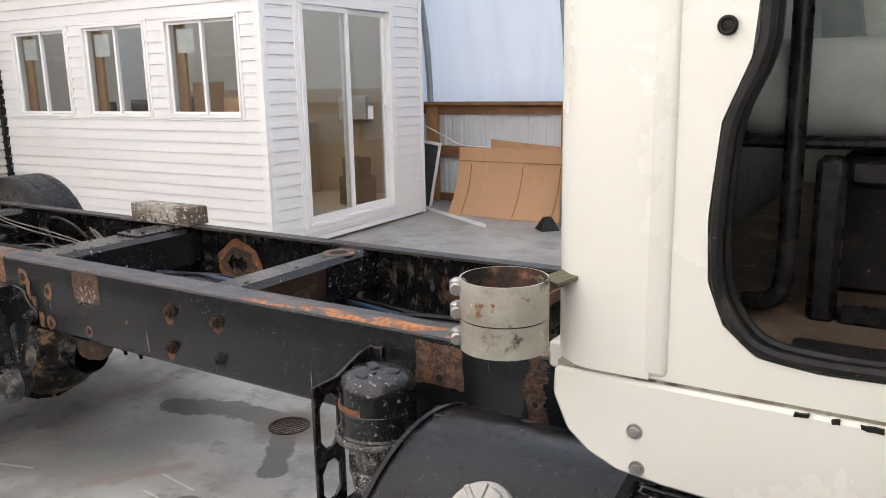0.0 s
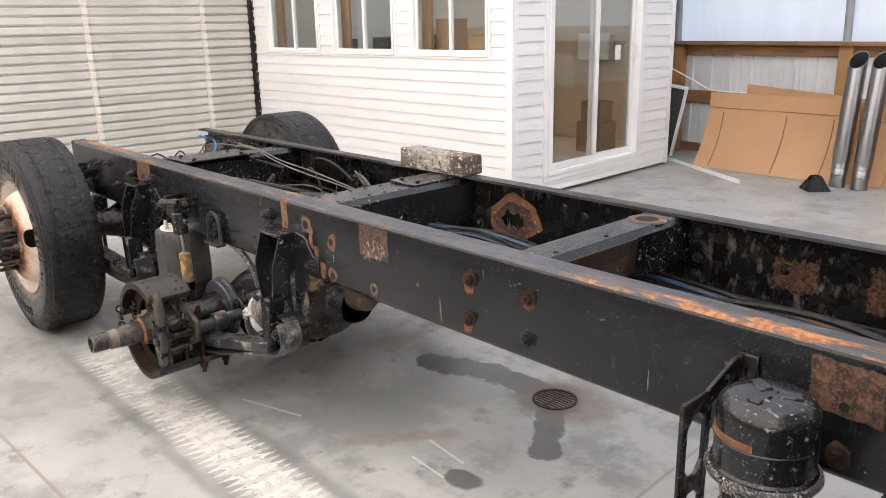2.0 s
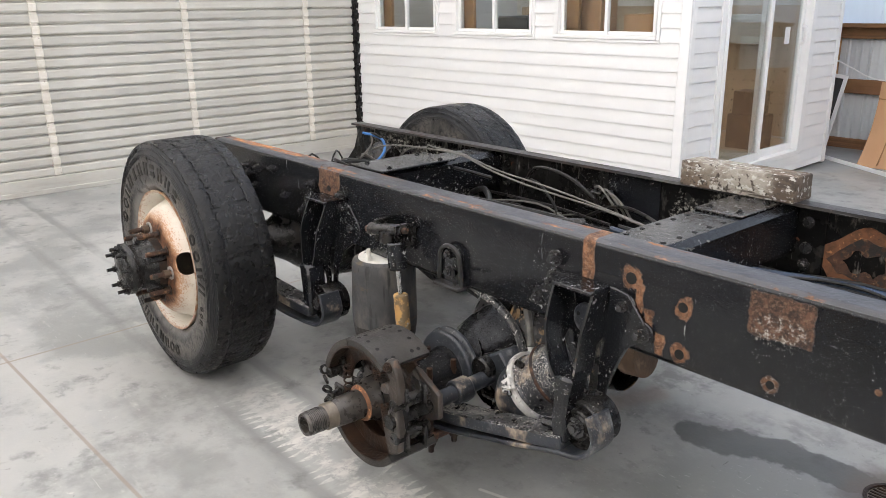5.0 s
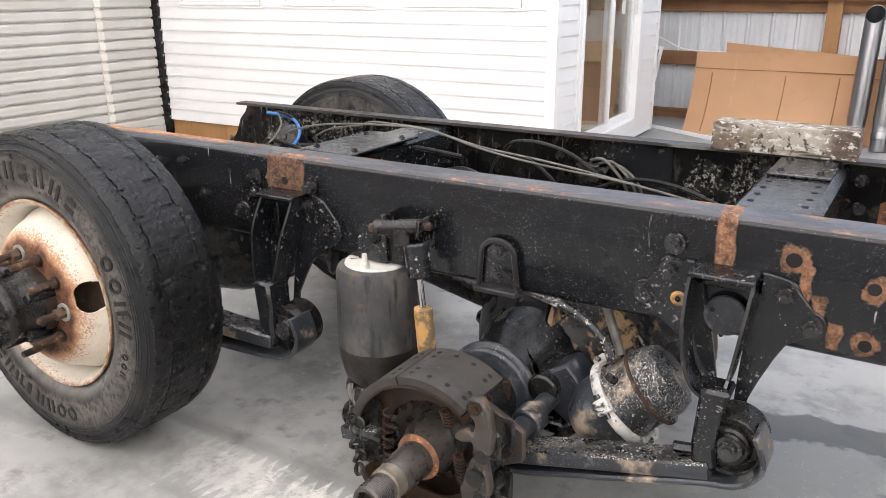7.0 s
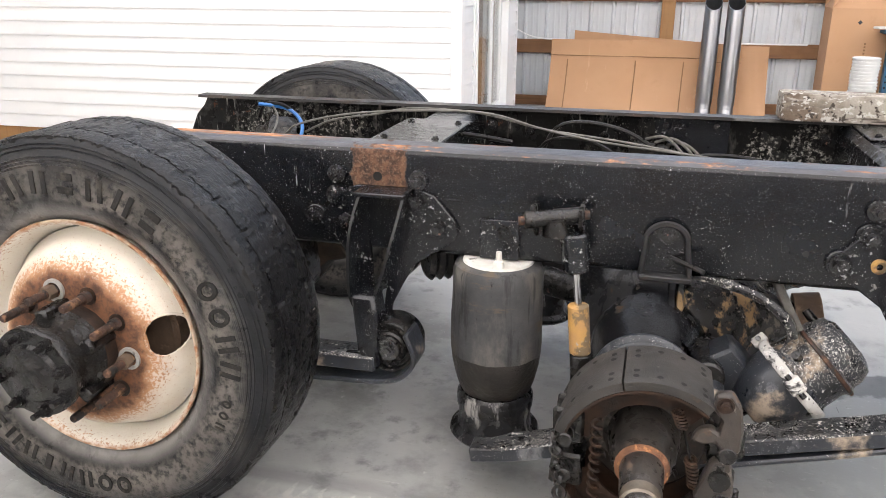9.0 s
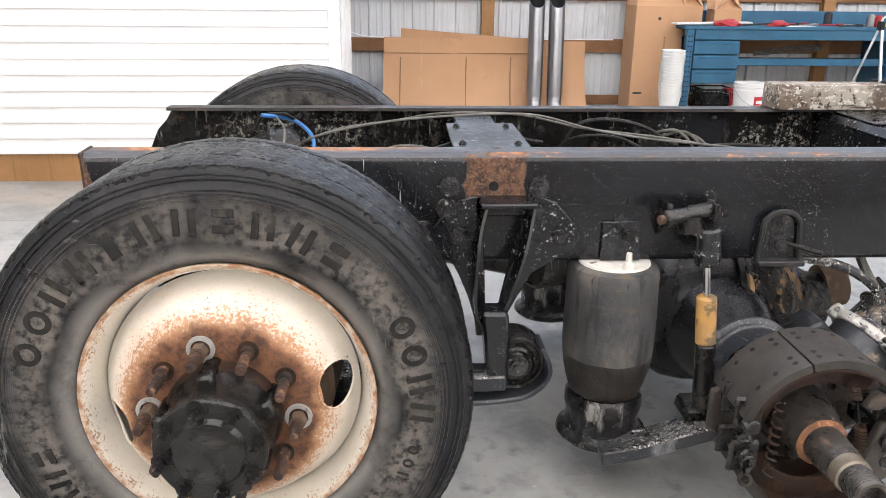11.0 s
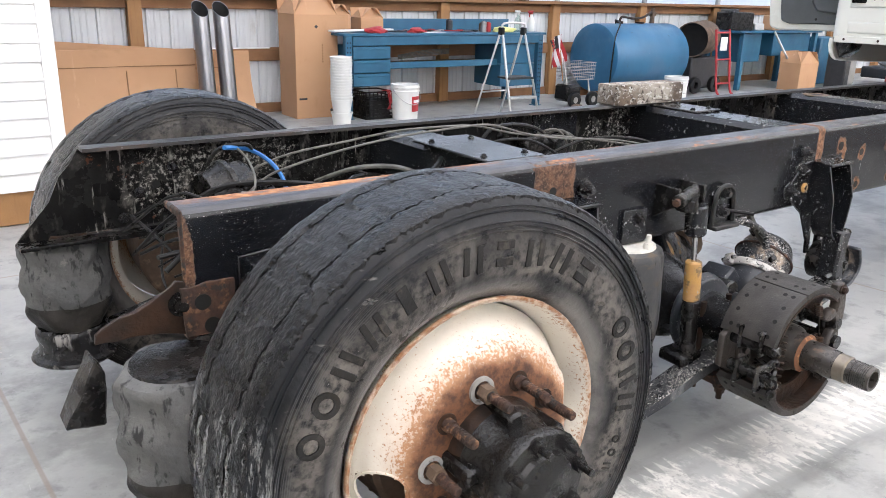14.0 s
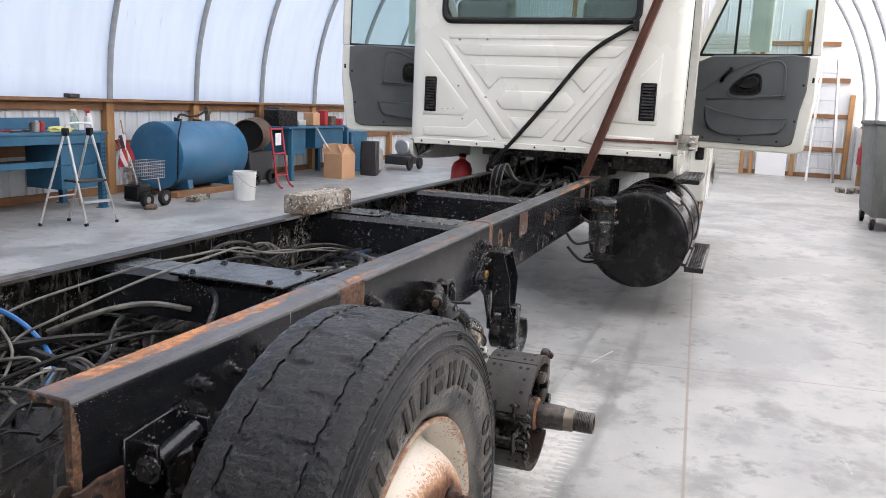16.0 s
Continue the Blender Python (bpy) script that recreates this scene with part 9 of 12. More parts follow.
    part("window_crank", loc(bm), mat_black_plastic, dr)
    bm = B()
    prism(bm, [(0.178, 1.514), (0.177, 1.437), (0.195, 1.375), (0.236, 1.325), (0.336, 1.283), (0.55, 1.290), (0.771, 1.317), (0.805, 1.37), (0.826, 1.439), (0.616, 1.429), (0.50, 1.438), (0.393, 1.456), (0.239, 1.492)], 0.032, Matrix.Translation((0, 0, 0.077)), 0.012)
    part("map_pocket", loc(bm), mat_grey_trim, dr, "moulded grey map pocket")
    bm = B()
    tube(bm, [(0.178, 1.514, 0.105), (0.239, 1.490, 0.107), (0.393, 1.455, 0.109), (0.50, 1.437, 0.109), (0.616, 1.428, 0.109), (0.826, 1.438, 0.106)], 0.008, 6, 3)
    part("pocket_lip", loc(bm), mat_grey_trim, dr)
    bm = B()
    box(bm, (L - 0.035, 1.72, 0.058), (L - 0.018, 1.76, 0.064), 0.003)
    part("latch", loc(bm), mat_rubber, dr)
    for u, z in ((0.055, 1.767), (0.055, 1.557), (0.175, 1.255), (0.473, 1.255), (0.767, 1.255), (L - 0.125, 1.42), (L - 0.09, 1.70)):
        bm = B()
        cyl(bm, (u, z, 0.079), (u, z, 0.0825), 0.010, seg=10)
        part("trim_clip", loc(bm), mat_rubber, dr)
    for z in (1.35, 1.80):
        bm = B()
        box(bm, (-0.05, z, 0.0), (0.03, z + 0.09, 0.05), 0.006)
        part("hinge", loc(bm), mat_cab, dr)
    # mirror outside the glass
    bm = B()
    box(bm, (0.38, 1.98, -0.30), (0.56, 2.50, -0.24), 0.02, None, 2)
    tube(bm, [(0.1, 1.95, 0.0), (0.2, 1.96, -0.15), (0.45, 2.0, -0.27)], 0.012, 6, 3)
    tube(bm, [(0.3, 2.58, 0.0), (0.4, 2.55, -0.15), (0.47, 2.48, -0.27)], 0.012, 6, 3)
    part("mirror", loc(bm), mat_cab, dr, "white-backed door mirror")
    return dr


cab_door((0.97, 1.10), (0.72, 0.125), -1)
cab_door((0.84, 3.06), (0.36, 4.11), 1)

# hood, fenders and bumper, mostly hidden by the cab
bm = B()
plate_xz(bm, [(1.0, 1.15), (1.03, 1.92), (2.6, 1.72), (3.05, 1.55), (3.15, 1.1), (3.15, 0.85), (2.95, 0.8), (1.0, 0.95)], 1.38, 2.63, 0.05)
part("hood", bm, mat_cab, truck)
for y0, y1 in ((0.90, 1.375), (2.635, 3.11)):
    bm = B()
    pts = [(0.97, 0.70), (0.97, 1.28), (1.3, 1.38), (2.9, 1.32), (3.15, 1.1), (3.15, 0.8), (3.05, 0.72)]
    pts += [(2.62 + 0.56 * math.cos(a), 0.56 + 0.56 * math.sin(a)) for a in np.linspace(0.35, math.pi - 0.1, 12)] + [(1.9, 0.62)]
    plate_xz(bm, pts, y0, y1, 0.02)
    part("fender", bm, mat_cab, truck)
    bm = B()
    yo = y0 if y0 < 2 else y1
    so = -1 if y0 < 2 else 1
    box(bm, (0.955, min(yo + 0.03, yo + 0.1) if so < 0 else y1 - 0.1, 1.06), (0.972, yo + 0.1 if so < 0 else y1 - 0.03, 1.17), 0.01)
    part("fender_latch", bm, mat_black_plastic, truck)

# ---- fuel tank, steps, dryer can, stack clamp ----
TKY, TKZ, TKR = 1.220, 0.603, 0.326
bm = B()
lathe(bm, [(0, 0.012), (0.20, 0.0), (0.27, 0.004), (0.300, 0.004), (0.316, 0.012), (TKR, 0.030), (TKR, 1.36), (0.30, 1.385), (0, 1.39)], frame_to((-0.85, TKY, TKZ), (0.57, TKY, TKZ))[0] @ Matrix.Rotation(0.4, 4, "Z"), 64)
tank = part("fuel_tank", bm, mat_tank, truck, "dusty black cylindrical fuel tank", at=(-0.82, TKY, TKZ))
bm = B()
lathe(bm, [(TKR - 0.002, 0), (TKR + 0.004, 0.002), (TKR + 0.004, 0.012), (TKR - 0.002, 0.014)], frame_to((-0.83, TKY, TKZ), (0.5, TKY, TKZ))[0], 56)
part("seam", bm, mat_tank, tank)
for x in (-0.40, 0.30):
    bm = B()
    lathe(bm, [(TKR + 0.001, 0), (TKR + 0.008, 0.002), (TKR + 0.008, 0.052), (TKR + 0.001, 0.054)], frame_to((x, TKY, TKZ), (x + 0.5, TKY, TKZ))[0], 56)
    part("tank_strap", bm, mat_rubber, tank)
    bm = B()
    plate_xz(bm, [(x - 0.02, 0.90), (x + 0.075, 0.90), (x + 0.075, 0.30), (x - 0.02, 0.32)], 1.53, 1.574, 0.004)
    part("tank_bracket", bm, mat_chassis, tank)
an = math.radians(125)
cc = Vector((-0.60, TKY + TKR * math.cos(an), TKZ + TKR * math.sin(an)))
nn = Vector((0, math.cos(an), math.sin(an)))
bm = B()
lathe(bm, [(0.058, -0.006), (0.062, 0.004), (0.058, 0.010), (0.050, 0.012), (0.0465, 0.020), (0.044, 0.026), (0.012, 0.028), (0, 0.028)], frame_to(cc, cc + nn)[0], 30)
cap = part("fuel_cap", bm, mat_white_cap, tank, "dusty grey ribbed filler cap")
for k in range(8):
    bm = B()
    box(bm, (0.014, -0.005, 0.024), (0.047, 0.005, 0.0315), 0.002, frame_to(cc, cc + nn)[0] @ Matrix.Rotation(2 * math.pi * k / 8, 4, "Z"))
    part("cap_rib", bm, mat_white_cap, tank)
# serrated steps on the outside of the tank
for x0, x1, y0, y1, z in ((-0.35, 0.45, 0.885, 1.065, 0.985), (-0.70, 0.40, 0.785, 0.91, 0.42)):
    bm = B()
    box(bm, (x0, y0, z - 0.03), (x1, y0 + 0.012, z + 0.005), 0.003)
    box(bm, (x0, y1 - 0.012, z - 0.03), (x1, y1, z + 0.005), 0.003)
    box(bm, (x0, y0, z - 0.03), (x0 + 0.012, y1, z + 0.005), 0.003)
    box(bm, (x1 - 0.012, y0, z - 0.03), (x1, y1, z + 0.005), 0.003)
    st = part("step", bm, mat_chassis, truck, "black grip step")
    n = 5
    for k in range(n):
        bm = B()
        yk = y0 + 0.03 + (y1 - y0 - 0.06) * k / (n - 1)
        box(bm, (x0 + 0.011, yk - 0.011, z - 0.012), (x1 - 0.011, yk + 0.011, z), 0.003)
        for q in range(int((x1 - x0) / 0.05)):
            cyl(bm, (x0 + 0.04 + q * 0.05, yk, z - 0.001), (x0 + 0.04 + q * 0.05, yk, z + 0.006), 0.010, 0.007, 8)
        part("tread_bar", bm, mat_chassis, st)
    for x in (x0 + 0.15, x1 - 0.2):
        bm = B()
        tube(bm, [(x, y1 - 0.01, z - 0.015), (x, 1.06, z - 0.035 if z > 0.7 else z), (x, 1.12, TKZ + 0.31 if z > 0.7 else TKZ - 0.28)], 0.012, 6, 3)
        part("step_bracket", bm, mat_chassis, st)

# air dryer can beside the rail, on its pierced bracket
DX, DYY = -1.112, 1.425
DK = 1.21
bm = B()
lathe(bm, [(r * 1.15 * DK, z - 0.006) for r, z in ((0, 0.9065), (0.03, 0.9065), (0.045, 0.905), (0.058, 0.898), (0.0655, 0.885), (0.067, 0.868), (0.067, 0.822), (0.0685, 0.820), (0.0685, 0.812), (0.067, 0.810), (0.068, 0.765), (0.0715, 0.760), (0.0715, 0.752))], Matrix.Translation((DX, DYY, 0)), 36)
dry = part("air_dryer", bm, mat_chassis, truck, "chipped black air dryer can", at=(DX, DYY, 0.74))
for a in (0.4, 2.5, 4.6):
    bm = B()
    box(bm, (0.012, -0.014, 0), (0.058, 0.014, 0.008), 0.003, Matrix.Translation((DX, DYY, 0.896)) @ Matrix.Rotation(a, 4, "Z"))
    part("can_lug", bm, mat_chassis, dry)
bm = B()
lathe(bm, [(0.0772 * DK, 0.832), (0.0788 * DK, 0.830), (0.0788 * DK, 0.818), (0.0772 * DK, 0.816)], Matrix.Translation((DX, DYY, 0)), 40, arc=(2.6, 4.9))
part("rust_band", jitter(bm, 0.002, 40), mat_rust_orange, dry)
bm = B()
lathe(bm, [(r * DK, z) for r, z in ((0.0815, 0.752), (0.088, 0.750), (0.090, 0.744), (0.088, 0.736), (0.068, 0.732), (0.064, 0.70), (0.060, 0.66), (0.064, 0.655), (0.055, 0.60), (0.035, 0.585), (0.03, 0.54), (0, 0.54))], Matrix.Translation((DX, DYY, 0)), 32)
part("valve_body", jitter(bm, 0.003, 25), mat_salted, dry, "corroded grey valve body")
for a in np.linspace(0, 2 * math.pi, 6, endpoint=False):
    bm = B()
    cyl(bm, (DX + 0.070 * math.cos(a), DYY + 0.070 * math.sin(a), 0.655), (DX + 0.070 * math.cos(a), DYY + 0.070 * math.sin(a), 0.735), 0.011, seg=8)
    part("valve_boss", bm, mat_salted, dry)
bm = B()
t = bmesh.new()
FY0, FY1, FZ0, FZ1 = 1.325, 1.435, 0.52, 0.865
for lo, hi in (((FY0, 0.83), (FY1, FZ1)), ((FY0, FZ0), (FY1, 0.55)), ((FY0, 0.55), (FY0 + 0.022, 0.83)), ((FY1 - 0.022, 0.55), (FY1, 0.83)), ((FY0 + 0.022, 0.655), (FY1 - 0.022, 0.69))):
    box(bm, (DX - 0.128, lo[0], lo[1]), (DX - 0.118, hi[0], hi[1]), 0.002)
for cz, h in ((0.602, 0.05), (0.76, 0.066)):
    for sy in (-1, 1):
        for sz in (-1, 1):
            plate_yz(bm, [((FY0 + FY1) / 2 + sy * 0.034, cz + sz * (h + 0.004)), ((FY0 + FY1) / 2 + sy * 0.012, cz + sz * (h + 0.004)), ((FY0 + FY1) / 2 + sy * 0.034, cz + sz * (h - 0.022))], DX - 0.127, DX - 0.119)
t.free()
box(bm, (DX - 0.128, FY0, FZ0 - 0.008), (DX + 0.06, 1.50, FZ0 + 0.002), 0.003)
part("dryer_bracket", jitter(bm, 0.002, 20), mat_grime, dry)
bm = B()
plate_yz(bm, [(FY1 - 0.02, 0.83), (1.573, 0.85), (1.573, 0.90), (1.52, 0.90), (FY1 - 0.02, 0.865)], DX - 0.128, DX - 0.118, 0.002)
box(bm, (DX - 0.14, 1.562, 0.84), (DX - 0.09, 1.5745, 0.900), 0.003)
part("bracket_arm", bm, mat_grime, dry)
for i, pts in enumerate(([(DX - 0.05, DYY + 0.03, 0.62), (DX - 0.12, 1.55, 0.60), (DX - 0.18, 1.60, 0.66), (DX - 0.10, 1.66, 0.74)], [(DX, DYY - 0.05, 0.56), (DX + 0.03, DYY - 0.02, 0.49), (DX - 0.06, 1.52, 0.48), (DX - 0.16, 1.60, 0.58)], [(DX + 0.05, DYY - 0.02, 0.69), (DX + 0.09, DYY - 0.02, 0.69)])):
    bm = B()
    tube(bm, pts, 0.009, 8)
    part("air_pipe", bm, mat_hose, dry)

# the exhaust clamp on its arm
KX, KY = -0.522, 0.975
bm = B()
for z0, z1 in ((1.200, 1.2455), (1.248, 1.305)):
    lathe(bm, [(0.0625, z0), (0.065, z0), (0.065, z1), (0.0625, z1), (0.0625, z0)], Matrix.Translation((KX, KY, 0)), 40)
for fc in bm.faces:
    q = fc.calc_center_median()
    fc.material_index = 1 if math.hypot(q.x - KX, q.y - KY) < 0.0630 else 0
cl = part("stack_clamp", bm, [mat_galv, mat_rust], truck, "empty galvanised exhaust stack clamp")
for z in (1.215, 1.255, 1.29):
    bm = B()
    a = math.radians(205)
    p = Vector((KX + 0.068 * math.cos(a), KY + 0.068 * math.sin(a), z))
    dirv = Vector((-math.sin(a), math.cos(a), 0))
    cyl(bm, p - dirv * 0.020, p + dirv * 0.022, 0.0095, seg=10, bev=0.002)
    box(bm, (p.x - 0.010, p.y - 0.010, z - 0.012), (p.x + 0.012, p.y + 0.010, z + 0.012), 0.004)
    part("clamp_bolt", bm, mat_steel, cl)
bm = B()
m, ln = frame_to((KX + 0.05, KY + 0.042, 1.293), (-0.33, 1.30, 1.335))
box(bm, (-0.003, -0.022, 0), (0.003, 0.022, ln), 0.001, m @ Matrix.Rotation(math.pi / 2, 4, "Z"))
box(bm, (-0.022, -0.022, 0), (-0.003, -0.016, ln), 0.001, m @ Matrix.Rotation(math.pi / 2, 4, "Z"))
part("clamp_arm", bm, mat_strut, cl)
bm = B()
box(bm, (CX0 - 0.022, 1.05, 1.232), (CX0 - 0.014, 1.60, 1.252), 0.002)
part("strap", bm, mat_stay, cl, "thin rusty strap along the cab's foot")
bm = B()
cyl(bm, (CX0 - 0.024, 1.545, 1.242), (CX0 - 0.012, 1.545, 1.242), 0.011, seg=10)
part("strap_knob", bm, mat_blue, cl)
# beneath the cab: a red jug beyond the far rail, an upright actuator, coiled hoses
bm = B()
lathe(bm, [(0, 0), (0.07, 0), (0.085, 0.012), (0.088, 0.05), (0.086, 0.12), (0.07, 0.165), (0.04, 0.185), (0.026, 0.195), (0.026, 0.215), (0, 0.215)], Matrix.Translation((0.02, 2.80, 0.80)) @ Matrix.Rotation(0.12, 4, "Y"), 24)
jug = part("fluid_bottle", bm, mat_red, truck, "red plastic fluid bottle beneath the cab")
bm = B()
cyl(bm, (0.046, 2.80, 1.012), (0.050, 2.80, 1.040), 0.032, 0.030, 16, 0.004)
part("bottle_cap", bm, mat_black_plastic, jug)
bm = B()
cyl(bm, (-0.24, 2.10, 0.86), (-0.24, 2.10, 1.02), 0.030, 0.030, 18, 0.004)
cyl(bm, (-0.24, 2.10, 1.02), (-0.24, 2.10, 1.13), 0.018, 0.018, 14)
lathe(bm, [(0.030, 0.0), (0.036, 0.004), (0.036, 0.014), (0.030, 0.018)], Matrix.Translation((-0.24, 2.10, 0.94)), 18)
part("cab_actuator", bm, mat_chassis, truck, "upright black cab mount actuator")
for k in range(7):
    d = 0.014 * k
    bm = B()
    tube(bm, [(-0.52, 2.36 - d * 0.6, 0.70 + d), (-0.55, 2.36 - d, 0.88 + d * 0.5), (-0.52, 2.33 - d, 1.00 + d * 0.3), (-0.50, 2.24 - d, 0.93 - d * 0.4), (-0.46, 2.08 - 2 * d, 0.86 + d * 0.3), (-0.40, 1.90 - d, 0.885 + d * 0.5), (-0.34, 1.84 - d, 0.80)], 0.007 + 0.002 * (k % 3), 6, 5)
    part("hose", bm, mat_hose if k % 3 else mat_hose_grey, truck)
# rust-red stay from the rail up across the back of the cab
bm = B()
m, ln = frame_to((-0.505, 1.672, RZ1), (-0.56, 1.10, 2.62))
for lo, hi in (((-0.028, -0.004), (0.028, 0.004)), ((-0.028, 0.0), (-0.022, 0.035)), ((0.022, 0.0), (0.028, 0.035))):
    box(bm, (lo[0], lo[1], 0), (hi[0], hi[1], ln), 0.001, m @ Matrix.Rotation(math.pi / 2, 4, "Z"))
part("stack_stay", bm, mat_stay, truck, "rust-red steel channel stay")
bm = B()
box(bm, (-0.56, 1.58, RZ1 + 0.0005), (-0.44, 1.70, RZ1 + 0.010), 0.002)
part("stay_foot", bm, mat_rust, truck)
bm = B()
tube(bm, [(-0.42, 2.40, 0.92), (-0.47, 2.41, 1.0), (-0.50, 2.25, 1.16), (-0.51, 1.95, 1.52), (-0.515, 1.70, 1.83), (-0.52, 1.45, 2.00), (-0.505, 1.40, 2.02)], 0.0155, 8)
part("air_hose", bm, mat_hose, truck, "black rubber hose clipped to the stay")
bm = B()
box(bm, (-0.54, 1.37, 1.99), (-0.50, 1.41, 2.06), 0.004)
part("hose_clip", bm, mat_rubber, truck)
bm = B()
box(bm, (0.0, 0.98, 1.03), (0.02, 1.02, 1.07), 0.006)
bm.transform(Matrix.Translation((0.35, 0.12, -0.02)))
part("marker_lamp", bm, mat_orange, truck, "orange side marker lamp")

# the dark machinery under the cab
bm = B()
box(bm, (0.1, 1.72, 0.62), (1.0, 2.30, 1.02), 0.06, None, 2)
lathe(bm, [(0, 0), (0.12, 0), (0.17, 0.2), (0.22, 0.42), (0.24, 0.6), (0, 0.62)], frame_to((-0.30, TY, 0.80), (0.4, TY, 0.82))[0], 22)
part("gearbox", jitter(bm, 0.01, 9), mat_grime, truck)
bm = B()
cyl(bm, (-1.25, TY, 0.70), (-0.28, TY, 0.80), 0.045, seg=14)
part("drive_shaft", bm, mat_grime, truck)
for y in (1.75, 2.28):
    bm = B()
    cyl(bm, (-0.22, y, 0.86), (-0.22, y, 1.16), 0.035, seg=14, bev=0.005)
    cyl(bm, (-0.22, y, 0.99), (-0.22, y, 1.17), 0.05, 0.045, seg=14, bev=0.005)
    part("cab_spring", bm, mat_grime, truck)
bm = B()
box(bm, (-0.30, 1.50, 1.07), (-0.20, 2.52, 1.135), 0.008)
part("cab_crossbeam", bm, mat_grime, truck)
for y in (1.62, 2.40):
    bm = B()
    plate_yz(bm, [(y - 0.07, 0.96), (y + 0.07, 0.96), (y + 0.05, 1.08), (y - 0.05, 1.08)], -0.32, -0.16, 0.004)
    part("cab_mount", bm, mat_grime, truck)
for y0, y1, z0, z1 in ((CY1 - 0.16, CY1 - 0.02, 1.05, 1.16),):
    bm = B()
    plate_yz(bm, [(y0, z1), (y1, z1), (y1 - 0.05, z0 - 0.02), (y0 + 0.03, z0 + 0.03)], -0.44, -0.30, 0.006)
    part("cab_bracket", bm, mat_grime, truck)
bm = B()
box(bm, (-0.40, 1.10, 1.02), (0.9, 1.50, 1.15), 0.01)
part("under_cab_tray", bm, mat_grime, truck)
bm = B()
lathe(bm, [(0, 0), (0.05, 0), (0.055, 0.02), (0.05, 0.09), (0.02, 0.12), (0.018, 0.15), (0, 0.15)], Matrix.Translation((0.2, 2.56, 0.93)), 16)
part("fluid_bottle", bm, mat_red, truck, "red fluid bottle")
random.seed(11)
for k in range(26):
    y = random.uniform(1.68, 2.36)
    x = random.uniform(-0.62, -0.2)
    z = random.uniform(0.80, 1.02)
    bm = B()
    tube(bm, [(x + random.uniform(-0.5, -0.1), y + random.uniform(-0.25, 0.25), random.uniform(0.72, 0.86)), (x, y, z + random.uniform(-0.02, 0.05)), (x + random.uniform(0.05, 0.2), y + random.uniform(-0.15, 0.15), z), (x + 0.45, y + random.uniform(-0.2, 0.2), random.uniform(0.85, 1.05))], random.choice((0.007, 0.010, 0.014)), 6, 5)
    part("harness_hose", bm, random.choice((mat_hose, mat_hose, mat_hose, mat_hose_grey)), truck)

# ---- lines and wires between the rails ----
def run(name, pts, r, material, label="", parent=None, steps=6):
    bm = B()
    tube(bm, pts, r, 7, steps)
    return part(name, bm, material, parent or truck, label)


random.seed(5)
# bundle along the frame between the first and the second cross member and forward of it
for k in range(30):
    dy, dz = random.uniform(-0.10, 0.10), random.uniform(-0.03, 0.03)
    mt = (mat_hose, mat_hose, mat_hose_blue_dirty, mat_hose, mat_hose_grey)[k % 5]
    r = random.choice((0.004, 0.005, 0.006, 0.008, 0.010))
    yb0 = 2.18 + dy
    run("air_line" if mt is mat_hose_blue_dirty else "harness", [(-3.35, 2.05 + dy, 0.80 + dz), (-2.95, 2.12 + dy, 0.755 + dz), (-2.6, yb0 + random.uniform(-0.03, 0.03), 0.735 + dz + random.uniform(0, 0.05)), (-2.25, yb0 + 0.03, 0.725 + dz), (-1.93, yb0 + 0.04, 0.735 + dz), (-1.6, yb0 + random.uniform(-0.05, 0.02), 0.735 + dz), (-1.2, yb0 - 0.10 + random.uniform(-0.04, 0.04), 0.73 + dz), (-0.9, yb0 - 0.18, 0.75 + dz), (-0.5, yb0 - 0.25, 0.80 + dz)], r, mt)
# a thicker loop on the near side ahead of the dryer
run("harness", [(-1.75, 2.15, 0.76), (-1.35, 2.05, 0.80), (-1.0, 1.98, 0.82), (-0.78, 1.88, 0.80), (-0.66, 1.82, 0.76)], 0.013, mat_hose)
run("harness", [(-1.70, 2.18, 0.75), (-1.3, 2.10, 0.815), (-0.95, 2.00, 0.80), (-0.70, 1.93, 0.74)], 0.011, mat_hose)
# board seen under the bundle
bm = B()
box(bm, (-2.75, 1.95, 0.700), (-2.15, 2.10, 0.712), 0.002)
part("cable_tray", bm, mat_concrete_dust, truck, "dusty flat cable tray")
bm = B()
box(bm, (-2.8, 2.26, 0.7005), (-1.2, 2.36, 0.710), 0.002)
part("cable_tray", bm, mat_drum, truck, "rusty flat cable tray")
# two pale wires arched over the rear cross member
run("wire", [(-4.95, 2.17, 0.80), (-4.864, 2.18, 0.86), (-4.80, 2.13, 0.90), (-4.666, 2.085, 0.94), (-4.50, 2.06, 0.968), (-4.28, 2.04, 0.985), (-4.12, 2.08, 0.975), (-3.95, 2.10, 0.93), (-3.75, 2.12, 0.895), (-3.45, 2.15, 0.86), (-3.2, 2.18, 0.81), (-2.95, 2.16, 0.76)], 0.0036, mat_hose_grey, "dusty pale wire")
run("wire", [(-4.90, 2.36, 0.82), (-4.748, 2.316, 0.89), (-4.553, 2.256, 0.93), (-4.43, 2.17, 0.965), (-4.30, 2.10, 0.980), (-4.15, 2.12, 0.968), (-3.96, 2.14, 0.925), (-3.7, 2.17, 0.89), (-3.35, 2.2, 0.83), (-3.0, 2.2, 0.76)], 0.0036, mat_hose_grey, "dusty pale wire")
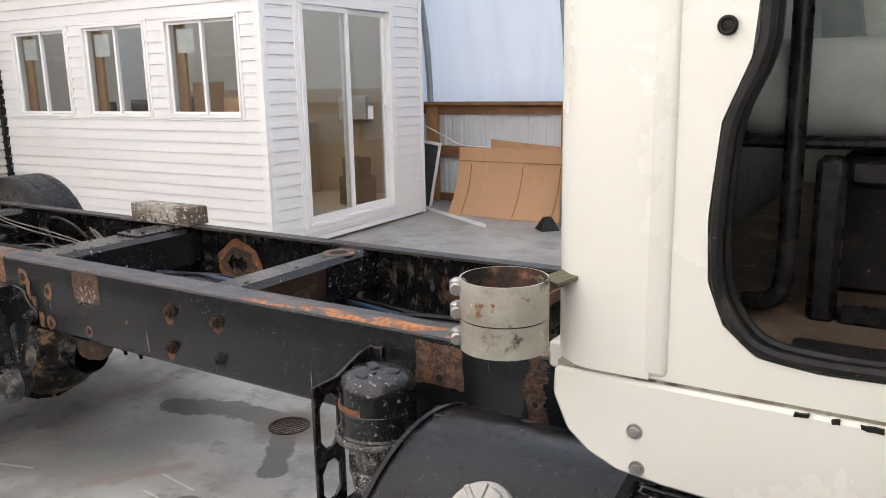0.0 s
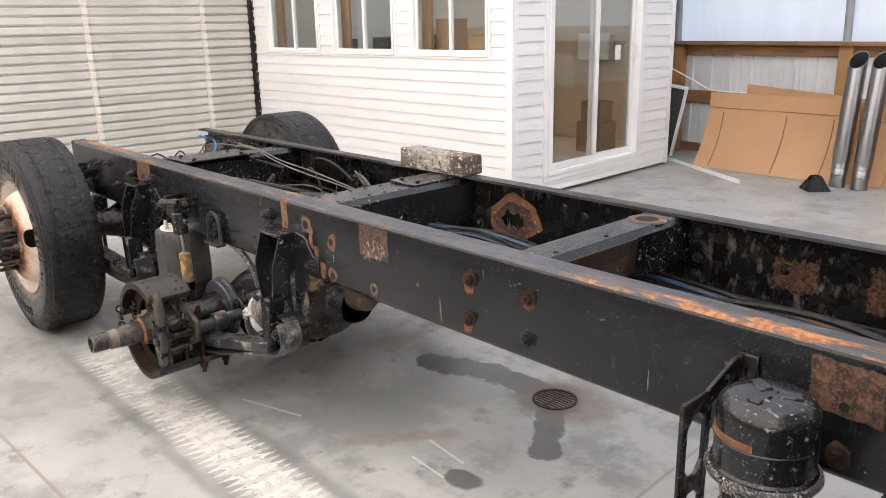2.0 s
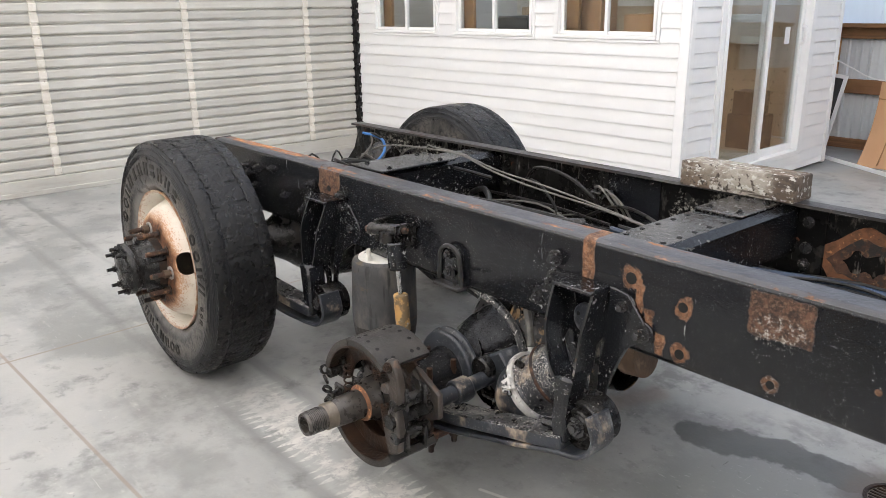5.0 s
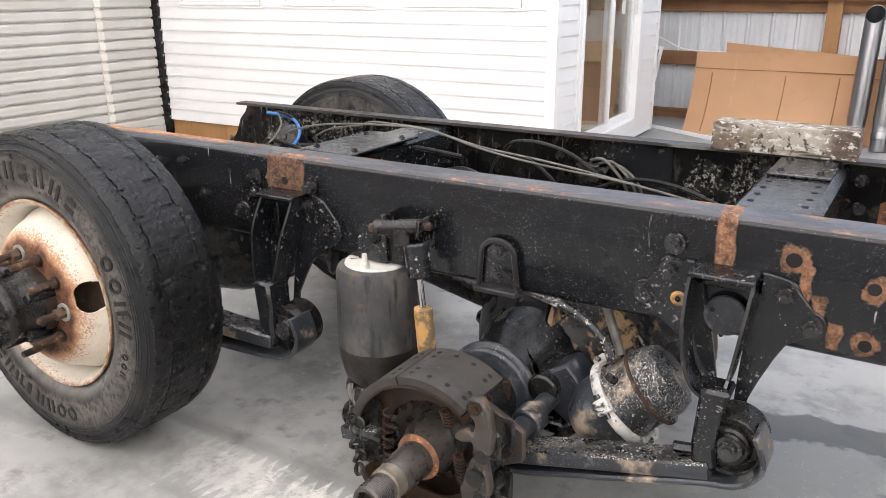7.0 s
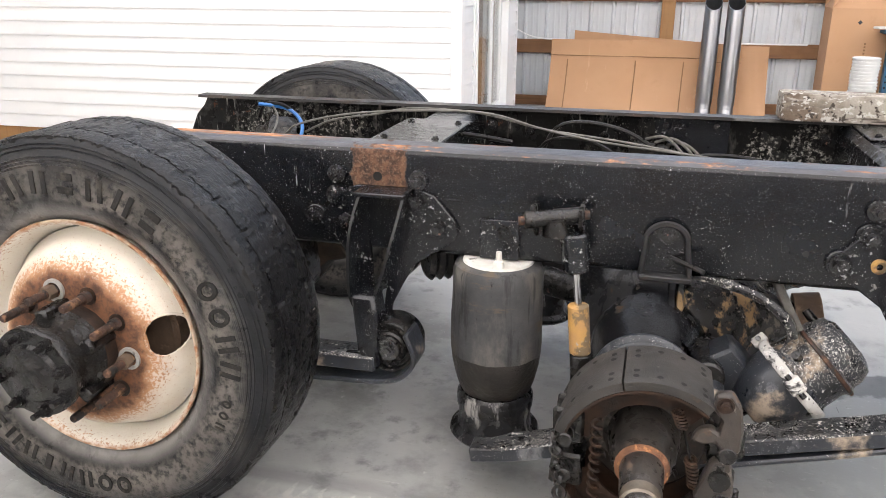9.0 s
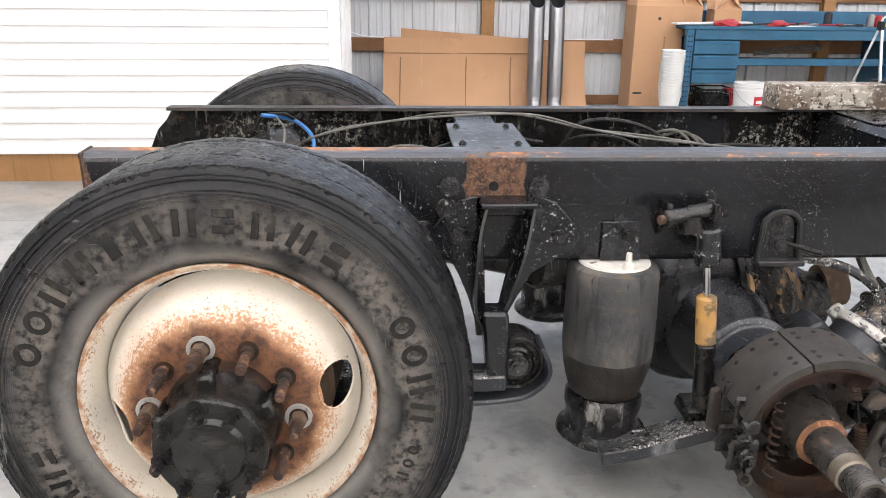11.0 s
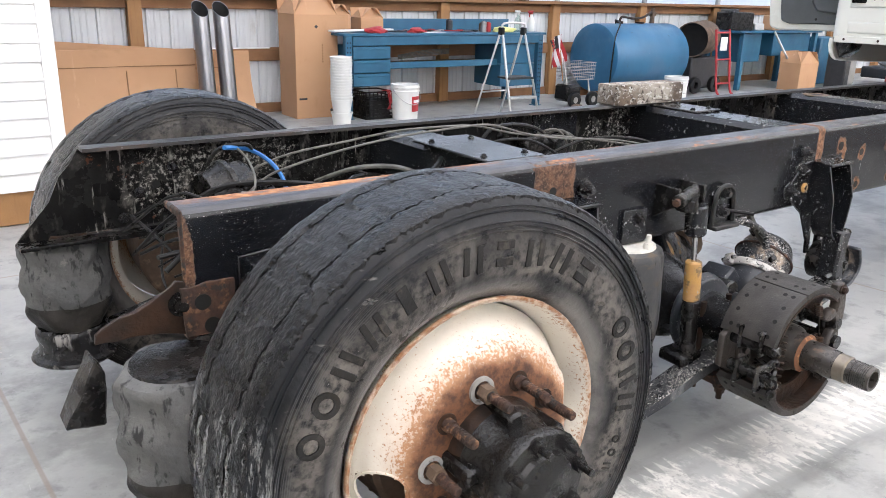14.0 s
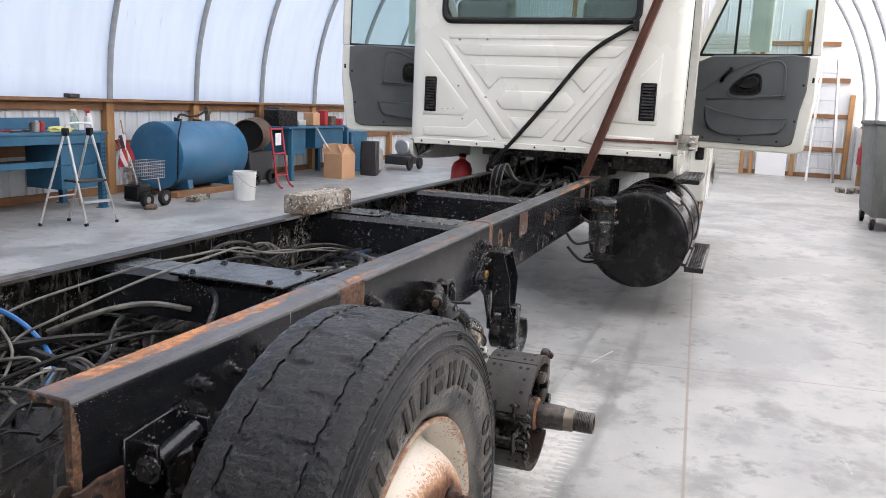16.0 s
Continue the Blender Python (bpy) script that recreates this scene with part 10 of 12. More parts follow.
# arcs and pipes between the axles
run("harness", [(-4.0, 2.33, 0.80), (-3.95, 2.32, 0.90), (-3.85, 2.31, 0.925), (-3.72, 2.31, 0.90), (-3.62, 2.32, 0.84)], 0.007, mat_hose)
run("harness", [(-4.25, 1.70, 0.83), (-4.05, 1.72, 0.885), (-3.80, 1.80, 0.90), (-3.58, 1.95, 0.86), (-3.42, 2.05, 0.82)], 0.012, mat_hose)
run("harness", [(-4.2, 1.95, 0.80), (-3.98, 1.92, 0.85), (-3.82, 1.86, 0.87), (-3.65, 1.82, 0.82)], 0.010, mat_hose)
bm = B()
cyl(bm, (-3.72, 1.66, 0.86), (-3.42, 2.02, 0.84), 0.019, seg=12)
part("torque_rod", bm, mat_grime, truck)
for k in range(30):
    x, y = random.uniform(-4.1, -3.15), random.uniform(1.7, 2.3)
    a = random.uniform(-0.5, 0.5)
    L = random.uniform(0.15, 0.4)
    pts = [(x - L * math.cos(a), y - L * math.sin(a), random.uniform(0.66, 0.78)), (x, y, random.uniform(0.72, 0.83)), (x + L * math.cos(a), y + L * math.sin(a) + random.uniform(-0.1, 0.1), random.uniform(0.68, 0.80))]
    run("harness", pts, random.choice((0.004, 0.006, 0.009)), random.choice((mat_hose, mat_hose, mat_hose, mat_hose_grey, mat_hose_blue_dirty if k % 6 == 0 else mat_hose)), steps=4)
# valve on the far rail
bm = B()
box(bm, (-3.72, 2.36, 0.775), (-3.60, 2.428, 0.86), 0.01)
lathe(bm, [(0, 0), (0.03, 0), (0.034, 0.02), (0.03, 0.05), (0, 0.05)], frame_to((-3.62, 2.38, 0.83), (-3.53, 2.33, 0.83))[0], 16)
vlv = part("relay_valve", bm, mat_grime, truck, "greasy relay valve")
for k, (dx, dz) in enumerate(((0.0, 0.03), (0.03, 0.02), (0.05, 0.0))):
    run("fitting_wire", [(-3.66 + dx, 2.37, 0.84 + dz), (-3.60 + dx, 2.33, 0.87 + dz * 0.5), (-3.54 + dx, 2.33, 0.83), (-3.52 + dx, 2.36, 0.77)], 0.005, mat_hose_grey, parent=vlv)
# tail clutter: brake chamber, blue air line, wires
bm = B()
lathe(bm, [(0, 0), (0.06, 0), (0.085, 0.03), (0.09, 0.07), (0.095, 0.075), (0.095, 0.09), (0.085, 0.10), (0.07, 0.15), (0, 0.16)], frame_to((-4.86, 2.30, 0.82), (-5.0, 2.28, 0.80))[0], 24)
tail = part("brake_chamber", bm, mat_grime, truck, "greasy black brake chamber")
run("air_line", [(-4.97, 2.20, 0.955), (-4.88, 2.24, 0.935), (-4.82, 2.22, 0.89), (-4.81, 2.16, 0.84), (-4.85, 2.08, 0.80), (-4.95, 2.02, 0.78)], 0.0065, mat_hose_blue, "bright blue air line")
run("wire", [(-4.93, 2.22, 0.95), (-4.90, 2.20, 0.91), (-4.91, 2.14, 0.85), (-4.99, 2.08, 0.80), (-5.05, 1.95, 0.79)], 0.0036, mat_hose_grey)
run("wire", [(-5.06, 1.98, 0.83), (-4.97, 1.98, 0.845), (-4.88, 1.94, 0.83), (-4.80, 1.86, 0.81)], 0.0036, mat_hose_grey)
run("wire", [(-4.936, 2.17, 0.83), (-4.927, 2.049, 0.85), (-4.94, 2.016, 0.80), (-4.93, 1.99, 0.72)], 0.0042, mat_hose_grey)
run("wire", [(-4.95, 2.01, 0.77), (-4.90, 2.01, 0.82), (-4.873, 2.01, 0.845), (-4.849, 1.981, 0.82), (-4.84, 1.95, 0.76)], 0.0042, mat_hose_grey)
run("wire", [(-4.97, 2.00, 0.76), (-4.93, 1.99, 0.825), (-4.885, 1.98, 0.852), (-4.85, 1.955, 0.82), (-4.83, 1.93, 0.75)], 0.0042, mat_hose_grey)
run("hose", [(-4.80, 2.30, 0.82), (-4.86, 2.15, 0.835), (-4.93, 1.90, 0.84), (-4.97, 1.80, 0.80)], 0.013, mat_hose)
run("hose", [(-4.62, 2.35, 0.79), (-4.55, 2.22, 0.85), (-4.453, 2.141, 0.86), (-4.39, 2.05, 0.84)], 0.008, mat_hose_grey)
run("air_line", [(-5.0, 2.26, 0.90), (-4.97, 2.24, 0.945), (-4.90, 2.22, 0.955), (-4.86, 2.26, 0.92)], 0.006, mat_hose)
for k in range(40):
    x, y = random.uniform(-5.15, -4.45), random.uniform(1.7, 2.25)
    L = random.uniform(0.12, 0.3)
    a = random.uniform(-0.9, 0.9)
    pts = [(max(-5.24, x - L * math.cos(a)), y - L * math.sin(a), random.uniform(0.68, 0.78)), (max(-5.2, x), y, random.uniform(0.74, 0.86)), (x + L * math.cos(a), y + L * math.sin(a), random.uniform(0.70, 0.80))]
    run("harness", pts, random.choice((0.003, 0.005, 0.007)), mat_hose, steps=4)
bm = B()
cyl(bm, (-5.05, 1.62, 0.80), (-4.65, 1.68, 0.79), 0.022, seg=14, bev=0.003)
cyl(bm, (-5.0, 1.625, 0.80), (-4.9, 1.64, 0.797), 0.032, seg=14, bev=0.004)
part("shock_absorber", bm, mat_grime, truck)
run("wire", [(-5.2, 2.34, 0.76), (-5.12, 2.2, 0.66), (-5.05, 2.05, 0.55), (-5.08, 1.95, 0.48), (-5.15, 1.85, 0.56), (-5.1, 1.7, 0.68)], 0.005, mat_hose)
run("wire", [(-5.1, 2.36, 0.74), (-5.16, 2.22, 0.60), (-5.12, 2.1, 0.52), (-5.0, 1.98, 0.55)], 0.004, mat_hose)
# small fittings on the near web
for x, z in ((-4.92, 0.80), (-4.75, 0.90), (-4.66, 0.80)):
    bolt(x, RN, z, r=0.013, material=mat_bolt)
bolt(-4.199, RN, 0.885, r=0.017, stud=0.02, material=mat_bolt)

# a tangle of thin strands dropped between the axles, and loose black hoses over it
for k in range(26):
    u = random.uniform(-0.10, 0.16)
    mt = (mat_hose_grey, mat_hose, mat_hose_grey, mat_hose, mat_hose)[k % 5]
    j = lambda a: random.uniform(-a, a)
    run("strand", [(-4.12 + j(0.1), 2.12 + u * 0.5, 0.74 + j(0.03)), (-3.82 + j(0.08), 2.10 + u, 0.77 + j(0.03)), (-3.55 + j(0.08), 1.98 + u, 0.775 + j(0.03)), (-3.30 + j(0.08), 1.84 + u, 0.765 + j(0.02)), (-3.10 + j(0.05), 1.74 + u * 0.7, 0.73 + j(0.02))], random.choice((0.0025, 0.003, 0.004)), mt, steps=5)
for pts, r in (([(-4.18, 1.74, 0.86), (-3.98, 1.80, 0.90), (-3.75, 1.92, 0.905), (-3.52, 2.06, 0.87), (-3.36, 2.18, 0.83)], 0.010), ([(-4.2, 2.22, 0.84), (-4.02, 2.12, 0.90), (-3.84, 1.98, 0.90), (-3.70, 1.84, 0.85), (-3.62, 1.72, 0.78)], 0.012), ([(-4.15, 1.66, 0.82), (-3.9, 1.70, 0.875), (-3.62, 1.76, 0.86), (-3.4, 1.80, 0.80)], 0.009)):
    run("hose", [(x, y, z - 0.055) for x, y, z in pts], r, mat_hose)
for pts, r in (([(-3.7, 2.36, 0.80), (-3.5, 2.30, 0.89), (-3.3, 2.22, 0.90), (-3.12, 2.16, 0.85)], 0.007), ([(-4.05, 2.36, 0.78), (-3.98, 2.30, 0.91), (-3.84, 2.24, 0.935), (-3.72, 2.2, 0.88), (-3.66, 2.18, 0.80)], 0.0055), ([(-4.80, 1.72, 0.82), (-4.66, 1.80, 0.91), (-4.45, 1.92, 0.955), (-4.28, 2.10, 0.962), (-4.08, 2.22, 0.92)], 0.008), ([(-5.02, 2.10, 0.86), (-4.9, 1.98, 0.92), (-4.72, 1.92, 0.93), (-4.55, 1.95, 0.88)], 0.006), ([(-5.1, 2.3, 0.80), (-4.98, 2.2, 0.90), (-4.78, 2.14, 0.90), (-4.6, 2.12, 0.86)], 0.009)):
    run("hose", [(x, y, z - 0.055) for x, y, z in pts], r, mat_hose)
# the rear shock mounts on the outside of the webs
for s in (-1, 1):
    bm = B()
    cyl(bm, (-5.155, side_y(s, 0.055), 0.812), (-5.035, side_y(s, 0.045), 0.828), 0.020, seg=14, bev=0.003)
    rm = part("rear_shock_mount", bm, mat_chassis, truck, "black shock mount with a long pin")
    bm = B()
    cyl(bm, (-5.185, side_y(s, 0.058), 0.808), (-5.005, side_y(s, 0.042), 0.832), 0.011, seg=10)
    hexbolt(bm, (-5.175, side_y(s, 0.057), 0.809), (-1, 0, 0), 0.018, 0.014, 0.006)
    part("pin", bm, mat_bolt, rm)
    for x in (-5.165, -5.025):
        bm = B()
        y0, y1 = yb(s, 0.0, 0.07)
        plate_yz(bm, [(y0, 0.852), (y1, 0.852), (y1, 0.785), (y0, 0.785)], x - 0.005, x + 0.005, 0.002)
        part("bracket_cheek", bm, mat_chassis, rm)
    bm = B()
    y0, y1 = yb(s, 0.0, 0.008)
    plate_xz(bm, [(-5.18, 0.855), (-5.01, 0.870), (-5.01, 0.765), (-5.18, 0.760)], y0, y1, 0.002)
    part("mount_plate", bm, mat_chassis, rm)
    bm = B()
    cyl(bm, (-5.097, side_y(s, 0.05), 0.818), (-5.085, side_y(s, 0.05), 0.66), 0.030, 0.030, 16, 0.004)
    part("shock_body", bm, mat_grime, rm)
    for x, z in ((-4.967, 0.887), (-4.869, 0.886), (-4.986, 0.841)):
        bolt(x, side_y(s, 0.0), z, (0, s, 0), 0.015, 0.016, 0.02, mat_bolt, rm)

# ---- things along the north wall ----
def fz(x, y):
    return floor_z(x, y)


bm = B()
box(bm, (-3.265, 2.330, RZ1 - 0.0114), (-2.862, 2.452, RZ1 + 0.072), 0.007, None, 2)
for v in bm.verts:
    n = noise.noise_vector(v.co * 25) * 0.004
    if v.co.z > RZ1 + 0.02:
        v.co += n
solid("timber_block", bm, mat_block, "weathered grey timber block lying on the frame rail", "timber block")
# leaning cardboard sheets with curled feet
def card_sheet(x0, x1, ztop, yfoot, ytop, label, lean=0.0, th=0.008, drop=0.0, slots=(0.28, 0.62), fold=0.0):
    """A sheet from x0 to x1; drop: how far its top falls towards x1; fold: height of its bent line."""
    bm = B()
    n, mcols = 18, 10
    z0 = fz(x0, yfoot) + 0.004
    def at(u, j):
        bend = (1 - u) ** 2.6 if u < 1 else 0
        return (x0 + (x1 - x0) * j + lean * u, ytop - (ytop - yfoot) * bend + 0.010 * math.sin(j * 9 + u * 2), z0 + (ztop - drop * j - 0.09) * u)
    t = bmesh.new()
    rows = [[t.verts.new(at(k / n, j / mcols)) for j in range(mcols + 1)] for k in range(n + 1)]
    for a, b in zip(rows, rows[1:]):
        for j in range(mcols):
            t.faces.new((a[j], a[j + 1], b[j + 1], b[j]))
    r = bmesh.ops.extrude_face_region(t, geom=t.faces[:])
    bmesh.ops.translate(t, vec=(0, th, 0), verts=[v for v in r["geom"] if isinstance(v, bmesh.types.BMVert)])
    add(bm, t)
    ob = thing("cardboard_sheet", ((x0 + x1) / 2, yfoot, fz(x0, yfoot)), label, "cardboard", "cardboard sheets by the wall")
    part("sheet", bm, mat_card, ob, angle=60)
    top = (fold - 0.09) / (ztop - 0.09) - 0.05 if fold else 0.82
    for f in slots:
        bm = B()
        tube(bm, [Vector(at(u, f)) + Vector((0, -0.003, 0)) for u in (0.03, 0.2, 0.4, 0.6, top)], 0.0055, 5, 3)
        part("crease", bm, mat_card_dark, ob)
    if fold:
        u = (fold - 0.09) / (ztop - 0.09)
        bm = B()
        tube(bm, [Vector(at(u, f)) + Vector((0, -0.002, 0)) for f in (0.0, 0.3, 0.6, 1.0)], 0.004, 5, 3)
        part("fold_line", bm, mat_card_dark, ob)
    return ob


card_sheet(-4.52, -3.20, 0.885, 7.92, 8.12, "large brown cardboard sheet leaning on the wall, its top sloping", 0.0, drop=0.10, slots=())
card_sheet(-4.71, -3.27, 0.825, 7.44, 7.69, "brown cardboard sheet leaning on the wall, slotted, its foot curled", 0.02, slots=(0.115, 0.567, 0.875), fold=0.675)
card_sheet(-3.24, -2.92, 0.80, 7.52, 7.74, "narrow brown cardboard flap with a curled foot", 0.0, slots=(), fold=0.64)
card_sheet(-3.00, -2.66, 0.79, 7.56, 7.78, "brown cardboard sheet with a curled foot against the wall", -0.02, slots=())
# thin white conduit that droops from the office and runs on along the girt
bm = B()
tube(bm, [(-5.55, 8.14, 1.07), (-5.39, 8.14, 1.005), (-5.15, 8.14, 0.90), (-4.94, 8.14, 0.812), (-4.62, 8.14, 0.793), (-4.0, 8.14, 0.788), (-3.2, 8.14, 0.787), (-2.3, 8.14, 0.787)], 0.008, 6, 4)
solid("conduit", bm, mat_trim, "thin white conduit along the timber girt", "conduit")
# white frame and trim strip
fr = thing("screen_frame", (-5.37, 7.88, 0.09), "white window screen frame with dark mesh leaning on the wall", "frame")
mm = Matrix.Translation((-5.56, 7.86, 0.092)) @ Matrix.Rotation(math.radians(8), 4, "Y") @ Matrix.Rotation(math.radians(-6), 4, "X")
ln = 0.81
for lo, hi in (((0.0, 0.0), (0.035, ln)), ((0.325, 0.0), (0.36, ln)), ((0.035, 0.0), (0.325, 0.035)), ((0.035, ln - 0.035), (0.325, ln))):
    bm = B()
    box(bm, (lo[0], -0.01, lo[1]), (hi[0], 0.01, hi[1]), 0.003, mm)
    part("rail", bm, mat_trim, fr)
bm = B()
box(bm, (0.034, -0.002, 0.034), (0.326, 0.002, ln - 0.034), 0, mm)
part("mesh", bm, mat_mesh, fr, "dark insect mesh")
bm = B()
m, ln = frame_to((-5.10, 7.62, 0.102), (-3.93, 6.94, 0.102))
box(bm, (-0.02, -0.006, 0), (0.02, 0.006, ln), 0.002, m @ Matrix.Rotation(math.pi / 2, 4, "Z"))
solid("trim_strip", bm, mat_trim, "white trim strip lying on the concrete", "trim strip")

# two exhaust stacks standing on a funnel-shaped foot
for i, x in enumerate((-3.225, -3.03)):
    st = thing("exhaust_stack", (x, 7.40, fz(x, 7.4)), "polished steel exhaust stack pipe with a mitred top, leaning", "exhaust pipe", "exhaust stacks")
    p0, p1 = Vector((x - 0.01, 7.38 - 0.02 * i, fz(x, 7.4))), Vector((x + 0.0, 7.52, 1.19))
    m, ln = frame_to(p0, p1)
    bm = B()
    lathe(bm, [(0.063, 0), (0.066, 0), (0.066, 0.10), (0.070, 0.105), (0.070, 0.16), (0.067, 0.165), (0.072, 0.22), (0.0755, 0.26), (0.0755, ln), (0.0715, ln), (0.0715, 0.3), (0.063, 0)], m, 28)
    for v in bm.verts:
        l = m.inverted() @ v.co
        if l.z > ln - 0.001:
            v.co += (p1 - p0).normalized() * (v.co.y - p1.y) * 1.1
    part("pipe", bm, mat_pipe, st)
    bm = B()
    lathe(bm, [(0.0, 0.32), (0.0708, 0.32), (0.0708, ln - 0.002)], m, 28)
    for v in bm.verts:
        l = m.inverted() @ v.co
        if l.z > ln - 0.01:
            v.co += (p1 - p0).normalized() * (v.co.y - p1.y) * 1.1
    part("bore", bm, mat_hole, st)
ft = B()
lathe(ft, [(0.13, 0), (0.14, 0.004), (0.05, 0.13), (0.045, 0.13), (0.125, 0.006), (0.13, 0)], Matrix.Translation((-3.32, 7.12, fz(-3.3, 7.1))), 4)
solid("metal_stand", ft, mat_black_plastic, "small black steel pyramid stand on the concrete", "stand")


# tall carton with open flaps
def carton(x0, x1, y0, y1, z0, z1, label, flaps=True, group=""):
    c = thing("cardboard_box", ((x0 + x1) / 2, (y0 + y1) / 2, z0), label, "box", group)
    bm = B()
    t = 0.006
    lo = [bm.verts.new((x, y, z0)) for x, y in ((x0, y0), (x1, y0), (x1, y1), (x0, y1))]
    hi = [bm.verts.new((x, y, z1)) for x, y in ((x0, y0), (x1, y0), (x1, y1), (x0, y1))]
    hin = [bm.verts.new((x, y, z1)) for x, y in ((x0 + t, y0 + t), (x1 - t, y0 + t), (x1 - t, y1 - t), (x0 + t, y1 - t))]
    lin = [bm.verts.new((x, y, z0 + t)) for x, y in ((x0 + t, y0 + t), (x1 - t, y0 + t), (x1 - t, y1 - t), (x0 + t, y1 - t))]
    for p, q in ((lo, hi), (hi, hin), (hin, lin)):
        for k in range(4):
            bm.faces.new((p[k], p[(k + 1) % 4], q[(k + 1) % 4], q[k]))
    bm.faces.new(lo)
    bm.faces.new(lin)
    part("carton", bm, mat_card, c)
    if flaps:
        w, d = x1 - x0, y1 - y0
        h = min(w, d) * 0.48
        for pts in ([(x0, y0, z1), (x1, y0, z1), (x1 - 0.02, y0 + 0.10, z1 + h), (x0 + 0.02, y0 + 0.10, z1 + h)], [(x0, y1, z1), (x1, y1, z1), (x1, y1 + 0.02, z1 + h), (x0, y1 + 0.02, z1 + h)], [(x0, y0, z1), (x0, y1, z1), (x0 + 0.13, y1, z1 + h), (x0 + 0.13, y0, z1 + h)], [(x1, y0, z1), (x1, y1, z1), (x1 - 0.10, y1, z1 + h), (x1 - 0.10, y0, z1 + h)]):
            bm = B()
            f = bm.faces.new([bm.verts.new(p) for p in pts])
            r = bmesh.ops.extrude_face_region(bm, geom=[f])
            bmesh.ops.translate(bm, vec=f.normal * 0.005 if f.normal.length else (0, 0, 0.005), verts=[v for v in r["geom"] if isinstance(v, bmesh.types.BMVert)])
            part("flap", bm, mat_card, c)
    return c


tall = carton(-2.20, -1.715, 7.72, 8.12, fz(-2, 7.9), 1.14, "tall brown cardboard carton with open flaps")
for z, x in ((1.02, -1.96), (0.16, -1.80)):
    bm = B()
    plate_xz(bm, disc_poly(x, z, 0.02, 4), 7.7175, 7.7205)
    part("print_mark", bm, mat_dark_stuff, tall)
for k in range(7):
    bm = B()
    box(bm, (-1.90, 7.7180, 0.66 + k * 0.028), (-1.885, 7.7203, 0.676 + k * 0.028))
    part("print_bar", bm, mat_card_dark, tall)
bm = B()
box(bm, (-2.17, 7.718, 0.28), (-2.08, 7.7203, 0.30))
part("print_bar", bm, mat_dark_stuff, tall)


# stack of white pails, single pails
def pail(x, y, z, r, h, label, red=False, handle=True):
    p = thing("bucket", (x, y, z), label, "bucket", "white buckets")
    bm = B()
    lathe(bm, [(0, 0.004), (r * 0.86, 0.004), (r * 0.88, 0.0), (r * 0.97, h * 0.80), (r * 1.02, h * 0.80), (r * 1.02, h * 0.83), (r * 0.98, h * 0.835), (r * 0.98, h * 0.90), (r * 1.03, h * 0.905), (r * 1.03, h * 0.93), (r, h * 0.935), (r, h), (r * 0.96, h), (r * 0.83, 0.012), (0, 0.012)], Matrix.Translation((x, y, z)), 32)
    part("pail", bm, mat_bucket, p)
    if handle:
        bm = B()
        tube(bm, [(x + r * 1.03 * math.cos(a), y - r * 0.25 * math.sin(a) - r * 0.9 * math.sin(a), z + h * 0.88 - h * 0.42 * math.sin(a)) for a in np.linspace(0, math.pi, 10)], 0.0035, 5, 2)
        part("handle", bm, mat_steel, p)
    if red:
        bm = B()
        lathe(bm, [(r * 0.937, h * 0.25), (r * 0.945, h * 0.25), (r * 0.975, h * 0.68), (r * 0.967, h * 0.68)], Matrix.Translation((x, y, z)), 12, arc=(-math.pi / 2 - 0.05, -math.pi / 2 + 1.0))
        part("red_label", bm, mat_red, p, "red paper label")
        bm = B()
        lathe(bm, [(r * 0.965, h * 0.5), (r * 0.972, h * 0.5), (r * 0.974, h * 0.58), (r * 0.967, h * 0.58)], Matrix.Translation((x, y, z)), 8, arc=(-math.pi / 2 + 0.1, -math.pi / 2 + 0.85))
        part("label_bar", bm, mat_white_plain, p)
    return p


pail(-1.16, 7.26, fz(-1.2, 7.2), 0.15, 0.37, "white plastic bucket with a red label on the concrete", True)
pail(2.50, 6.66, fz(2.5, 6.6), 0.15, 0.37, "white plastic bucket standing on the concrete")
cs = thing("bucket_stack", (-1.985, 7.14, fz(-2, 7.1)), "tall stack of nested white plastic pails", "bucket stack")
for k in range(17):
    bm = B()
    z = fz(-2, 7.1) + (0.0 if k == 0 else 0.10 + k * 0.0275)
    lathe(bm, [(0.083, 0), (0.104, 0.13), (0.110, 0.130), (0.110, 0.142), (0.106, 0.143), (0.100, 0.135), (0.080, 0.004), (0, 0.004)] if k else [(0, 0.0), (0.083, 0), (0.104, 0.13), (0.110, 0.130), (0.110, 0.142), (0.106, 0.143), (0.100, 0.135), (0.080, 0.004), (0, 0.004)], Matrix.Translation((-1.985 + 0.003 * math.sin(k), 7.14, z)), 24)
    part("pail", bm, mat_bucket, cs)


# ---- the blue bench ----
BX0, BX1, BY0, BY1 = -1.76, 0.93, 7.45, 8.14
bench = thing("workbench", ((BX0 + BX1) / 2, 7.8, fz(-0.4, 7.8)), "blue steel workbench with drawers, cluttered with tools", "workbench")
bm = B()
box(bm, (BX0 - 0.03, BY0 - 0.02, 0.935), (BX1 + 0.03, BY1, 0.962), 0.004)
part("worktop", bm, mat_blue, bench)
bm = B()
box(bm, (BX0 + 0.075, BY0 - 0.005, 0.84), (BX1 - 0.075, BY0 + 0.035, 0.934), 0.004)
part("front_beam", bm, mat_blue, bench)
bm = B()
box(bm, (BX0, BY1 - 0.02, 0.962), (BX1, BY1, 1.09), 0.004)
part("backboard", bm, mat_blue, bench)
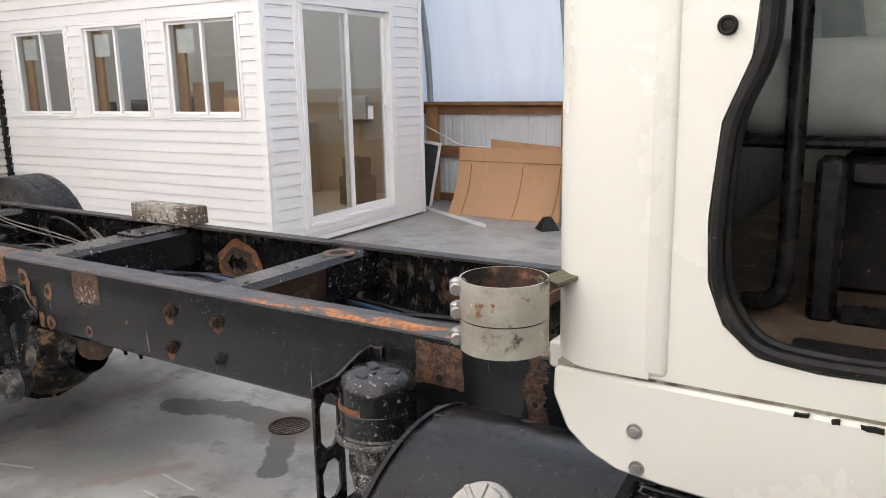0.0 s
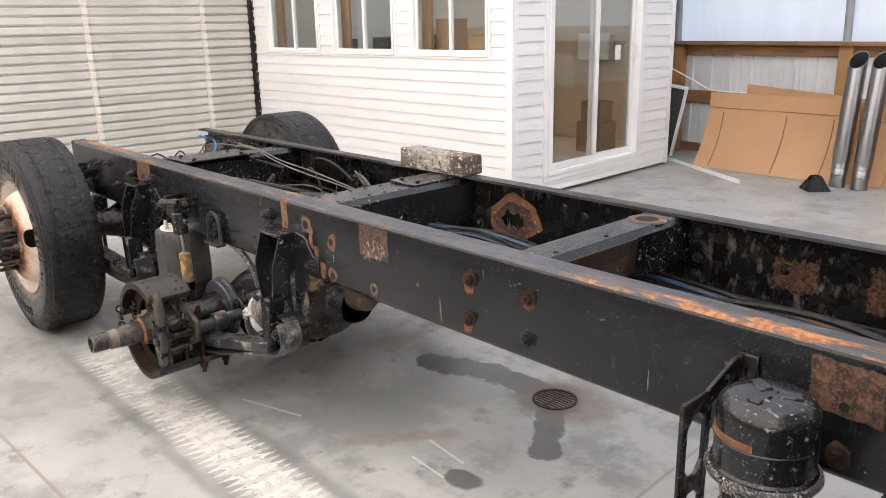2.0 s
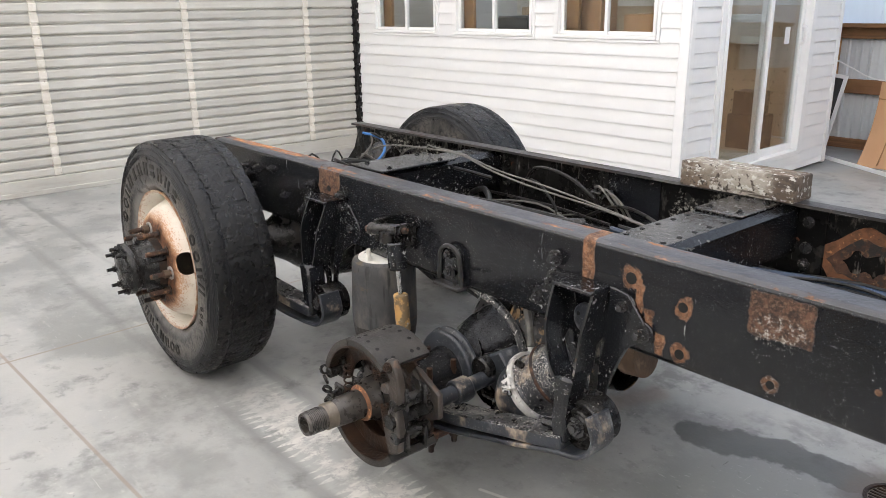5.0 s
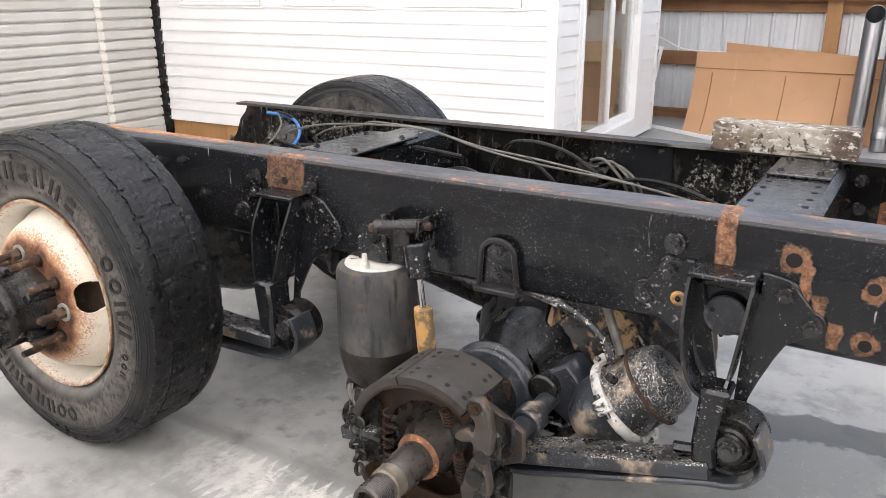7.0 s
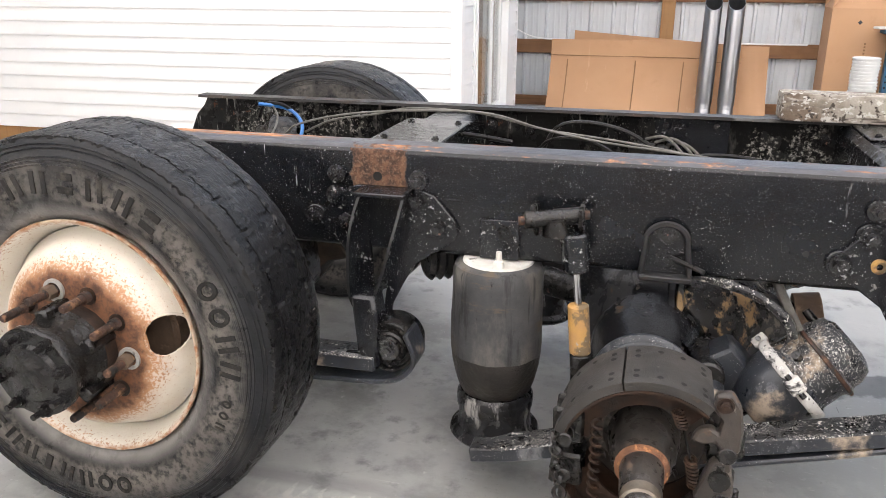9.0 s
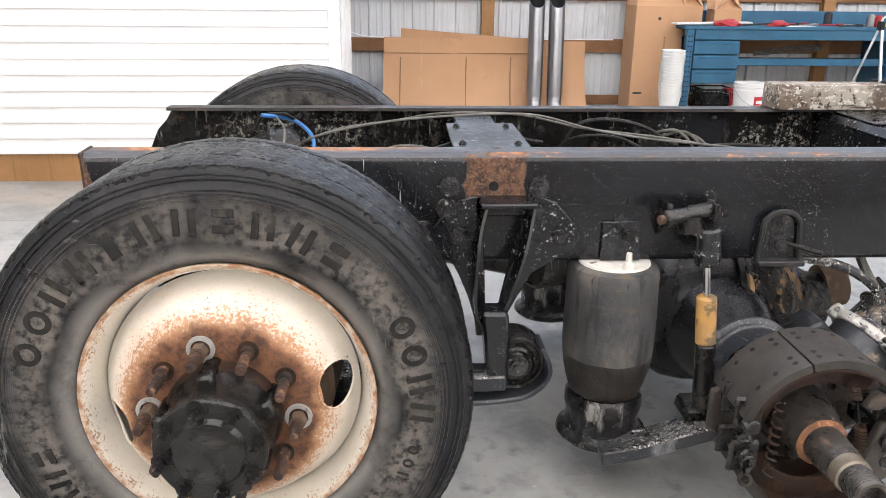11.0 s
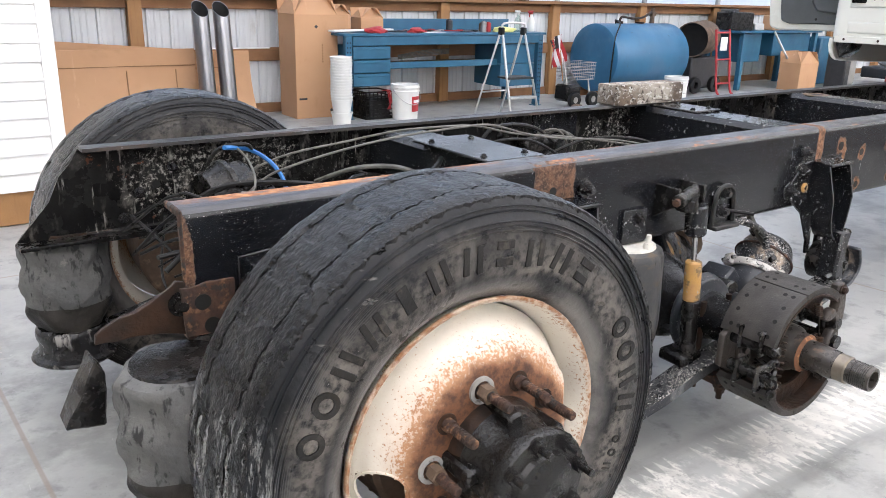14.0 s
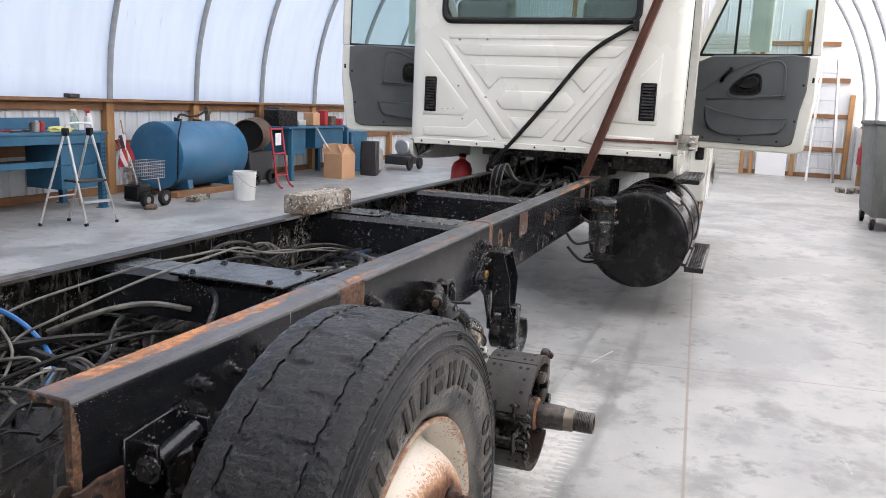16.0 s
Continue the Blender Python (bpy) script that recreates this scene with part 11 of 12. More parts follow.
for x in (BX0, BX1 - 0.07):
    for y in (BY0, BY1 - 0.09):
        bm = B()
        box(bm, (x, y, fz(x, y)), (x + 0.07, y + 0.006, 0.934), 0.002)
        box(bm, (x, y + 0.006, fz(x, y)), (x + 0.006, y + 0.07, 0.934), 0.002)
        box(bm, (x + 0.064, y + 0.006, fz(x, y)), (x + 0.07, y + 0.07, 0.934), 0.002)
        leg = part("leg", bm, mat_blue, bench, "blue perforated rack post")
        if y == BY0:
            bm = B()
            for k in range(16):
                for dx in (0.018, 0.048):
                    plate_xz(bm, disc_poly(x + dx, 0.15 + k * 0.048, 0.0085, 8), y - 0.0008, y + 0.001)
            part("slot", bm, mat_hole, leg, kind="stuff")
        bm = B()
        box(bm, (x - 0.02, y - 0.01, fz(x, y)), (x + 0.09, y + 0.09, fz(x, y) + 0.008), 0.002)
        part("foot_plate", bm, mat_blue, leg)
for k in range(3):
    z0 = 0.42 + k * 0.139
    bm = B()
    box(bm, (BX0 + 0.085, BY0 + 0.01, z0), (BX0 + 0.525, BY1 - 0.2, z0 + 0.134), 0.004)
    box(bm, (BX0 + 0.080, BY0 - 0.006, z0 + 0.004), (BX0 + 0.530, BY0 + 0.010, z0 + 0.131), 0.005)
    dw = part("drawer", bm, mat_blue, bench, "dented blue steel drawer")
    bm = B()
    box(bm, (BX0 + 0.13, BY0 - 0.014, z0 + 0.100), (BX0 + 0.48, BY0 - 0.005, z0 + 0.116), 0.003)
    part("drawer_pull", bm, mat_blue, dw)
bm = B()
box(bm, (BX0 + 0.535, BY0 + 0.10, 0.585), (BX1 - 0.07, BY0 + 0.13, 0.655), 0.004)
part("stringer", bm, mat_blue, bench)
bm = B()
box(bm, (BX0 + 0.54, BY0 + 0.13, 0.60), (BX1 - 0.07, BY1 - 0.05, 0.62), 0.003)
part("lower_shelf", bm, mat_wood, bench)
for z0, z1 in ((0.34, 0.60), (0.605, 0.83)):
    bm = B()
    box(bm, (BX1 - 0.62, BY0 + 0.03, z0), (BX1 - 0.10, BY1 - 0.15, z1), 0.005)
    part("drawer", bm, mat_blue, bench)
for k in range(5):
    bm = B()
    tube(bm, [(-0.95, 7.75, 0.67 + 0.01 * k), (-0.6, 7.72, 0.70 + 0.015 * k), (-0.25, 7.75, 0.72 + 0.012 * k)], 0.006, 5, 4)
    part("rod", bm, mat_hose_grey, bench)


# ---- clutter on the bench ----
def lump(name, x, y, z, sx, sy, sz, material, label, category, seed=0, group=""):
    """A crumpled cloth or a loose heap."""
    bm = B()
    bmesh.ops.create_icosphere(bm, subdivisions=3, radius=1)
    for v in bm.verts:
        n = noise.noise_vector(v.co * 1.6 + Vector((seed, seed * 0.7, 0)))
        v.co += n * 0.5
        v.co.z = max(v.co.z, -0.25)
    mn = min(v.co.z for v in bm.verts)
    for v in bm.verts:
        v.co = Vector((x + v.co.x * sx, y + v.co.y * sy, z + (v.co.z - mn) * sz))
    return solid(name, bm, material, label, category, group, angle=70)


def bit(name, x, y, z, dx, dy, dz, material, label, category, turn=0.0, bev=0.006, group=""):
    bm = B()
    box(bm, (-dx / 2, -dy / 2, 0), (dx / 2, dy / 2, dz), bev, pose(x, y, z, 0, 0, turn))
    return solid(name, bm, material, label, category, group)


WT = 0.963
lump("rag", -1.30, 7.62, WT, 0.13, 0.09, 0.05, mat_red, "crumpled red shop rag on the bench", "rag", 3)
lump("rag", -0.80, 7.60, WT, 0.10, 0.08, 0.04, mat_red, "crumpled red shop rag beside tools", "rag", 5)
lump("work_glove", 0.42, 7.58, WT, 0.15, 0.08, 0.045, mat_yellow_cloth, "pale yellow work gloves on the bench edge", "gloves", 9)
bit("plastic_strip", -1.42, 7.72, WT + 0.01, 0.9, 0.10, 0.02, mat_bucket, "long white plastic strip lying on the bench", "strip", 16)
bit("paper_sheet", -0.62, 7.58, WT, 0.30, 0.16, 0.004, mat_white_plain, "white paper on the bench", "paper", 8, 0.001)
carton(-1.72, -1.48, 7.86, 8.08, WT, WT + 0.17, "small open cardboard box on the bench", True)
carton(-1.36, -1.08, 7.85, 8.07, WT, WT + 0.14, "small open cardboard box with packing on the bench", True)
for k, (x, y, l, a, mt, nm) in enumerate(((-0.95, 7.75, 0.34, 20, mat_dark_stuff, "wrench"), (-0.70, 7.80, 0.40, -15, mat_rust_dark, "pry_bar"), (-0.45, 7.72, 0.30, 35, mat_steel, "wrench"), (-0.25, 7.82, 0.36, -30, mat_red, "bolt_cutter"), (-0.05, 7.66, 0.26, 12, mat_dark_stuff, "pliers"), (0.12, 7.80, 0.30, -8, mat_steel, "wrench"), (-0.55, 7.90, 0.34, 4, mat_red, "pipe_wrench"), (0.62, 7.80, 0.28, 24, mat_dark_stuff, "hammer"))):
    bm = B()
    m = pose(x, y, WT, 0, 0, a)
    box(bm, (-l / 2, -0.011, 0), (l / 2, 0.011, 0.014), 0.004, m)
    box(bm, (l / 2 - 0.05, -0.03, 0), (l / 2 + 0.02, 0.03, 0.022), 0.006, m)
    solid(nm, bm, mt, "hand tool lying on the blue bench", "tool", "tools on the bench")
for k, (x, y, r, h, mt, lb) in enumerate(((0.14, 7.62, 0.035, 0.11, mat_steel, "small metal can on the bench"), (0.24, 7.66, 0.035, 0.10, mat_red, "small red can on the bench"), (0.20, 7.74, 0.03, 0.09, mat_drum, "brown tin on the bench"), (-0.15, 7.90, 0.04, 0.12, mat_dark_stuff, "dark jar on the bench"))):
    bm = B()
    cyl(bm, (x, y, WT), (x, y, WT + h), r, seg=18, bev=0.004)
    cyl(bm, (x, y, WT + h), (x, y, WT + h + 0.012), r * 0.6, seg=14)
    solid("can", bm, mt, lb, "can", "cans on the bench")


def spray_bottle(x, y, z, body, head, label):
    s = thing("spray_bottle", (x, y, z), label, "bottle")
    bm = B()
    lathe(bm, [(0, 0), (0.042, 0), (0.045, 0.01), (0.045, 0.11), (0.035, 0.15), (0.015, 0.19), (0.014, 0.205), (0, 0.205)], Matrix.Translation((x, y, z)), 20)
    part("bottle", bm, body, s)
    bm = B()
    box(bm, (x - 0.05, y - 0.014, z + 0.215), (x + 0.025, y + 0.014, z + 0.245), 0.006)
    cyl(bm, (x, y, z + 0.20), (x, y, z + 0.22), 0.017, seg=14)
    box(bm, (x - 0.035, y - 0.006, z + 0.165), (x - 0.022, y + 0.006, z + 0.22), 0.004)
    part("trigger_head", bm, head, s)
    return s


spray_bottle(0.66, 7.62, WT, mat_glass_clear, mat_white_plain, "clear spray bottle with a white trigger on the bench")
spray_bottle(0.90, 7.66, WT, mat_bucket, mat_red, "white spray bottle with a red trigger on the bench")
lump("rag", 0.70, 7.95, WT, 0.16, 0.08, 0.03, mat_blue, "blue cloth at the back of the bench", "rag", 13)
for k, (x, z) in enumerate(((1.22, SILL + 0.039), (-2.5, SILL + 0.039), (-2.2, SILL + 0.039))):
    bit("small_box", x, 8.22, z, 0.16, 0.10, 0.05, mat_dark_stuff, "small dark box on the wall sill", "box", 5 * k)

# black crate under the bench
cr = thing("milk_crate", (-1.42, 7.52, fz(-1.4, 7.5)), "black plastic milk crate with red cord over its edge", "crate")
cx, cy, cz = -1.42, 7.52, fz(-1.4, 7.5)
for k in range(7):
    bm = B()
    z = cz + 0.002 + k * 0.046
    for lo, hi in (((-0.17, -0.17), (0.17, -0.158)), ((-0.17, 0.158), (0.17, 0.17)), ((-0.17, -0.158), (-0.158, 0.158)), ((0.158, -0.158), (0.17, 0.158))):
        box(bm, (cx + lo[0], cy + lo[1], z), (cx + hi[0], cy + hi[1], z + (0.014 if k else 0.03)))
    part("crate_ring", bm, mat_black_plastic, cr)
for k in range(8):
    a = -0.165 + k * 0.0471
    bm = B()
    box(bm, (cx + a - 0.005, cy - 0.168, cz), (cx + a + 0.005, cy - 0.160, cz + 0.285))
    part("crate_bar", bm, mat_black_plastic, cr)
    bm = B()
    box(bm, (cx - 0.168, cy + a - 0.005, cz), (cx - 0.160, cy + a + 0.005, cz + 0.285))
    part("crate_bar", bm, mat_black_plastic, cr)
bm = B()
box(bm, (cx - 0.15, cy - 0.15, cz + 0.01), (cx + 0.15, cy + 0.15, cz + 0.22), 0.02)
part("hose_filling", jitter(bm, 0.02, 12), mat_hose, cr)
for k in range(3):
    bm = B()
    tube(bm, [(cx + 0.05 + 0.02 * k, cy - 0.05, cz + 0.26), (cx + 0.08 + 0.02 * k, cy - 0.17, cz + 0.30), (cx + 0.11 + 0.015 * k, cy - 0.185, cz + 0.20), (cx + 0.13 - 0.02 * k, cy - 0.18, cz + 0.10)], 0.006, 6, 4)
    part("red_cord", bm, mat_red, cr)


# ---- small step ladder ----
def step_ladder():
    lad = thing("step_ladder", (-0.10, 6.86, fz(0, 6.8)), "small folding aluminium step ladder standing open", "ladder")
    f = fz(0, 6.8)
    A, Bb, C, D = Vector((-0.18, 6.66, f)), Vector((0.19, 6.62, f)), Vector((-0.42, 7.02, f)), Vector((-0.02, 7.06, f))
    tA, tB = Vector((-0.21, 6.84, 1.02)), Vector((0.08, 6.82, 1.02))
    for p, q, nm in ((A, tA, "front_leg"), (Bb, tB, "front_leg"), (C, tA + Vector((0, 0.03, -0.02)), "back_leg"), (D, tB + Vector((0, 0.03, -0.02)), "back_leg")):
        m, ln = frame_to(p, q)
        bm = B()
        box(bm, (-0.014, -0.010, 0.02), (0.014, 0.010, ln), 0.004, m)
        leg = part(nm, bm, mat_alu, lad)
        bm = B()
        box(bm, (-0.018, -0.015, 0), (0.018, 0.015, 0.03), 0.004, m)
        part("rubber_foot", bm, mat_rubber, leg)
    for u, nm, w in ((0.25, "step", 0.07), (0.47, "platform", 0.22)):
        a, b = A.lerp(tA, u), Bb.lerp(tB, u)
        bm = B()
        m = Matrix.Translation((a + b) / 2)
        box(bm, (-(b - a).length / 2, -0.03, -0.012), ((b - a).length / 2, w - 0.03, 0.012), 0.004, m @ Matrix.Rotation(math.atan2(b.y - a.y, b.x - a.x), 4, "Z"))
        part(nm, bm, mat_alu if nm == "step" else mat_dark_stuff, lad)
    a, b = C.lerp(tA, 0.3), D.lerp(tB, 0.3)
    bm = B()
    cyl(bm, a, b, 0.009, seg=8)
    part("brace", bm, mat_alu, lad)
    bm = B()
    tube(bm, [tA, tA + Vector((0.02, 0.0, 0.07)), tB + Vector((-0.02, 0, 0.07)), tB], 0.012, 8, 4)
    part("top_rail", bm, mat_alu, lad)
    for t in (tA, tB):
        bm = B()
        box(bm, (t.x - 0.022, t.y - 0.02, t.z - 0.05), (t.x + 0.022, t.y + 0.05, t.z + 0.03), 0.008)
        part("hinge", bm, mat_rubber, lad)


step_ladder()

# ---- the blue tank ----
tk = thing("storage_tank", (2.80, 7.74, fz(2.8, 7.7)), "blue horizontal steel fuel tank on saddles", "tank")
bm = B()
lathe(bm, [(0, 0.0), (0.36, 0.0), (0.43, 0.004), (0.438, 0.010), (0.440, 0.02), (0.440, 1.42), (0.43, 1.436), (0, 1.44)], frame_to((2.10, 7.75, 0.615), (3.6, 7.75, 0.615))[0], 56)
part("shell", bm, mat_blue_tank, tk)
for x in (2.34, 3.22):
    bm = B()
    plate_yz(bm, [(7.42, 0.175), (8.08, 0.175), (8.06, 0.30), (7.95, 0.235), (7.75, 0.178), (7.55, 0.235), (7.44, 0.30)], x, x + 0.10, 0.004)
    part("saddle", bm, mat_blue_tank, tk)
for y in (7.40, 8.0):
    bm = B()
    box(bm, (2.02, y - 0.05, fz(2.5, y) - 0.002), (3.50, y + 0.05, 0.1745), 0.006)
    part("skid_timber", bm, mat_wood, tk)
bm = B()
cyl(bm, (2.55, 7.75, 1.045), (2.55, 7.75, 1.085), 0.05, seg=18)
cyl(bm, (2.95, 7.75, 1.045), (2.95, 7.75, 1.075), 0.06, seg=18)
tube(bm, [(2.55, 7.75, 1.08), (2.60, 7.75, 1.14), (2.80, 7.76, 1.12), (3.05, 7.80, 1.13), (3.3, 7.86, 1.20)], 0.016, 8)
part("pump_pipe", bm, mat_rust_dark, tk)
bm = B()
cyl(bm, (3.35, 7.88, 1.04), (3.35, 7.88, 1.26), 0.035, 0.028, 14, 0.004)
box(bm, (3.31, 7.84, 1.15), (3.39, 7.92, 1.21), 0.008)
part("hand_pump", bm, mat_drum, tk)
bm = B()
tube(bm, [(2.45, 7.72, 1.06), (2.38, 7.66, 1.10), (2.30, 7.50, 1.06), (2.13, 7.40, 0.90), (2.08, 7.38, 0.6), (2.07, 7.38, 0.3)], 0.010, 7)
part("hose", bm, mat_hose, tk)
bit("timber_offcut", 2.05, 7.05, fz(2, 7), 0.42, 0.13, 0.07, mat_block, "grey timber offcut lying before the tank", "timber", 12)

# ---- flag and wire cart ----
ct = thing("wire_cart", (1.22, 7.22, fz(1.2, 7.2)), "grey wire basket cart on small wheels", "cart")
cx, cy, cz = 1.31, 7.24, fz(1.2, 7.2)
for k in range(6):
    z = 0.42 + k * 0.04
    bm = B()
    g = 0.02 * k / 5
    tube(bm, [(cx - 0.19 - g, cy - 0.13, z), (cx + 0.19 + g, cy - 0.13, z), (cx + 0.19 + g, cy + 0.13, z), (cx - 0.19 - g, cy + 0.13, z), (cx - 0.19 - g, cy - 0.13, z)], 0.004, 5, 1)
    part("basket_wire", bm, mat_steel, ct)
for k in range(13):
    x = cx - 0.19 + k * 0.0317
    for y in (cy - 0.13, cy + 0.13):
        bm = B()
        cyl(bm, (x, y, 0.42), (x * 1.0, y, 0.62), 0.003, seg=5)
        part("basket_wire", bm, mat_steel, ct)
bm = B()
tube(bm, [(cx - 0.20, cy - 0.10, 0.16), (cx - 0.20, cy - 0.05, 0.42), (cx - 0.22, cy + 0.02, 0.70), (cx - 0.25, cy + 0.06, 0.88)], 0.010, 7)
tube(bm, [(cx + 0.17, cy - 0.10, 0.17), (cx + 0.17, cy - 0.05, 0.42)], 0.010, 7)
part("cart_frame", bm, mat_steel, ct)
bm = B()
box(bm, (cx - 0.24, cy - 0.14, 0.16), (cx - 0.02, cy + 0.12, 0.36), 0.03)
part("load", jitter(bm, 0.02, 10), mat_hose, ct)
for x in (cx - 0.16, cx + 0.14):
    bm = B()
    lathe(bm, [(0.04, -0.03), (0.085, -0.03), (0.095, -0.015), (0.095, 0.015), (0.085, 0.03), (0.04, 0.03), (0.04, -0.03)], Matrix.Translation((x, cy - 0.17, cz + 0.096)) @ Matrix.Rotation(math.pi / 2, 4, "X"), 22)
    wl = part("wheel", bm, mat_rubber, ct)
    bm = B()
    cyl(bm, (x, cy - 0.195, cz + 0.096), (x, cy - 0.145, cz + 0.096), 0.045, seg=16)
    part("hub", bm, mat_concrete_dust, wl)
lump("brick_lump", 1.10, 6.98, fz(1.1, 7), 0.09, 0.06, 0.05, mat_drum, "broken brown brick on the concrete", "brick", 4)
fl = thing("small_flag", (0.98, 7.26, 0.62), "small striped red, white and blue flag hanging from a stick", "flag")
bm = B()
cyl(bm, (1.12, 7.262, 0.40), (0.985, 7.27, 1.10), 0.007, seg=7)
part("stick", bm, mat_wood_post, fl)


def flag_point(u, v):
    """u along the width, v down the fly: the cloth hangs in folds."""
    return (0.84 + 0.07 * v + u * 0.20 + 0.014 * math.sin(v * 5 + u * 4), 7.235 - 0.035 * math.sin(u * 11 + v * 3), 0.88 + 0.10 * u - 0.34 * v)


for k in range(9):
    bm = B()
    g = [[bm.verts.new(flag_point((k + a) / 9, b / 8)) for b in range(9)] for a in (0, 1)]
    for b in range(8):
        bm.faces.new((g[0][b], g[1][b], g[1][b + 1], g[0][b + 1]))
    part("stripe", bm, mat_red if k % 2 == 0 else mat_white_plain, fl, angle=80)
bm = B()
g = [[bm.verts.new(Vector(flag_point(a / 4 * 0.55, b / 4 * 0.42)) + Vector((0, -0.003, 0))) for b in range(5)] for a in range(5)]
for a in range(4):
    for b in range(4):
        bm.faces.new((g[a][b], g[a + 1][b], g[a + 1][b + 1], g[a][b + 1]))
part("canton", bm, mat_dark_stuff, fl, "dark blue canton", angle=80)

# ---- beyond the tank ----
dr = thing("heater_drum", (3.98, 7.62, fz(4, 7.6)), "dark open-ended barrel heater on a stand", "heater")
bm = B()
m = frame_to((3.78, 7.50, 0.84), (4.35, 7.72, 0.86))[0]
lathe(bm, [(0.225, 0.02), (0.235, 0.0), (0.245, 0.02), (0.245, 0.58), (0.22, 0.60), (0, 0.61)], m, 32)
part("barrel", bm, mat_drum, dr)
bm = B()
lathe(bm, [(0.0, 0.10), (0.10, 0.10), (0.226, 0.06), (0.226, 0.02)], m, 32)
part("bore", bm, mat_hole, dr)
bm = B()
box(bm, (3.78, 7.45, 0.16), (4.40, 7.80, 0.60), 0.02)
part("base", bm, mat_dark_stuff, dr)
for x in (3.86, 4.30):
    bm = B()
    lathe(bm, [(0.05, -0.03), (0.11, -0.03), (0.12, 0), (0.11, 0.03), (0.05, 0.03), (0.05, -0.03)], Matrix.Translation((x, 7.42, fz(4, 7.4) + 0.12)) @ Matrix.Rotation(math.pi / 2, 4, "X"), 20)
    part("wheel", bm, mat_rubber, dr)
dl = thing("hand_truck", (4.0, 7.0, fz(4, 7)), "red tubular steel hand truck", "hand truck")
for x in (3.80, 4.10):
    bm = B()
    tube(bm, [(x, 6.90, fz(4, 7) + 0.01), (x, 7.0, 0.20), (x, 7.06, 0.60), (x, 7.12, 1.0)], 0.016, 8)
    part("upright", bm, mat_red, dl)
for z in (0.28, 0.60, 0.96):
    bm = B()
    y = 7.0 + (z - 0.2) * 0.15
    cyl(bm, (3.80, y, z), (4.10, y, z), 0.013, seg=8)
    part("rung", bm, mat_red, dl)
bm = B()
box(bm, (3.87, 7.07, 0.72), (4.02, 7.08, 0.90), 0.003)
part("paper_tag", bm, mat_white_plain, dl)

b2 = thing("workbench", (5.55, 7.7, fz(5.5, 7.7)), "blue steel bench with drawers beyond the tank", "workbench")
bm = B()
box(bm, (4.75, 7.38, 0.93), (6.9, 8.10, 0.96), 0.004)
part("worktop", bm, mat_blue, b2)
for x in (4.85, 6.75):
    for y in (7.40, 8.0):
        bm = B()
        box(bm, (x, y, fz(x, y)), (x + 0.07, y + 0.07, 0.93), 0.004)
        part("leg", bm, mat_blue, b2)
bm = B()
box(bm, (4.95, 7.50, 0.50), (5.45, 8.0, 0.92), 0.006)
part("drawer", bm, mat_blue, b2)
bm = B()
box(bm, (5.7, 7.46, 0.58), (6.7, 8.0, 0.92), 0.006)
part("drawer", bm, mat_blue, b2)
bm = B()
m, ln = frame_to((5.55, 7.36, 0.95), (6.02, 7.05, fz(6, 7)))
cyl(bm, (5.55, 7.36, 0.95), (6.02, 7.05, fz(6, 7)), 0.016, seg=8)
solid("pole", bm, mat_alu, "pale metal pole leaning on the bench", "pole")
for k, (x, y, dx, dy, dz, mt, nm, lb, cat) in enumerate(((5.0, 7.7, 0.42, 0.35, 0.26, mat_black_plastic, "milk_crate", "black plastic crate full of parts on the bench", "crate"), (5.45, 7.65, 0.2, 0.2, 0.10, mat_alu, "parts_tray", "metal tray of parts on the bench", "tray"), (5.85, 7.62, 0.22, 0.2, 0.22, mat_card, "cardboard_box", "small brown carton on the bench", "box"), (6.2, 7.6, 0.14, 0.14, 0.26, mat_red, "red_can", "red can on the bench", "can"), (6.45, 7.65, 0.3, 0.25, 0.16, mat_drum, "toolbox", "brown toolbox on the bench", "toolbox"), (6.72, 7.6, 0.16, 0.2, 0.12, mat_red, "red_case", "small red case on the bench", "case"), (5.2, 7.95, 0.5, 0.2, 0.30, mat_dark_stuff, "parts_heap", "dark heap of parts on the bench", "parts"))):
    bit(nm, x, y, 0.961, dx, dy, dz, mt, lb, cat, 7 * k - 15, 0.012)
carton(5.72, 6.20, 6.95, 7.30, fz(6, 7), 0.50, "brown cardboard carton with open flaps on the concrete")
bit("black_case", 6.68, 6.90, fz(6.7, 6.9), 0.20, 0.30, 0.62, mat_dark_stuff, "black case standing on the concrete", "case", 8, 0.02)
bit("fabric_bag", 7.05, 7.05, fz(7, 7), 0.40, 0.35, 0.50, mat_concrete_dust, "grey bag leaning by the bench", "bag", -12, 0.08)
bit("storage_bin", 7.35, 7.70, fz(7.3, 7.7), 0.7, 0.5, 0.75, mat_blue, "dark blue storage bin by the wall", "bin", 3, 0.02)
mw = thing("generator", (8.35, 7.0, fz(8.3, 7)), "small grey engine on a wheeled frame", "generator")
bm = B()
cyl(bm, (8.2, 6.95, 0.55), (8.55, 6.95, 0.55), 0.16, seg=22, bev=0.03)
part("engine", bm, mat_alu, mw)
bm = B()
box(bm, (8.05, 6.75, 0.20), (8.70, 7.25, 0.38), 0.02)
part("frame", bm, mat_dark_stuff, mw)
for x in (8.12, 8.62):
    bm = B()
    cyl(bm, (x, 6.70, fz(8.3, 7) + 0.13), (x, 6.76, fz(8.3, 7) + 0.13), 0.13, seg=20, bev=0.02)
    part("wheel", bm, mat_rubber, mw)

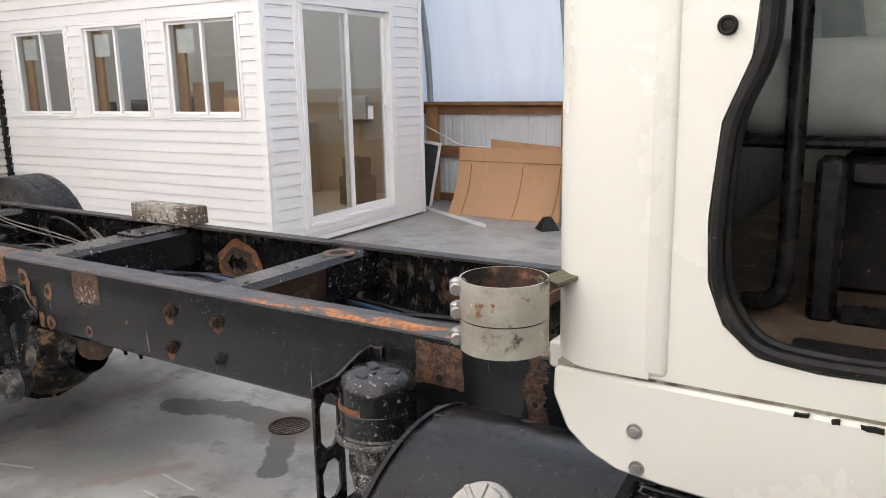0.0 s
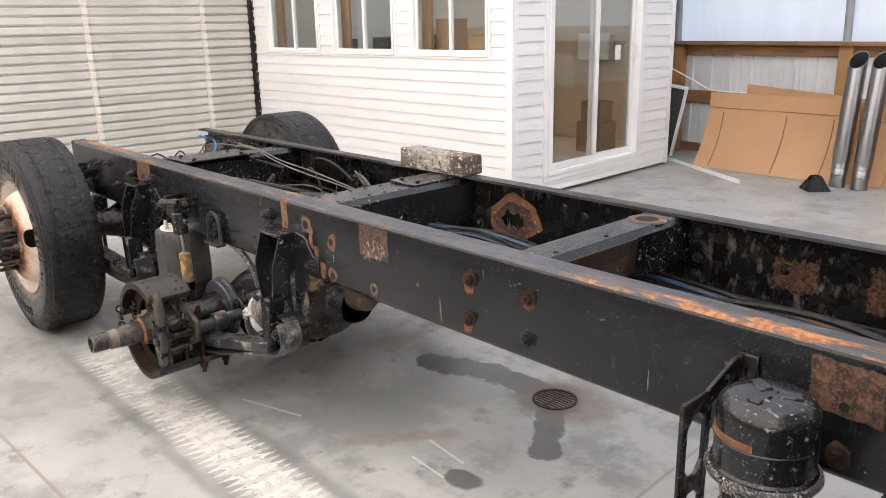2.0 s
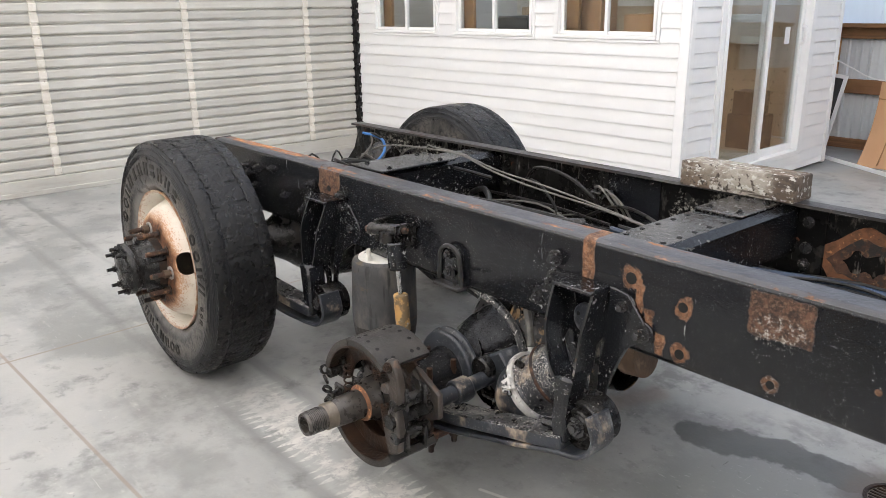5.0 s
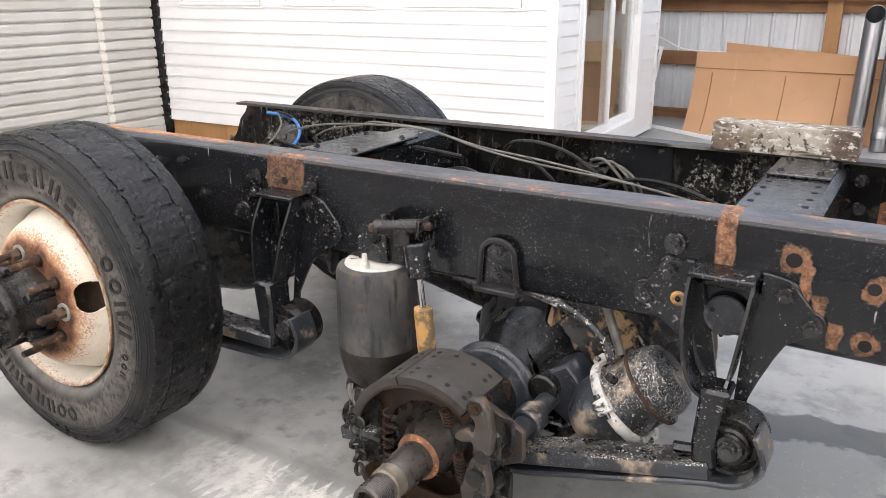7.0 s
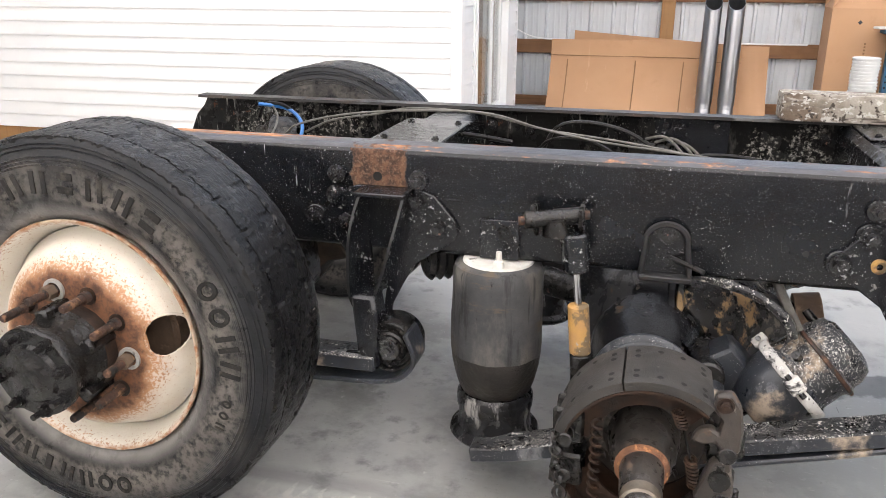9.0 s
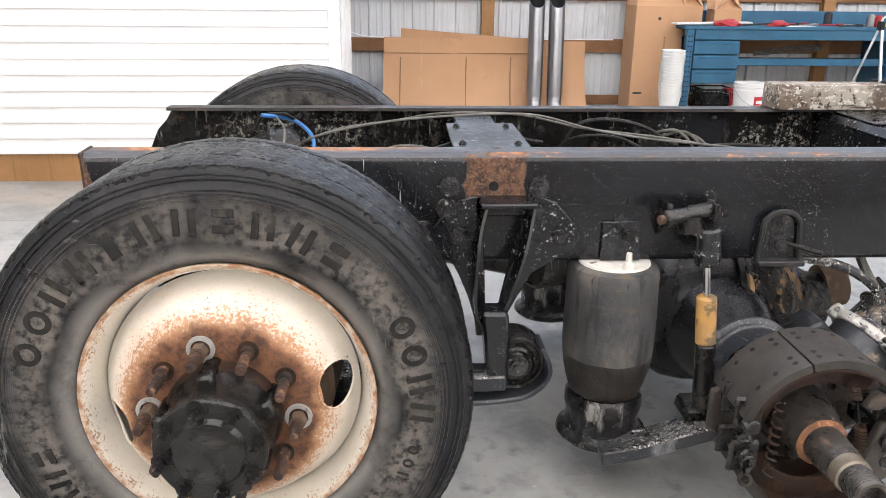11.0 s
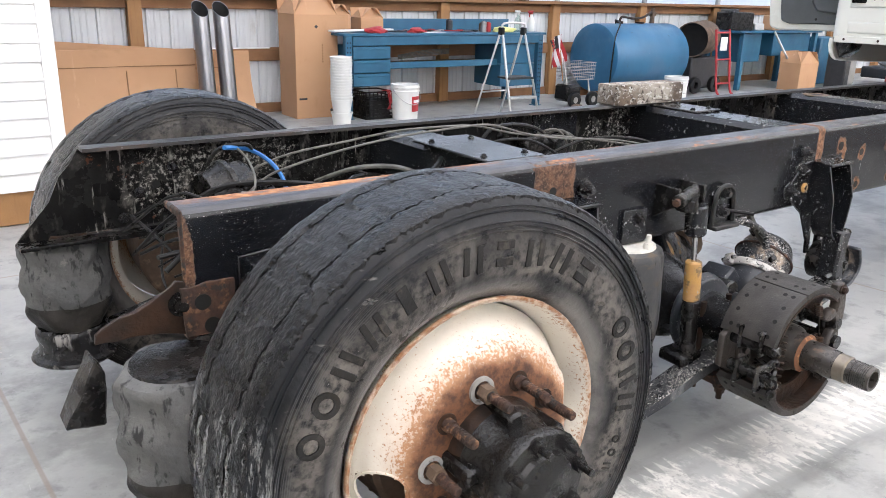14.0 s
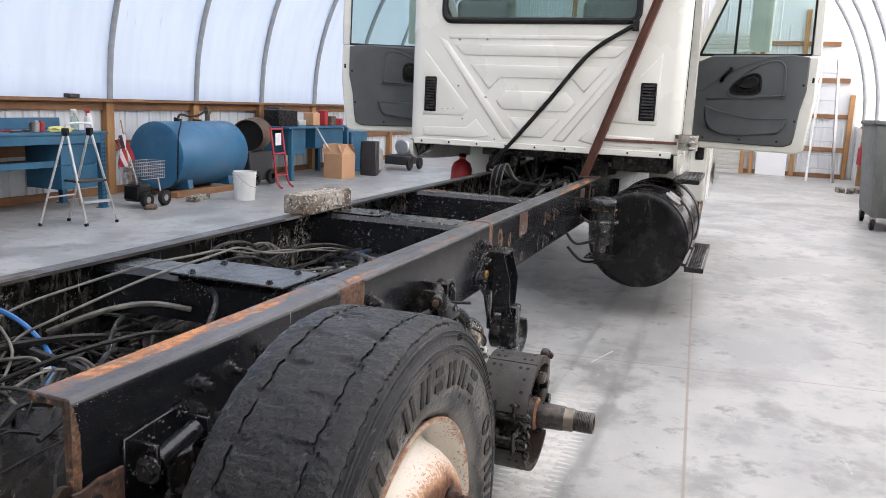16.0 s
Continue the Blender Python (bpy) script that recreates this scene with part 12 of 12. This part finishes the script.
# ---- the south side by the far end ----
db = thing("waste_bin", (5.3, -1.28, fz(5.3, -1.2)), "large grey wheeled waste bin", "waste bin")
x0, x1, y0, y1 = 4.75, 6.0, -1.62, -0.86
bm = B()
t = bmesh.new()
for z, g in ((0.24, -0.06), (1.38, 0.0), (1.42, 0.03), (1.46, 0.03)):
    pass
lo = [t.verts.new(p) for p in ((x0 + 0.08, y0 + 0.05, 0.26), (x1 - 0.08, y0 + 0.05, 0.26), (x1 - 0.08, y1 - 0.08, 0.26), (x0 + 0.08, y1 - 0.08, 0.26))]
hi = [t.verts.new(p) for p in ((x0, y0, 1.42), (x1, y0, 1.42), (x1, y1, 1.42), (x0, y1, 1.42))]
for q in range(4):
    t.faces.new((lo[q], lo[(q + 1) % 4], hi[(q + 1) % 4], hi[q]))
t.faces.new(lo[::-1])
t.faces.new(hi)
bmesh.ops.bevel(t, geom=t.edges[:], offset=0.03, segments=2, affect="EDGES", profile=0.5)
add(bm, t)
part("body", bm, mat_dumpster, db)
bm = B()
box(bm, (x0 - 0.03, y0 - 0.01, 1.40), (x1 + 0.03, y1 + 0.03, 1.46), 0.015)
part("rim", bm, mat_dumpster, db)
for x in (x0 + 0.15, x1 - 0.15):
    for y in (y0 + 0.15, y1 - 0.12):
        bm = B()
        f = fz(x, y)
        cyl(bm, (x, y - 0.025, f + 0.075), (x, y + 0.025, f + 0.075), 0.075, seg=18, bev=0.01)
        cw = part("caster", bm, mat_rubber, db)
        bm = B()
        box(bm, (x - 0.03, y - 0.04, f + 0.09), (x + 0.03, y + 0.04, 0.27), 0.006)
        part("fork", bm, mat_steel, cw)
la = thing("ladder", (12.7, -0.95, fz(12.7, -1)), "tall aluminium step ladder leaning by the end wall", "ladder")
a0, a1, b0, b1 = Vector((12.6, -0.70, fz(12, 0))), Vector((13.2, -0.80, 2.72)), Vector((12.6, -1.22, fz(12, 0))), Vector((13.2, -1.10, 2.72))
for p, q in ((a0, a1), (b0, b1)):
    m, ln = frame_to(p, q)
    bm = B()
    box(bm, (-0.025, -0.035, 0), (0.025, 0.035, ln), 0.004, m)
    part("rail", bm, mat_alu, la)
for k in range(1, 9):
    bm = B()
    p, q = a0.lerp(a1, k / 9), b0.lerp(b1, k / 9)
    box(bm, (p.x - 0.04, q.y, p.z - 0.012), (p.x + 0.04, p.y, p.z + 0.012), 0.003)
    part("rung", bm, mat_alu, la)
fe = thing("fire_extinguisher", (12.0, -1.60, 0.55), "red fire extinguisher hung on the wall", "fire extinguisher")
bm = B()
lathe(bm, [(0, 0), (0.065, 0), (0.07, 0.02), (0.07, 0.32), (0.03, 0.38), (0.02, 0.40), (0, 0.40)], Matrix.Translation((12.0, -1.63, 0.55)), 18)
part("cylinder", bm, mat_red, fe)
bm = B()
box(bm, (11.95, -1.65, 0.95), (12.06, -1.61, 1.02), 0.01)
part("valve", bm, mat_dark_stuff, fe)
for k, (x, y, a) in enumerate(((10.35, -1.15, 5), (10.28, -1.32, -8), (10.40, -1.48, 12))):
    bit("timber_offcut", x, y, fz(x, y), 0.30, 0.12, 0.085, mat_block, "short grey timber offcut lying on the concrete", "timber", a, 0.006, "timber offcuts")
